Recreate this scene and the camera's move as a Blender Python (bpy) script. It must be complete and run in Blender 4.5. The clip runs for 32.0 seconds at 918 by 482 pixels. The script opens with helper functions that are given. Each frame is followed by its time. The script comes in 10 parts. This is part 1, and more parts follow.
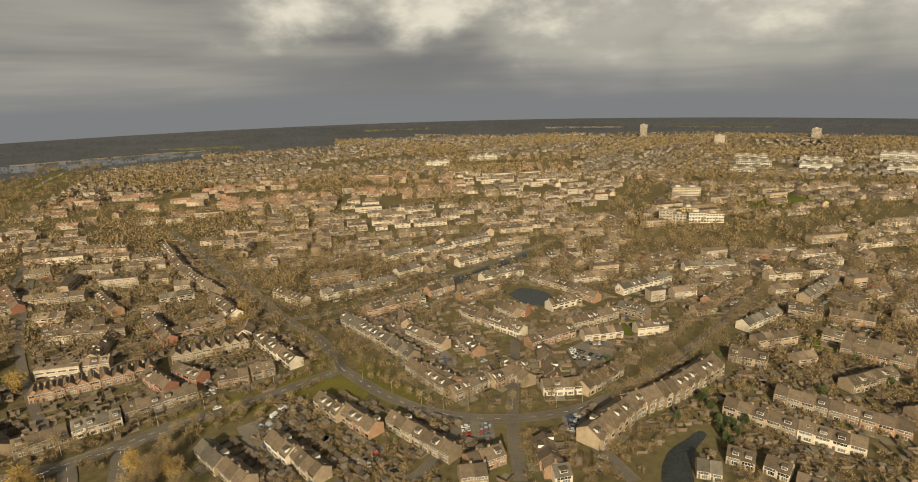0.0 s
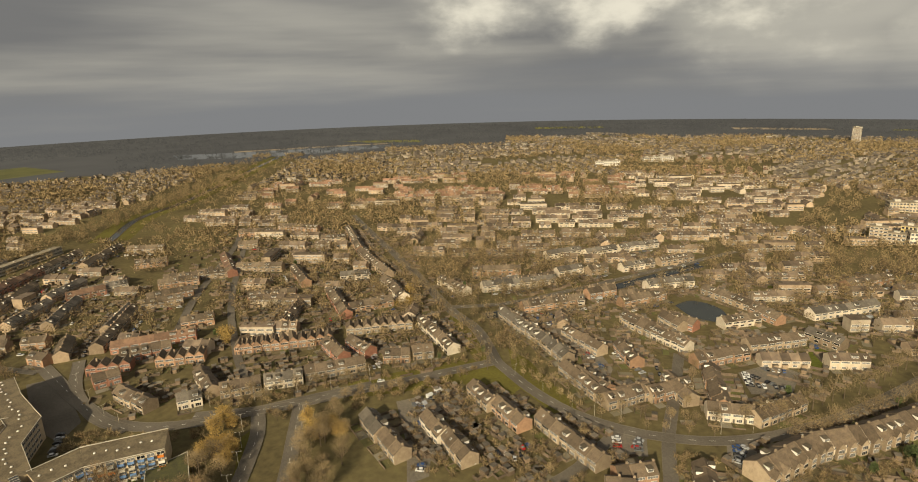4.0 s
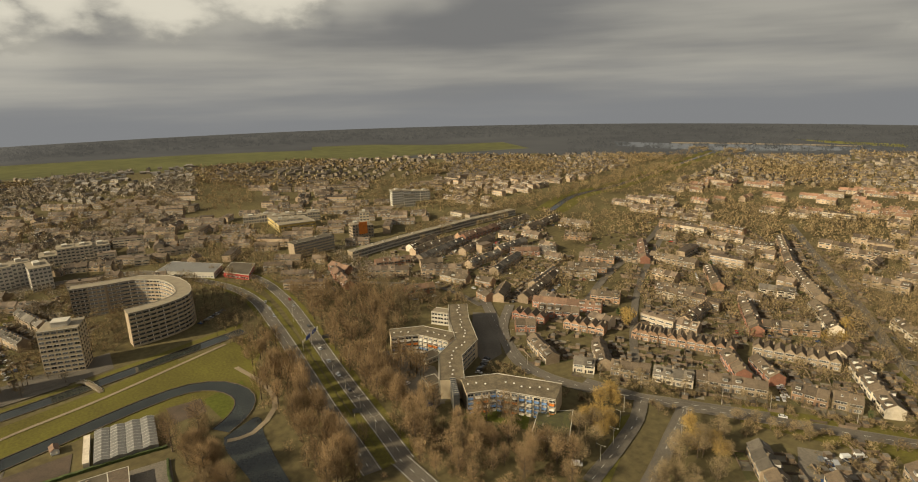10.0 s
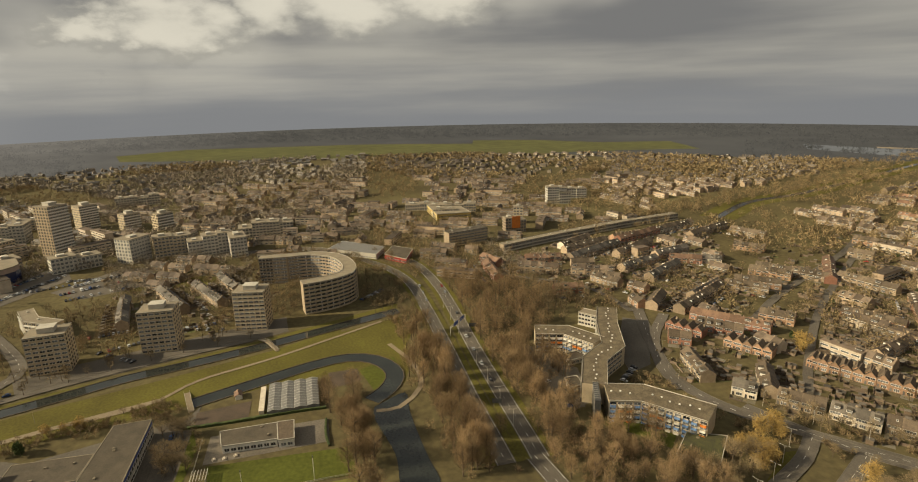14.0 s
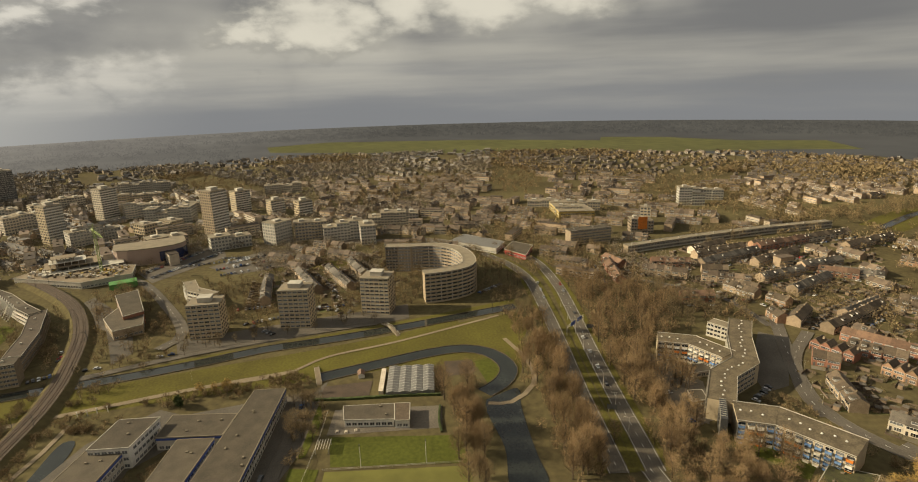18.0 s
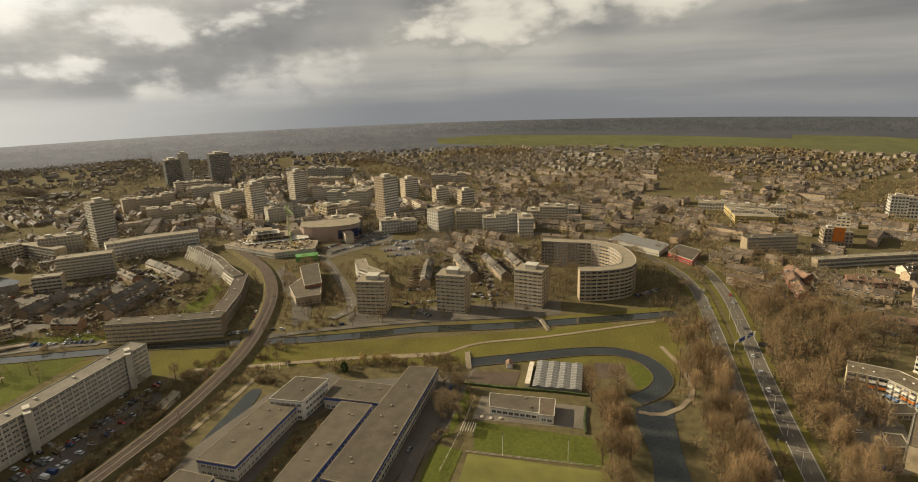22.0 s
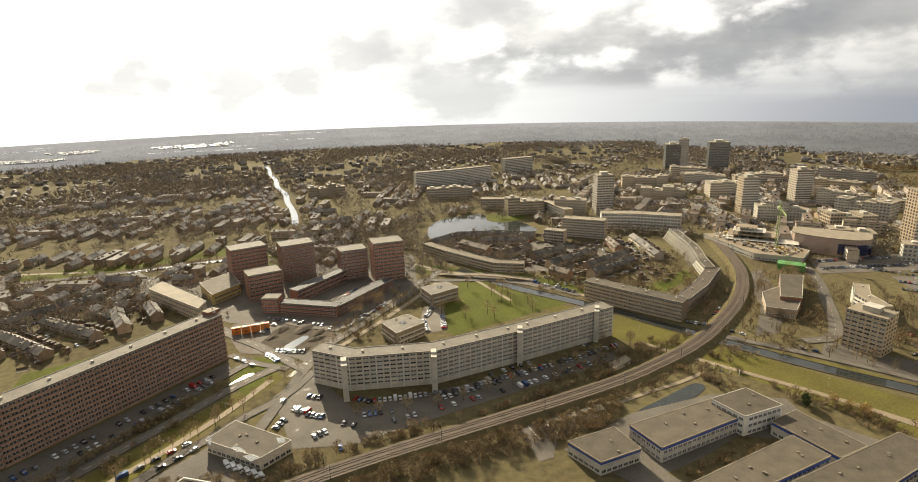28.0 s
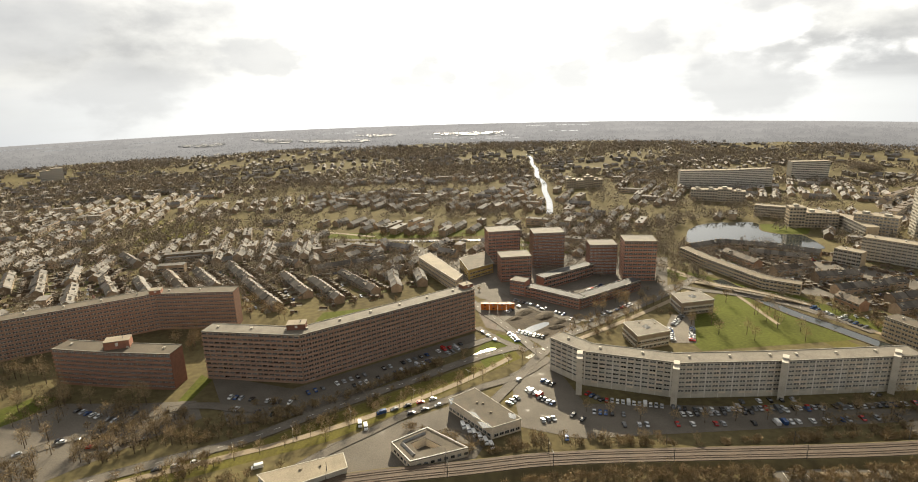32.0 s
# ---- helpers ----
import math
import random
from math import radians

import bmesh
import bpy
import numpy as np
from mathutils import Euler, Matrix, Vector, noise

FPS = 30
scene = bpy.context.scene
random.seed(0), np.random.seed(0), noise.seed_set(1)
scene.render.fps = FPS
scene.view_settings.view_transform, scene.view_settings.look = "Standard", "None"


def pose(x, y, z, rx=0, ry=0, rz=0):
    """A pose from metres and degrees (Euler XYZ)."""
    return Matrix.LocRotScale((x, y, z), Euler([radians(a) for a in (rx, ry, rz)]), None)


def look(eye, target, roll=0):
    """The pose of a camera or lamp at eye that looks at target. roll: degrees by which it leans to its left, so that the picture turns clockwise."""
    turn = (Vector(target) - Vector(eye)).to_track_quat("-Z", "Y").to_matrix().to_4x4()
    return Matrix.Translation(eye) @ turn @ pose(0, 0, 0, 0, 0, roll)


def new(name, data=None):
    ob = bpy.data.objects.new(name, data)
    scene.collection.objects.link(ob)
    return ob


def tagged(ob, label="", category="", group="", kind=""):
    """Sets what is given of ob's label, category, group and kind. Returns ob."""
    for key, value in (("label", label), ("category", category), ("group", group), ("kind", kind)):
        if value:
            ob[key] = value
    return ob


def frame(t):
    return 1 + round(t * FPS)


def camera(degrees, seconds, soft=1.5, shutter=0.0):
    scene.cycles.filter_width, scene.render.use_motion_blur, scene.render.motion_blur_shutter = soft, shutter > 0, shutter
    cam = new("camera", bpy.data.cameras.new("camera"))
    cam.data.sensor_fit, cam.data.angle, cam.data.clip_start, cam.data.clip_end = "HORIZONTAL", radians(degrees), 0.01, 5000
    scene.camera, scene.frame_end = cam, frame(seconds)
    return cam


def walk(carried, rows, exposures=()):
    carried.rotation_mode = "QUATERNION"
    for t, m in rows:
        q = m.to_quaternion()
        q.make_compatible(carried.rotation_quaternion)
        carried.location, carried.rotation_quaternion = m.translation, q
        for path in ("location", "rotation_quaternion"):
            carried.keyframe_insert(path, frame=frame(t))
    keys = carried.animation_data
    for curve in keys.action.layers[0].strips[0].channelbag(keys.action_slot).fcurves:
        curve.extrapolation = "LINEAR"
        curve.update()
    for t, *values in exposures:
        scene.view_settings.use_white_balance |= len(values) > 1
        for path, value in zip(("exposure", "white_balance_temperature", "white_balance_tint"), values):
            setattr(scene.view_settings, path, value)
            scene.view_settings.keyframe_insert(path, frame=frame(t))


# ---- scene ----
EXPO = [(0, 0.50, 6500, 10), (8, 0.58, 6500, 10), (13, 0.58, 6500, 10), (19, 0.61, 6450, 10), (23, 0.74, 6350, 11), (25, 0.90, 6200, 11), (28, 1.28, 6050, 12), (32, 1.36, 6000, 12)]
EYE = (0.0, 0.0, 165.0)
cam = camera(78.290, 32.0, soft=1.0)
walk(cam, [
    (0, look(EYE, (0.00, 963.20, -103.78), -1.586)),
    (0.5, look(EYE, (-29.93, 962.75, -103.73), -1.612)),
    (1, look(EYE, (-68.01, 961.08, -102.77), -1.595)),
    (1.5, look(EYE, (-103.32, 958.12, -102.08), -1.629)),
    (2, look(EYE, (-133.47, 954.59, -101.36), -1.627)),
    (2.5, look(EYE, (-162.19, 950.25, -100.93), -1.643)),
    (4.5, look(EYE, (-342.61, 901.55, -99.25), -1.838)),
    (5, look(EYE, (-411.40, 872.60, -98.28), -1.892)),
    (5.5, look(EYE, (-473.77, 840.51, -97.83), -1.818)),
    (6, look(EYE, (-544.56, 796.93, -96.44), -1.726)),
    (6.5, look(EYE, (-606.58, 751.45, -94.58), -1.684)),
    (7, look(EYE, (-666.38, 699.14, -94.11), -1.615)),
    (7.5, look(EYE, (-709.51, 655.45, -93.81), -1.556)),
    (8, look(EYE, (-741.83, 618.49, -94.13), -1.517)),
    (8.5, look(EYE, (-765.57, 588.93, -93.96), -1.523)),
    (9, look(EYE, (-788.60, 557.51, -94.42), -1.499)),
    (9.5, look(EYE, (-809.60, 526.23, -95.04), -1.401)),
    (10, look(EYE, (-827.40, 497.59, -95.42), -1.399)),
    (10.5, look(EYE, (-845.34, 466.40, -95.53), -1.420)),
    (11, look(EYE, (-862.25, 434.05, -96.01), -1.448)),
    (11.5, look(EYE, (-873.88, 409.94, -96.31), -1.406)),
    (12, look(EYE, (-885.07, 385.00, -96.59), -1.390)),
    (12.5, look(EYE, (-899.24, 350.44, -96.85), -1.353)),
    (13, look(EYE, (-914.97, 306.63, -97.33), -1.341)),
    (13.5, look(EYE, (-924.76, 275.68, -97.34), -1.288)),
    (15.5, look(EYE, (-950.63, 164.58, -98.09), -1.148)),
    (16, look(EYE, (-956.84, 122.11, -98.73), -1.289)),
    (16.5, look(EYE, (-958.66, 105.52, -99.27), -1.392)),
    (17, look(EYE, (-960.03, 91.13, -99.64), -1.482)),
    (17.5, look(EYE, (-961.73, 71.59, -99.47), -1.576)),
    (18, look(EYE, (-963.43, 42.79, -99.54), -1.640)),
    (18.5, look(EYE, (-964.32, 8.94, -99.60), -1.673)),
    (19, look(EYE, (-963.35, -41.40, -100.03), -1.693)),
    (19.5, look(EYE, (-961.30, -73.86, -100.40), -1.752)),
    (20, look(EYE, (-960.38, -82.78, -101.10), -1.873)),
    (20.5, look(EYE, (-958.67, -99.19, -101.66), -1.899)),
    (21, look(EYE, (-954.26, -134.09, -102.22), -1.941)),
    (21.5, look(EYE, (-946.85, -179.27, -102.08), -1.930)),
    (22, look(EYE, (-935.44, -231.47, -102.16), -1.930)),
    (22.5, look(EYE, (-923.31, -276.51, -101.55), -1.849)),
    (23, look(EYE, (-905.30, -330.81, -101.44), -1.843)),
    (23.5, look(EYE, (-884.50, -383.13, -101.21), -1.793)),
    (24, look(EYE, (-850.56, -454.31, -99.85), -1.808)),
    (24.5, look(EYE, (-808.17, -526.65, -98.63), -1.739)),
    (25, look(EYE, (-753.50, -603.03, -96.92), -1.647)),
    (25.5, look(EYE, (-697.86, -666.99, -95.98), -1.552)),
    (27.5, look(EYE, (-510.15, -819.12, -97.27), -1.581)),
    (28, look(EYE, (-461.66, -847.27, -97.69), -1.554)),
    (28.5, look(EYE, (-412.82, -872.21, -97.34), -1.536)),
    (29, look(EYE, (-354.90, -897.44, -97.02), -1.527)),
    (29.5, look(EYE, (-303.95, -915.83, -97.44), -1.551)),
    (30, look(EYE, (-254.74, -930.66, -97.62), -1.538)),
    (30.5, look(EYE, (-214.06, -940.69, -98.19), -1.537)),
    (31, look(EYE, (-158.14, -951.66, -98.30), -1.573)),
    (31.5, look(EYE, (-93.10, -960.20, -98.33), -1.571)),
    (32, look(EYE, (-44.44, -963.62, -98.55), -1.588)),
], EXPO)

SUN_AZ, SUN_EL = -174.0, 26.0
sun_dir = Vector((math.sin(radians(SUN_AZ)) * math.cos(radians(SUN_EL)), math.cos(radians(SUN_AZ)) * math.cos(radians(SUN_EL)), math.sin(radians(SUN_EL))))

# ---- sky, sun ----
world = bpy.data.worlds.new("sky")
scene.world = world
world.use_nodes = True
wt = world.node_tree
wt.nodes.clear()


def wnode(kind, **values):
    n = wt.nodes.new(kind)
    for k, v in values.items():
        if k in n.inputs:
            n.inputs[k].default_value = v
    return n


def wmath(op, a, b=None, clamp=False):
    n = wt.nodes.new("ShaderNodeMath")
    n.operation, n.use_clamp = op, clamp
    for i, v in enumerate((a, b)):
        if v is None:
            continue
        if isinstance(v, (int, float)):
            n.inputs[i].default_value = v
        else:
            wt.links.new(v, n.inputs[i])
    return n.outputs[0]


def wmix(fac, a, b):
    n = wt.nodes.new("ShaderNodeMix")
    n.data_type = "RGBA"
    for sock, v in ((n.inputs[0], fac), (n.inputs[6], a), (n.inputs[7], b)):
        if isinstance(v, tuple):
            sock.default_value = (*v, 1)
        elif isinstance(v, (int, float)):
            sock.default_value = v
        else:
            wt.links.new(v, sock)
    return n.outputs[2]


coord = wnode("ShaderNodeTexCoord")
split = wnode("ShaderNodeSeparateXYZ")
wt.links.new(coord.outputs["Generated"], split.inputs[0])

def ramp(value, lo, hi):
    n = wnode("ShaderNodeMapRange")
    n.interpolation_type = "SMOOTHSTEP"
    n.inputs[1].default_value, n.inputs[2].default_value = lo, hi
    wt.links.new(value, n.inputs[0])
    return n.outputs[0]


toward = wnode("ShaderNodeVectorMath")
toward.operation = "DOT_PRODUCT"
toward.inputs[1].default_value = sun_dir
wt.links.new(coord.outputs["Generated"], toward.inputs[0])
sunward = ramp(toward.outputs["Value"], 0.35, 1.0)
glow = wmath("POWER", wmath("MAXIMUM", toward.outputs["Value"], 0.0), 17.0)
sky = wnode("ShaderNodeTexSky")
sky.sky_type, sky.sun_disc = "NISHITA", False
sky.sun_elevation, sky.sun_rotation = radians(SUN_EL), radians(SUN_AZ)
air = wnode("ShaderNodeVectorMath")
air.operation = "SCALE"
air.inputs["Scale"].default_value = 0.10
wt.links.new(sky.outputs[0], air.inputs[0])


def drawn_out(tall, scale, detail, rough, shift):
    """Cloud noise whose features are that many times wider than high."""
    n = wnode("ShaderNodeTexNoise", Scale=scale, Detail=detail, Roughness=rough)
    m = wnode("ShaderNodeVectorMath")
    m.operation = "MULTIPLY_ADD"
    m.inputs[1].default_value, m.inputs[2].default_value = (1, 1, tall), (shift, shift * 0.7, shift * 1.3)
    wt.links.new(coord.outputs["Generated"], m.inputs[0])
    wt.links.new(m.outputs[0], n.inputs["Vector"])
    return n.outputs["Fac"]


stratus = drawn_out(6.0, 1.5, 4.0, 0.45, 2.3)
layers = drawn_out(13.0, 2.2, 5.0, 0.5, 5.1)
fluff = drawn_out(2.0, 7.0, 8.0, 0.56, 0.4)
fine_fluff = drawn_out(1.8, 17.0, 6.0, 0.55, 3.7)
def stirred(scale, detail, much):
    """A push to all sides by noise, for ragged cloud edges."""
    n = wnode("ShaderNodeTexNoise", Scale=scale, Detail=detail, Roughness=0.6)
    wt.links.new(flat.outputs[0], n.inputs["Vector"])
    m = wnode("ShaderNodeVectorMath")
    m.operation = "MULTIPLY_ADD"
    m.inputs[1].default_value, m.inputs[2].default_value = (much,) * 3, (-much / 2,) * 3
    wt.links.new(n.outputs["Color"], m.inputs[0])
    return m.outputs[0]


flat = wnode("ShaderNodeVectorMath")
flat.operation = "MULTIPLY"
flat.inputs[1].default_value = (1, 1, 2.0)
wt.links.new(coord.outputs["Generated"], flat.inputs[0])
bent = wnode("ShaderNodeVectorMath")
bent.operation = "ADD"
wt.links.new(flat.outputs[0], bent.inputs[0])
stir = wnode("ShaderNodeVectorMath")
stir.operation = "ADD"
wt.links.new(stirred(6.0, 3.0, 0.22), stir.inputs[0])
wt.links.new(stirred(22.0, 7.0, 0.10), stir.inputs[1])
wt.links.new(stir.outputs[0], bent.inputs[1])
eased = wnode("ShaderNodeVectorMath")
eased.operation = "ADD"
wt.links.new(flat.outputs[0], eased.inputs[0])
wt.links.new(stirred(5.0, 2.0, 0.24), eased.inputs[1])


def heaps(spots, ragged_edge=True):
    """How deep inside one of the wide cloud heaps a direction lies."""
    deep = -1.0
    for az, el, size in spots:
        n = wnode("ShaderNodeVectorMath")
        n.operation = "DISTANCE"
        n.inputs[1].default_value = (math.sin(radians(az)) * math.cos(radians(el)), math.cos(radians(az)) * math.cos(radians(el)), 2.0 * math.sin(radians(el)))
        wt.links.new((bent if ragged_edge else eased).outputs[0], n.inputs[0])
        deep = wmath("MAXIMUM", deep, wmath("SUBTRACT", 1.0, wmath("DIVIDE", n.outputs["Value"], radians(size) * 1.1)))
    return deep


# soft: sunlit breaks in the north; mass: the tall cloud in the west; crisp: small heaps in the south-west; shade: grey puffs before the sun
soft = heaps(((-14, 7.5, 9), (-2, 8, 11), (10, 7, 12), (20, 8.5, 11), (33, 8, 12), (50, 8, 14), (-34, 13, 9)), False)
mass = heaps(((-105, 4.8, 4), (-100, 6.0, 6), (-92, 7.0, 7), (-84, 8.2, 7), (-76, 9.4, 6.5), (-96, 11, 9), (-110, 12, 5)))
veil = heaps(((-80, 8.5, 10), (-68, 10, 9), (14, 3.5, 12), (26, 3.5, 14), (42, 4, 16), (-98, 1.5, 10), (-110, 2, 12)), False)
crisp = heaps(((-144, 1.0, 4), (-137, 2.2, 3.2), (-131, 6.0, 5), (-140, 7.5, 6), (-151, 3.5, 5), (-124, 6.6, 3.2), (-116, 1.2, 6), (-122, -0.4, 6), (-129, -0.2, 5), (-119, 8.0, 3.5)))
shade = heaps(((-161, 4.6, 4.6), (-166, 0.9, 4.5), (-173, 0.6, 5), (-179, 1.2, 4), (-197, 3.2, 4.2), (-207, 1.2, 7), (-214, 5.5, 8), (-152, -0.4, 6), (-148, 7.5, 5)))
ragged = wmath("ADD", wmath("MULTIPLY", wmath("SUBTRACT", fluff, 0.5), 0.7), wmath("MULTIPLY", wmath("SUBTRACT", fine_fluff, 0.5), 0.4))
tone = wmath("ADD", wmath("MULTIPLY", stratus, 0.68), wmath("MULTIPLY", layers, 0.32))
overcast = wmix(ramp(tone, 0.38, 0.66), (0.126, 0.125, 0.121), (0.265, 0.253, 0.218))
veil_on = wmath("MULTIPLY", ramp(wmath("ADD", veil, wmath("MULTIPLY", ragged, 0.25)), 0.0, 0.8), 0.7)
overcast = wmix(veil_on, overcast, (0.36, 0.34, 0.285))
soft_on = wmath("MULTIPLY", ramp(wmath("ADD", soft, wmath("MULTIPLY", ragged, 1.1)), 0.0, 0.85), 0.9)
overcast = wmix(soft_on, overcast, wmix(ramp(wmath("ADD", fluff, wmath("MULTIPLY", wmath("SUBTRACT", fine_fluff, 0.5), 0.4)), 0.34, 0.74), (0.29, 0.277, 0.235), (0.60, 0.56, 0.45)))
mass_on = ramp(wmath("ADD", mass, wmath("MULTIPLY", ragged, 0.8)), -0.05, 0.42)
mass_tone = wmath("ADD", wmath("MULTIPLY", fluff, 0.5), wmath("MULTIPLY", ramp(mass, 0.0, 0.8), 0.5))
overcast = wmix(mass_on, overcast, wmix(ramp(mass_tone, 0.25, 0.85), (0.23, 0.22, 0.19), (0.47, 0.44, 0.36)))
bright = wmix(ramp(wmath("ADD", wmath("MULTIPLY", stratus, 0.4), wmath("MULTIPLY", fluff, 0.6)), 0.36, 0.64), (0.23, 0.222, 0.20), (0.50, 0.473, 0.40))
clouds = wmix(sunward, overcast, bright)
crisp_on = wmath("MULTIPLY", ramp(wmath("ADD", crisp, wmath("MULTIPLY", ragged, 1.8)), 0.0, 0.75), 0.66)
lit_top = wmix(ramp(wmath("ADD", fluff, wmath("MULTIPLY", crisp, 0.3)), 0.40, 0.72), wmix(sunward, (0.27, 0.26, 0.23), (0.36, 0.35, 0.31)), wmix(sunward, (0.47, 0.44, 0.37), (0.74, 0.70, 0.61)))
clouds = wmix(crisp_on, clouds, lit_top)
gap = wmath("MULTIPLY", ramp(stratus, 0.60, 0.72), sunward)
clouds = wmix(wmath("MULTIPLY", gap, 0.5), clouds, air.outputs[0])
# the murk low over the land, the veil round the sun and the puffs before it
low = ramp(wmath("ADD", split.outputs[2], wmath("MULTIPLY", wmath("SUBTRACT", layers, 0.5), 0.12)), 0.06, -0.05)
clouds = wmix(low, clouds, wmix(sunward, (0.150, 0.153, 0.155), (0.52, 0.50, 0.435)))
clouds = wmix(wmath("MULTIPLY", glow, 0.9), clouds, (1.7, 1.6, 1.35))
shade_on = wmath("MULTIPLY", ramp(wmath("ADD", shade, wmath("MULTIPLY", ragged, 1.8)), -0.05, 0.6), 0.66)
clouds = wmix(shade_on, clouds, (0.29, 0.28, 0.252))
back = wnode("ShaderNodeBackground", Strength=1.0)
wt.links.new(clouds, back.inputs[0])
out = wnode("ShaderNodeOutputWorld")
wt.links.new(back.outputs[0], out.inputs[0])

sun = new("sun", bpy.data.lights.new("sun", "SUN"))
sun.data.energy, sun.data.angle, sun.data.color = 4.2, radians(0.6), (1.0, 0.85, 0.57)
sun.matrix_world = look((0, 0, 500), Vector((0, 0, 500)) - sun_dir)


# ---- materials ----
def mat(name, colour, second=None, rough=0.85, scale=0.5, fine=4.0, metal=0.0, bump=0.15, spread=0.0, island=False, spec=0.3, wet=0.0):
    """Two-scale mottled surface; spread varies it from object to object (or island to island)."""
    m = bpy.data.materials.new(name)
    m.use_nodes = True
    t = m.node_tree
    b = t.nodes["Principled BSDF"]
    b.inputs["Roughness"].default_value, b.inputs["Metallic"].default_value = rough, metal
    b.inputs["Specular IOR Level"].default_value = spec
    co = t.nodes.new("ShaderNodeTexCoord")
    n1, n2 = t.nodes.new("ShaderNodeTexNoise"), t.nodes.new("ShaderNodeTexNoise")
    for n, s in ((n1, scale), (n2, fine)):
        n.inputs["Scale"].default_value, n.inputs["Detail"].default_value = s, 4
        t.links.new(co.outputs["Object"], n.inputs["Vector"])
    add = t.nodes.new("ShaderNodeMath")
    add.operation = "ADD"
    t.links.new(n1.outputs["Fac"], add.inputs[0])
    t.links.new(n2.outputs["Fac"], add.inputs[1])
    rng = t.nodes.new("ShaderNodeMapRange")
    rng.inputs[1].default_value, rng.inputs[2].default_value = 0.75, 1.25
    t.links.new(add.outputs[0], rng.inputs[0])
    mix = t.nodes.new("ShaderNodeMix")
    mix.data_type = "RGBA"
    second = second or tuple(c * 0.62 for c in colour)
    mix.inputs[6].default_value, mix.inputs[7].default_value = (*second, 1), (*colour, 1)
    t.links.new(rng.outputs[0], mix.inputs[0])
    last = mix.outputs[2]
    if spread:
        if island == "row":
            part_x = t.nodes.new("ShaderNodeSeparateXYZ")
            t.links.new(co.outputs["Object"], part_x.inputs[0])
            unit = t.nodes.new("ShaderNodeMath")
            unit.operation = "DIVIDE"
            unit.inputs[1].default_value = 6.0
            t.links.new(part_x.outputs[0], unit.inputs[0])
            whole = t.nodes.new("ShaderNodeMath")
            whole.operation = "FLOOR"
            t.links.new(unit.outputs[0], whole.inputs[0])
            mixed = t.nodes.new("ShaderNodeMath")
            mixed.operation = "MULTIPLY_ADD"
            mixed.inputs[1].default_value = 97.0
            t.links.new(t.nodes.new("ShaderNodeObjectInfo").outputs["Random"], mixed.inputs[0])
            t.links.new(whole.outputs[0], mixed.inputs[2])
            dice = t.nodes.new("ShaderNodeTexWhiteNoise")
            dice.noise_dimensions = "1D"
            t.links.new(mixed.outputs[0], dice.inputs["W"])
            rnd = dice.outputs["Value"]
        elif island:
            rnd = t.nodes.new("ShaderNodeNewGeometry").outputs["Random Per Island"]
        else:
            rnd = t.nodes.new("ShaderNodeObjectInfo").outputs["Random"]
        hsv = t.nodes.new("ShaderNodeHueSaturation")
        val = t.nodes.new("ShaderNodeMapRange")
        val.inputs[3].default_value, val.inputs[4].default_value = 1 - spread, 1 + spread
        t.links.new(rnd, val.inputs[0])
        t.links.new(val.outputs[0], hsv.inputs["Value"])
        t.links.new(last, hsv.inputs["Color"])
        last = hsv.outputs[0]
    t.links.new(last, b.inputs["Base Color"])
    if wet:
        damp = t.nodes.new("ShaderNodeTexNoise")
        damp.inputs["Scale"].default_value, damp.inputs["Detail"].default_value = 0.16, 5
        t.links.new(co.outputs["Object"], damp.inputs["Vector"])
        dry = t.nodes.new("ShaderNodeMapRange")
        dry.inputs[1].default_value, dry.inputs[2].default_value = wet - 0.14, wet + 0.10
        dry.inputs[3].default_value, dry.inputs[4].default_value = rough, 0.42
        t.links.new(damp.outputs["Fac"], dry.inputs[0])
        t.links.new(dry.outputs[0], b.inputs["Roughness"])
    if bump:
        bp = t.nodes.new("ShaderNodeBump")
        bp.inputs["Strength"].default_value, bp.inputs["Distance"].default_value = bump, 0.1
        t.links.new(n2.outputs["Fac"], bp.inputs["Height"])
        t.links.new(bp.outputs[0], b.inputs["Normal"])
    return m


M_brick = mat("brown_brick", (0.33, 0.26, 0.175), (0.22, 0.165, 0.11), spread=0.3)
M_brick_red = mat("red_brick", (0.32, 0.15, 0.095), (0.21, 0.10, 0.065), spread=0.25)
M_band = mat("balcony_brick", (0.38, 0.245, 0.17), (0.27, 0.17, 0.12), scale=0.3)
M_brick_pale = mat("pale_brown_brick", (0.37, 0.225, 0.15), (0.27, 0.16, 0.11), spread=0.2)
M_moss = mat("mossy_roof", (0.085, 0.085, 0.03), (0.05, 0.045, 0.025), scale=0.3, fine=2.0)
M_russet = mat("russet_brick", (0.35, 0.215, 0.130), (0.235, 0.142, 0.088), spread=0.25)
M_plaster = mat("cream_plaster", (0.62, 0.55, 0.43), (0.45, 0.38, 0.29), spread=0.15)
M_tiles = mat("brown_roof_tiles", (0.148, 0.110, 0.072), (0.078, 0.058, 0.040), spread=0.35, rough=0.72, spec=0.3)
M_tiles_grey = mat("grey_roof_tiles", (0.150, 0.128, 0.100), (0.085, 0.073, 0.058), spread=0.35, rough=0.72, spec=0.3)
M_tiles_red = mat("orange_roof_tiles", (0.20, 0.122, 0.078), (0.12, 0.075, 0.05), spread=0.3, rough=0.7)
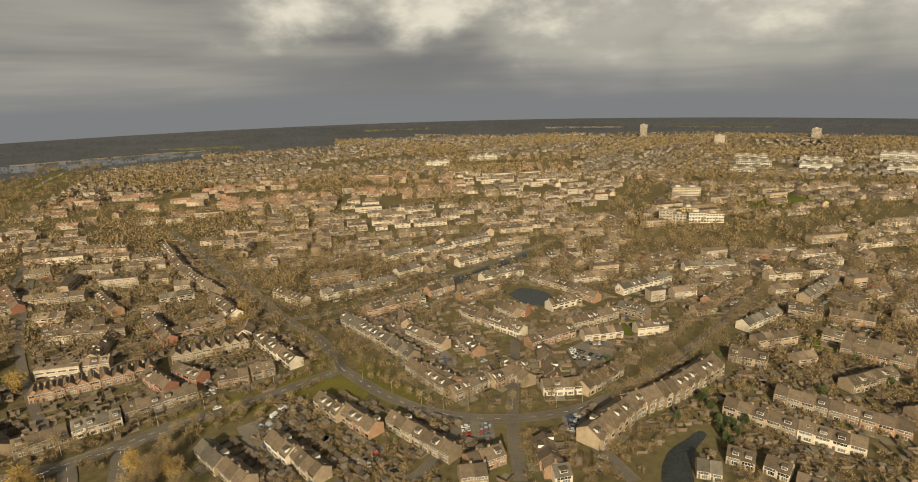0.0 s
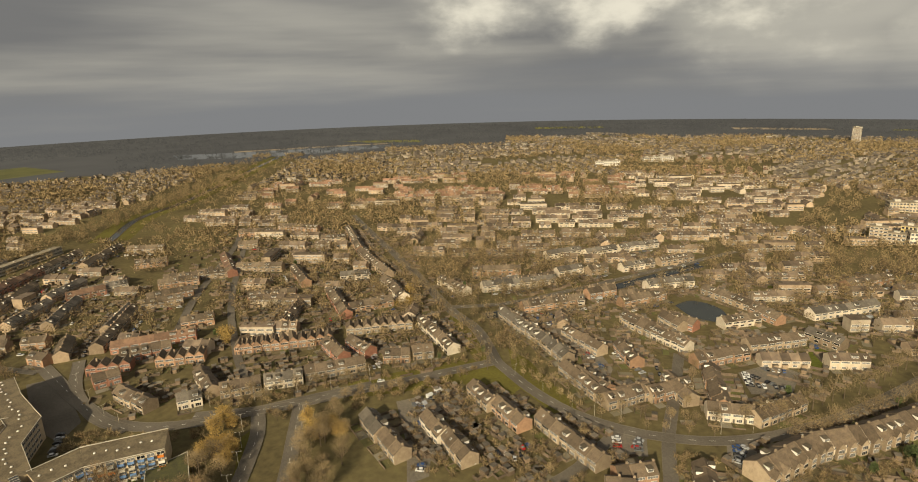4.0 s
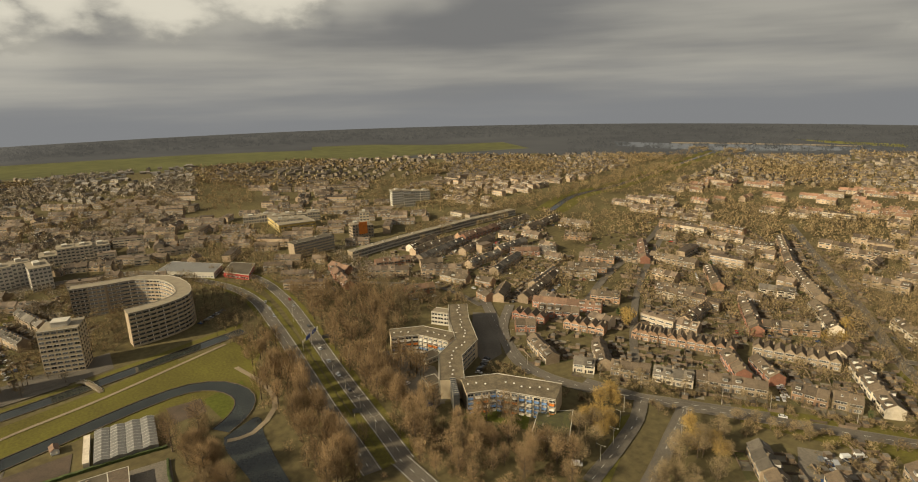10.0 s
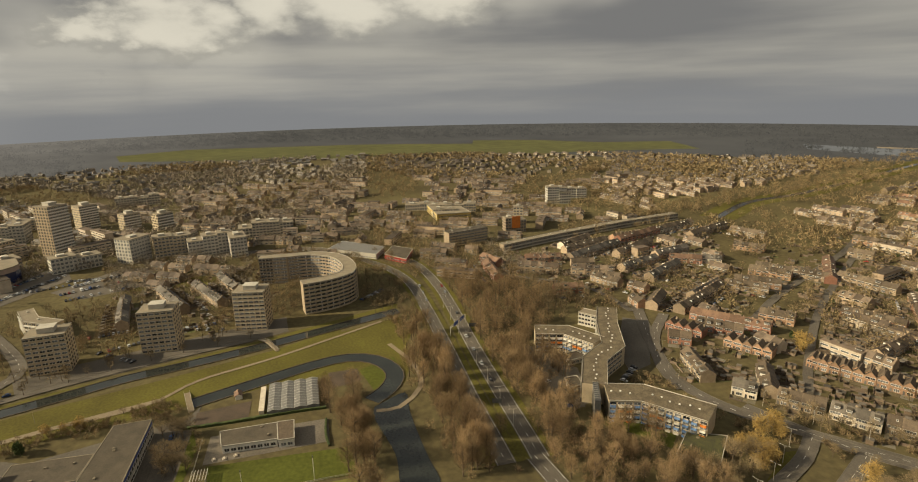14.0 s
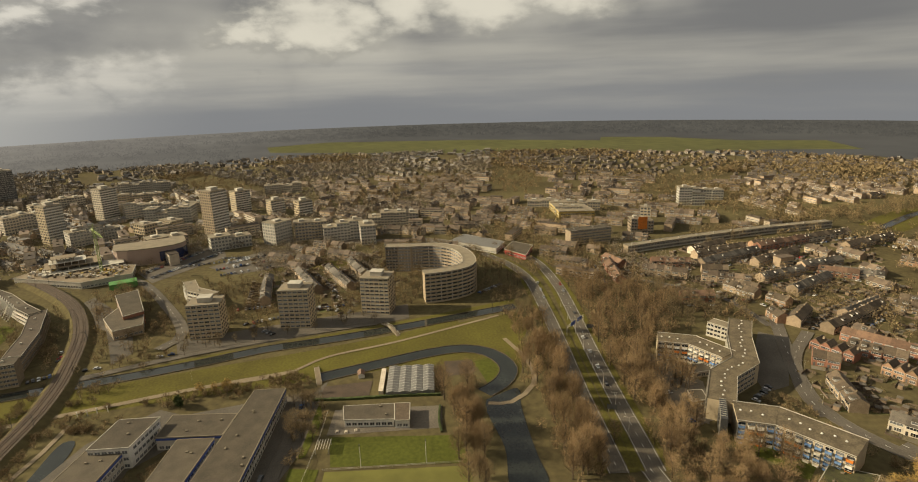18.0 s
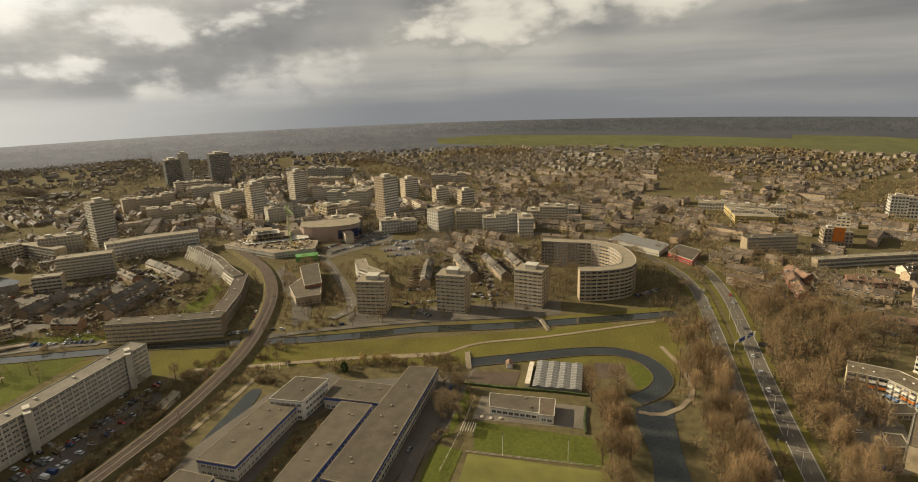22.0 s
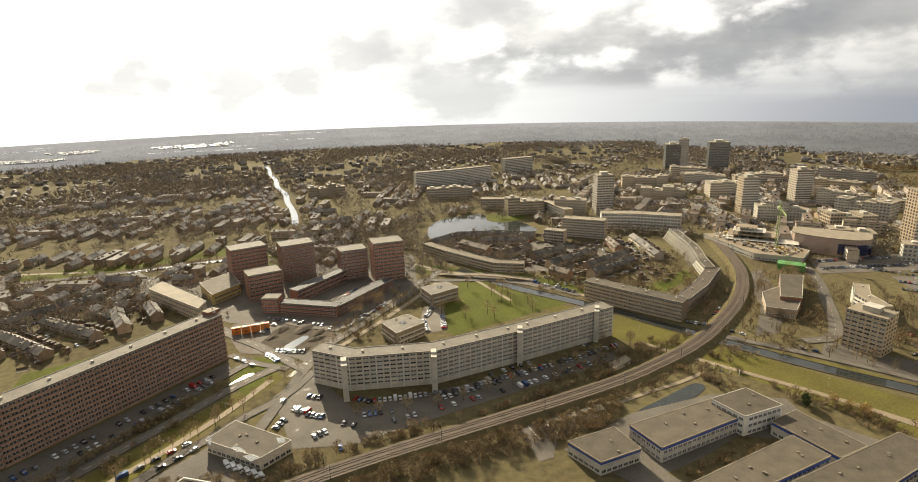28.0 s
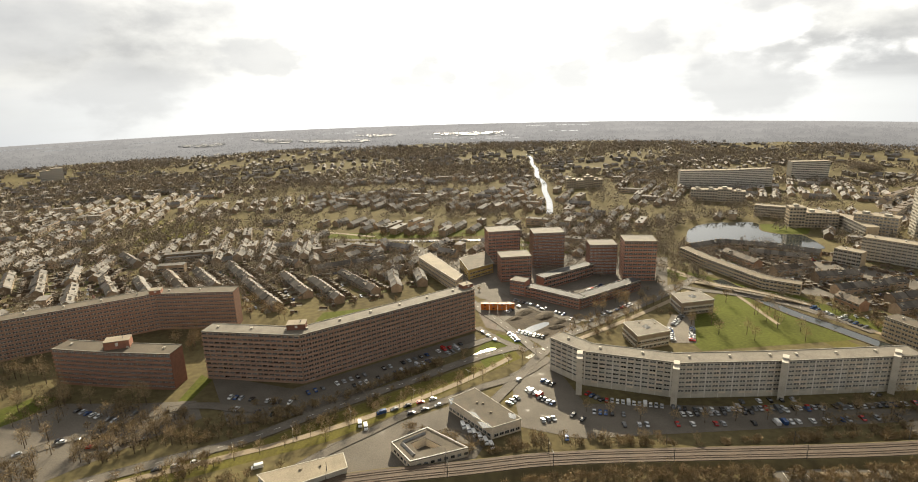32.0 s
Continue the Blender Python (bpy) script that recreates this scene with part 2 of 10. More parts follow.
M_felt = mat("roof_felt", (0.125, 0.103, 0.073), (0.078, 0.065, 0.048), scale=0.15, fine=2.0, spread=0.2, rough=0.85, spec=0.18, wet=0.76)
M_gravel = mat("roof_gravel", (0.285, 0.238, 0.165), (0.19, 0.158, 0.11), scale=0.12, fine=2.0)
# lighter than the other far roofs, haze towards the sun put into the colour
M_roof_hazed = mat("far_dull_hazed_roofs", (0.25, 0.232, 0.208), (0.16, 0.148, 0.132), scale=0.02, fine=0.3, spread=0.35, island=True, rough=0.95, spec=0.08)
M_row_tiles = mat("row_roof_tiles", (0.150, 0.114, 0.076), (0.078, 0.060, 0.042), spread=0.45, island="row", rough=0.75, spec=0.25)
M_row_grey = mat("row_grey_tiles", (0.150, 0.130, 0.105), (0.085, 0.074, 0.060), spread=0.45, island="row", rough=0.75, spec=0.25)
M_row_red = mat("row_orange_tiles", (0.21, 0.125, 0.078), (0.12, 0.075, 0.05), spread=0.4, island="row", rough=0.68)
M_row_brick = mat("row_brick", (0.34, 0.255, 0.17), (0.22, 0.165, 0.11), spread=0.4, island="row")
M_row_red_brick = mat("row_red_brick", (0.32, 0.155, 0.098), (0.21, 0.10, 0.065), spread=0.35, island="row")
M_row_cream = mat("row_cream_plaster", (0.58, 0.51, 0.40), (0.42, 0.355, 0.27), spread=0.3, island="row")
M_row_russet = mat("row_russet_brick", (0.35, 0.215, 0.130), (0.235, 0.142, 0.088), spread=0.35, island="row")
M_worn_roof = mat("worn_gravel_roof", (0.180, 0.142, 0.088), (0.085, 0.067, 0.043), scale=0.22, fine=1.4)
M_grey_roof = mat("grey_gravel_roof", (0.190, 0.166, 0.128), (0.115, 0.100, 0.078), scale=0.15, fine=1.6)
M_slate = mat("slate_roof", (0.085, 0.080, 0.076), (0.05, 0.047, 0.045), scale=0.15, fine=1.6, rough=0.75, spec=0.2)
M_mud = mat("wet_mud", (0.085, 0.066, 0.044), (0.042, 0.033, 0.023), scale=0.12, fine=0.9, rough=0.9, spec=0.1, wet=0.82, bump=0.5)
M_panel = mat("grey_beige_panels", (0.56, 0.52, 0.43), (0.42, 0.385, 0.315), scale=0.25)
M_redband = mat("red_brick_parapet", (0.34, 0.185, 0.12), (0.24, 0.13, 0.085), scale=0.3)
M_concrete = mat("concrete", (0.52, 0.48, 0.40), (0.36, 0.33, 0.27), scale=0.2)
M_beige = mat("beige_facade", (0.50, 0.405, 0.27), (0.38, 0.305, 0.205), scale=0.2)
M_white = mat("white_paint", (0.72, 0.69, 0.62), (0.56, 0.53, 0.47), rough=0.6)
M_glass = mat("window_glass", (0.155, 0.15, 0.14), (0.06, 0.062, 0.065), rough=0.15, bump=0, spread=0.85, spec=0.55, scale=0.3, fine=0.9)
M_dark = mat("dark_metal", (0.06, 0.06, 0.06), rough=0.5)
M_asphalt = mat("asphalt", (0.145, 0.125, 0.100), (0.09, 0.078, 0.062), scale=0.05, fine=1.5, rough=0.88, spec=0.2, wet=0.74)
M_paver = mat("paving", (0.185, 0.16, 0.125), (0.115, 0.098, 0.078), scale=0.05, fine=1.0, rough=0.85, spec=0.18, wet=0.76)
M_sand = mat("sand_path", (0.27, 0.215, 0.14), (0.19, 0.145, 0.095), scale=0.05, fine=1.0)
M_grass = mat("grass", (0.135, 0.122, 0.030), (0.085, 0.072, 0.024), scale=0.03, fine=0.7, rough=1.0, spec=0.05)
M_lawn = mat("green_lawn", (0.105, 0.115, 0.024), (0.066, 0.070, 0.017), scale=0.03, fine=0.5, rough=1.0, spec=0.05)
M_meadow = mat("meadow", (0.175, 0.165, 0.05), (0.11, 0.105, 0.035), scale=0.01, fine=0.08, rough=1.0, bump=0, spec=0.05)
M_polder = mat("far_polder", (0.128, 0.128, 0.058), (0.09, 0.09, 0.047), scale=0.004, fine=0.03, rough=1.0, bump=0, spec=0.0)
M_water = mat("water", (0.035, 0.04, 0.035), (0.02, 0.022, 0.02), rough=0.08, scale=0.1, fine=0.8, bump=0.05, spec=0.5)
M_twig = mat("bare_twigs", (0.285, 0.215, 0.115), (0.18, 0.13, 0.07), scale=0.2, fine=1.0, bump=0, spread=0.35, rough=1.0)
M_rust = mat("rusty_twigs", (0.325, 0.225, 0.115), (0.195, 0.13, 0.07), scale=0.2, fine=1.0, bump=0, spread=0.35, rough=1.0)
M_rustscrub = mat("rusty_scrub", (0.285, 0.198, 0.102), (0.155, 0.105, 0.056), scale=0.05, fine=0.5, bump=0, spread=0.45, island=True, rough=1.0)
M_willow = mat("yellow_twigs", (0.40, 0.27, 0.08), (0.25, 0.165, 0.055), scale=0.2, fine=1.0, bump=0, spread=0.2, rough=1.0)
M_ever = mat("evergreen", (0.085, 0.105, 0.035), (0.04, 0.055, 0.02), scale=0.3, fine=1.5, bump=0, spread=0.3, rough=1.0)
M_bark = mat("bark", (0.12, 0.09, 0.06), scale=1, fine=6, rough=1.0)
M_line = mat("road_paint", (0.75, 0.73, 0.66), rough=0.7)
M_ballast = mat("ballast", (0.105, 0.075, 0.05), (0.06, 0.044, 0.032), scale=0.1, fine=2.0)
M_rail = mat("rail_steel", (0.16, 0.115, 0.085), rough=0.75, metal=0.2)
M_blue = mat("blue_panel", (0.05, 0.09, 0.32), rough=0.5)
M_skyblue = mat("light_blue_panel", (0.16, 0.27, 0.48), rough=0.6)
M_orange = mat("orange_panel", (0.65, 0.20, 0.03), rough=0.6)
M_redpaint = mat("red_cladding", (0.42, 0.045, 0.04), rough=0.6)
M_green = mat("green_sheet", (0.12, 0.30, 0.08), rough=0.6)
M_crane = mat("crane_paint", (0.30, 0.38, 0.12), rough=0.6)
M_yellow = mat("yellow_facade", (0.55, 0.40, 0.12), rough=0.7)
M_greenglass = mat("greenhouse_glass", (0.21, 0.20, 0.18), (0.14, 0.135, 0.125), rough=0.6, fine=1.0)
M_scrub = mat("scrub_twigs", (0.265, 0.195, 0.10), (0.145, 0.105, 0.055), scale=0.05, fine=0.5, bump=0, spread=0.45, island=True, rough=1.0)
M_brick_far = mat("far_brick", (0.36, 0.27, 0.18), (0.22, 0.165, 0.11), scale=0.02, fine=0.3, spread=0.5, island=True)
# duller than nearer walls and roofs, distance haze put into their colour
M_town_wall = mat("haze_muted_facades", (0.245, 0.202, 0.15), (0.165, 0.138, 0.104), scale=0.02, fine=0.3, spread=0.55, island=True, rough=1.0, spec=0.1)
M_town_roof = mat("haze_muted_roofs", (0.15, 0.124, 0.098), (0.09, 0.075, 0.062), scale=0.02, fine=0.3, spread=0.3, island=True, rough=0.85, spec=0.15)
# greyer, lighter distant roofs for the sunward side, its haze put into the colour
M_town_hazed = mat("haze_greyed_roofs", (0.205, 0.186, 0.163), (0.135, 0.122, 0.107), scale=0.02, fine=0.3, spread=0.3, island=True, rough=0.85, spec=0.12)
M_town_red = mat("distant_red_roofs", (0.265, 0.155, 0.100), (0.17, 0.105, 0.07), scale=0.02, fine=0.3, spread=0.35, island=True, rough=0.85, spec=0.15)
# brown winter twigs greyed and paled for the haze on the sunward side
M_hazed_twigs = mat("haze_greyed_twigs", (0.29, 0.24, 0.175), (0.18, 0.15, 0.11), scale=0.05, fine=0.5, bump=0, spread=0.4, island=True, rough=1.0)
M_glasshouse = mat("whitened_glasshouse", (0.30, 0.295, 0.28), (0.2, 0.195, 0.185), scale=0.02, fine=0.3, rough=0.55)
M_roof_far = mat("far_roofs", (0.165, 0.122, 0.083), (0.085, 0.064, 0.047), scale=0.02, fine=0.3, spread=0.55, island=True, rough=0.75, spec=0.3)
M_light_far = mat("far_light_facades", (0.50, 0.42, 0.31), (0.34, 0.28, 0.21), scale=0.02, fine=0.3, spread=0.2, island=True)



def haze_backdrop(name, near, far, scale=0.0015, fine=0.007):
    """The distance at the horizon: haze put in as a plain dim emitted glow, paler on the side of the sun, mottled by
    woods.
    """
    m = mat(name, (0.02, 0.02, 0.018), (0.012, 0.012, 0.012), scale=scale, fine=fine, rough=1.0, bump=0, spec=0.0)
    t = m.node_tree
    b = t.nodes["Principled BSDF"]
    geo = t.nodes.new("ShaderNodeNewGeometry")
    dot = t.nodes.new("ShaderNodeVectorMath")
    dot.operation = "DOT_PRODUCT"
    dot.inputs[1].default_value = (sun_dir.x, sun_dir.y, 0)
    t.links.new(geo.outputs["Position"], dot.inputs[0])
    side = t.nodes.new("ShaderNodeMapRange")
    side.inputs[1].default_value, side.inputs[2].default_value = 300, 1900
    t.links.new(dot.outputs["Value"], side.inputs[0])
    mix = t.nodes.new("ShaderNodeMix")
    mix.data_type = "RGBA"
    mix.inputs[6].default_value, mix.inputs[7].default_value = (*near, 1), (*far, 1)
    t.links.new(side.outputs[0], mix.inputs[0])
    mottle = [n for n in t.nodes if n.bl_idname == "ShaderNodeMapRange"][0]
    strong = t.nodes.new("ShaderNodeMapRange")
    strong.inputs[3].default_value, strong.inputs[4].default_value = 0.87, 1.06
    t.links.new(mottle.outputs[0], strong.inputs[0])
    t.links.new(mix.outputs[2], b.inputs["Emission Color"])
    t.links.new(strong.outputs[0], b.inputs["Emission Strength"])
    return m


# ---- mesh helpers ----
class Geo:
    """Collects faces and turns them into one mesh."""

    def __init__(self):
        self.v, self.f, self.k = [], [], []

    def face(self, *pts, k=0):
        n = len(self.v)
        self.v += [tuple(p) for p in pts]
        self.f.append(tuple(range(n, n + len(pts))))
        self.k.append(k)

    def box(self, x0, x1, y0, y1, z0, z1, k=0):
        n = len(self.v)
        self.v += [(x0, y0, z0), (x1, y0, z0), (x1, y1, z0), (x0, y1, z0), (x0, y0, z1), (x1, y0, z1), (x1, y1, z1), (x0, y1, z1)]
        for q in ((0, 3, 2, 1), (4, 5, 6, 7), (0, 1, 5, 4), (1, 2, 6, 5), (2, 3, 7, 6), (3, 0, 4, 7)):
            self.f.append(tuple(n + i for i in q))
            self.k.append(k)

    def prism(self, poly, z0, z1, k=0):
        n, c = len(self.v), len(poly)
        area = sum(poly[i][0] * poly[(i + 1) % c][1] - poly[(i + 1) % c][0] * poly[i][1] for i in range(c))
        if area < 0:
            poly = poly[::-1]
        self.v += [(x, y, z0) for x, y in poly] + [(x, y, z1) for x, y in poly]
        self.f.append(tuple(range(n + c - 1, n - 1, -1)))
        self.f.append(tuple(range(n + c, n + 2 * c)))
        for i in range(c):
            j = (i + 1) % c
            self.f.append((n + i, n + j, n + c + j, n + c + i))
        self.k += [k] * (c + 2)

    def gable(self, x0, x1, d, z0, eave, ridge, k=0):
        """A gabled solid along x, d half deep."""
        n = len(self.v)
        for x in (x0, x1):
            self.v += [(x, -d, z0), (x, d, z0), (x, d, eave), (x, 0, ridge), (x, -d, eave)]
        self.f += [(n, n + 4, n + 3, n + 2, n + 1), (n + 5, n + 6, n + 7, n + 8, n + 9)]
        self.f += [(n, n + 5, n + 9, n + 4), (n + 1, n + 2, n + 7, n + 6), (n + 2, n + 3, n + 8, n + 7), (n + 3, n + 4, n + 9, n + 8), (n, n + 1, n + 6, n + 5)]
        self.k += [k] * 7

    def pitch(self, x0, x1, d, eave, ridge, over=0.35, thick=0.22, k=0):
        """Two roof slabs meeting at the ridge."""
        slope = (ridge - eave) / d
        for s in (-1, 1):
            y1, z1 = s * (d + over), eave - slope * over
            a = [(x0, 0, ridge + thick), (x1, 0, ridge + thick), (x1, y1, z1 + thick), (x0, y1, z1 + thick)]
            b = [(x0, 0, ridge + 0.02), (x1, 0, ridge + 0.02), (x1, y1, z1 + 0.02), (x0, y1, z1 + 0.02)]
            if s > 0:
                a, b = a[::-1], b[::-1]
            n = len(self.v)
            self.v += a + b
            self.f += [(n + 3, n + 2, n + 1, n), (n + 4, n + 5, n + 6, n + 7)] + [(n + i, n + (i + 1) % 4, n + 4 + (i + 1) % 4, n + 4 + i) for i in range(4)]
            self.k += [k] * 6

    def mesh(self, name, *mats):
        me = bpy.data.meshes.new(name)
        me.from_pydata(self.v, [], self.f)
        for m in mats:
            me.materials.append(m)
        if len(mats) > 1:
            me.polygons.foreach_set("material_index", self.k)
        me.update()
        return me


def part(name, data, parent, label="", at=None):
    ob = new(name, data)
    ob.parent = parent
    if at is not None:
        ob.matrix_basis = at
    return tagged(ob, label) if label else ob


def thing(name, data, m, label, category, group="", kind=""):
    ob = new(name, data)
    ob.matrix_basis = m
    return tagged(ob, label, category, group, kind)


def smooth_line(pts, step=8.0):
    """A curve through the points, in short steps."""
    p = [np.array(q, float) for q in pts]
    p = [2 * p[0] - p[1]] + p + [2 * p[-1] - p[-2]]
    line = []
    for i in range(1, len(p) - 2):
        a, b, c, d = p[i - 1:i + 3]
        n = max(2, int(np.linalg.norm(c - b) / step))
        for j in range(n):
            t = j / n
            line.append(0.5 * (2 * b + (c - a) * t + (2 * a - 5 * b + 4 * c - d) * t * t + (3 * b - a - 3 * c + d) * t ** 3))
    line.append(p[-2])
    return np.array(line)


def offset_line(line, d):
    t = np.gradient(line, axis=0)
    t /= np.linalg.norm(t, axis=1)[:, None]
    return line + np.stack([-t[:, 1], t[:, 0]], 1) * d


WAYS = []
FLOORS = []


BOXES = []


def clear_of(x, y, gap=0.0):
    """Whether a place lies off all roads, waters and buildings."""
    if len(BOXES) != 1 or len(BOXES[0]) != len(WAYS):
        rows = []
        for line, half in WAYS:
            pts = np.array([(p[0], p[1]) for p in line])
            rows.append((*(pts.min(0) - half), *(pts.max(0) + half)))
        BOXES[:] = [np.array(rows)]
    b = BOXES[0]
    near = np.nonzero((b[:, 0] - gap < x) & (x < b[:, 2] + gap) & (b[:, 1] - gap < y) & (y < b[:, 3] + gap))[0]
    for i in near:
        line, half = WAYS[i]
        if np.min(np.sum((np.asarray(line) - (x, y)) ** 2, 1)) < (half + gap) ** 2:
            return False
    return True


def floor_at(x, y):
    """The height of the road or yard at a place."""
    z = 0.0
    for pts, h in FLOORS:
        if isinstance(pts, tuple):
            line, half = pts
            if np.min(np.sum((line - (x, y)) ** 2, 1)) < max(half + 2.2, 0.1) ** 2:
                z = max(z, h)
            continue
        hit = False
        for (x0, y0), (x1, y1) in zip(pts, pts[1:] + pts[:1]):
            if (y0 > y) != (y1 > y) and x < (x1 - x0) * (y - y0) / (y1 - y0) + x0:
                hit = not hit
        if hit:
            z = max(z, h)
    return z


def ribbon_mesh(g, line, w, z, thick=0.0, k=0):
    a, b = offset_line(line, w / 2), offset_line(line, -w / 2)
    for i in range(len(line) - 1):
        g.face((*b[i], z), (*b[i + 1], z), (*a[i + 1], z), (*a[i], z), k=k)
        if thick:
            g.face((*a[i], z), (*a[i + 1], z), (*a[i + 1], z - thick), (*a[i], z - thick), k=k)
            g.face((*b[i + 1], z), (*b[i], z), (*b[i], z - thick), (*b[i + 1], z - thick), k=k)


def ribbon(name, pts, w, z, m, label, category, keep=True, thick=0.0):
    line = smooth_line(pts)
    g = Geo()
    ribbon_mesh(g, line, w, z, thick)
    if keep:
        WAYS.append((line, w / 2))
    return line, thing(name, g.mesh(name, m), Matrix(), label, category, kind="structure")


level = {"grass": 0.0, "paved": 0.10, "water": 0.17, "path": 0.23, "road": 0.28}


def layer(kind):
    """A height of its own for each flat sheet, a few millimetres apart."""
    level[kind] += 0.004
    return level[kind]


def patch(name, pts, z, m, label, category, keep=False):
    if name.startswith("water"):
        loop = smooth_line(list(pts) + [pts[0]], 4.0)[:-1]
        pts = [(float(x), float(y)) for x, y in loop]
    g = Geo()
    z = layer('water' if name.startswith('water') else 'paved' if name == 'pavement' else 'grass')
    c = np.mean(pts, 0)
    if sum(pts[i][0] * pts[(i + 1) % len(pts)][1] - pts[(i + 1) % len(pts)][0] * pts[i][1] for i in range(len(pts))) < 0:
        pts = pts[::-1]
    g.face(*[(x, y, z) for x, y in pts])
    if name == "pavement":
        FLOORS.append((pts, z))
    if keep:
        closed = [np.array(p) for p in pts] + [np.array(pts[0])]
        WAYS.append((np.array([a + (b - a) * t for a, b in zip(closed, closed[1:]) for t in np.linspace(0, 1, 9)]), 5.0))
        WAYS.append((np.array([c]), min(np.linalg.norm(np.array(p) - c) for p in pts)))
        for s in (0.35, 0.65, 0.85):
            for p in pts[::3]:
                WAYS.append((np.array([c + (np.array(p) - c) * s]), 0.3 * float(np.linalg.norm(np.array(p) - c))))
    return thing(name, g.mesh(name, m), Matrix(), label, category, kind="structure")


# ---- the land ----
def ground_height(r):
    return 0.0 if r < 2500 else -((r - 2500) ** 2) / 9000.0


g = Geo()
rings = [0, 60, 120, 200, 300, 450, 650, 900, 1300, 1800, 2300, 2500, 2600, 2700, 2800, 2900, 3100, 3400, 3800]
seg = 96
for r in rings:
    for i in range(seg):
        a = 2 * math.pi * i / seg
        g.v.append((r * math.cos(a), r * math.sin(a), ground_height(r) - 0.02))
for j in range(len(rings) - 1):
    for i in range(seg):
        k = (i + 1) % seg
        g.f.append((j * seg + i, (j + 1) * seg + i, (j + 1) * seg + k, j * seg + k))
M_ground = mat("winter_ground", (0.140, 0.117, 0.056), (0.080, 0.064, 0.034), scale=0.012, fine=0.25, rough=1.0, bump=0.3, spec=0.05)
thing("ground", g.mesh("ground", M_ground), Matrix(), "brown winter ground with rough grass and bare soil", "ground", kind="structure")


def dashes(line, off, z, dash=3.0, gap=6.0, w=0.25, solid=False):
    """Painted lines along a road, as one mesh."""
    g = Geo()
    pts = offset_line(line, off)
    if solid:
        ribbon_mesh(g, pts, w, z)
    else:
        seg_len = np.linalg.norm(np.diff(pts, axis=0), axis=1)
        s = np.concatenate([[0], np.cumsum(seg_len)])
        d = 0.0
        while d + dash < s[-1]:
            a = np.array([np.interp(d, s, pts[:, 0]), np.interp(d, s, pts[:, 1])])
            b = np.array([np.interp(d + dash, s, pts[:, 0]), np.interp(d + dash, s, pts[:, 1])])
            n = (b - a) / np.linalg.norm(b - a)
            n = np.array([-n[1], n[0]]) * w / 2
            g.face((*(a - n), z), (*(b - n), z), (*(b + n), z), (*(a + n), z))
            d += dash + gap
    return g.mesh("marking", M_line)


def road(pts, w=7.0, lines="dashed", verge=0.0, name="road", label="grey asphalt road with white lines"):
    z = layer("road")
    line, ob = ribbon(name, pts, w, z, M_asphalt, label, "road", thick=0.05)
    FLOORS.append(((line, w / 2 - 3.2), z))
    if verge:
        for s in (-1, 1):
            g = Geo()
            ribbon_mesh(g, offset_line(line, s * (w / 2 + 0.2 + verge / 2)), verge, z + 0.02, 0.05)
            part("verge", g.mesh("verge", M_grass), ob, "green grass verge")
    g = Geo()
    for s in (-1, 1):
        ribbon_mesh(g, offset_line(line, s * (w / 2 + 0.1)), 0.16, z + 0.1, 0.14)
    part("kerb", g.mesh("kerb", M_paver), ob)
    if lines:
        part("lane_marking", dashes(line, 0, z + 0.01, solid=lines == "solid", w=0.18), ob)
    if w >= 9:
        for s in (-1, 1):
            part("edge_line", dashes(line, s * (w / 2 - 0.4), z + 0.01, solid=True, w=0.16), ob)
    return line


def path(pts, w=2.5, m=None, label="pale paved footpath"):
    z = layer("path")
    return ribbon("footpath", pts, w, z, m or M_sand, label, "path", thick=0.04)[0]


def canal(pts, w=10.0, label="dark still canal water between grassy banks"):
    z = layer("water")
    line, ob = ribbon("water_canal", pts, w, z, M_water, label, "canal")
    g = Geo()
    for s in (-1, 1):
        ribbon_mesh(g, offset_line(line, s * (w / 2 + 0.25)), 0.5, z + 0.25, 0.3)
    part("bank_edge", g.mesh("bank_edge", M_bark), ob)
    return line


# ---- houses ----
def window_mesh(w, h, bars=1):
    g = Geo()
    g.box(-w / 2, w / 2, -0.08, 0.02, 0, h, 0)
    for i in range(bars + 1):
        x0, x1 = -w / 2 + 0.1 + i * (w - 0.1) / (bars + 1), -w / 2 + (i + 1) * (w - 0.1) / (bars + 1)
        g.box(x0, x1, -0.11, -0.07, 0.12, h - 0.12, 1)
    return g.mesh("window", M_white, M_glass)


W_wide, W_band = window_mesh(2.8, 1.8, 2), window_mesh(5.0, 1.4, 3)
g = Geo()
g.box(-0.5, 0.5, -0.09, 0.02, 0, 2.15)
D_mesh = g.mesh("front_door", mat("door_paint", (0.10, 0.09, 0.08), spread=0.6, rough=0.5))
g = Geo()
g.box(-0.45, 0.45, -0.35, 0.35, -0.6, 0.9)
g.box(-0.52, 0.52, -0.42, 0.42, 0.9, 1.02)
g.box(-0.2, 0.2, -0.15, 0.15, 1.02, 1.3)
CH_mesh = g.mesh("chimney", M_brick)
g = Geo()
g.box(-1.3, 1.3, -1.5, 1.2, 0, 1.5, 0)
g.box(-1.45, 1.45, -1.65, 1.3, 1.5, 1.65, 1)
g.box(-1.15, 1.15, -1.56, -1.5, 0.25, 1.3, 2)
DORM_mesh = g.mesh("dormer", M_white, M_felt, M_glass)
g = Geo()
g.box(-0.45, 0.45, -0.6, 0.6, 0, 0.1, 0)
g.box(-0.36, 0.36, -0.5, 0.5, 0.1, 0.13, 1)
SKY_mesh = g.mesh("skylight", M_white, M_glass)

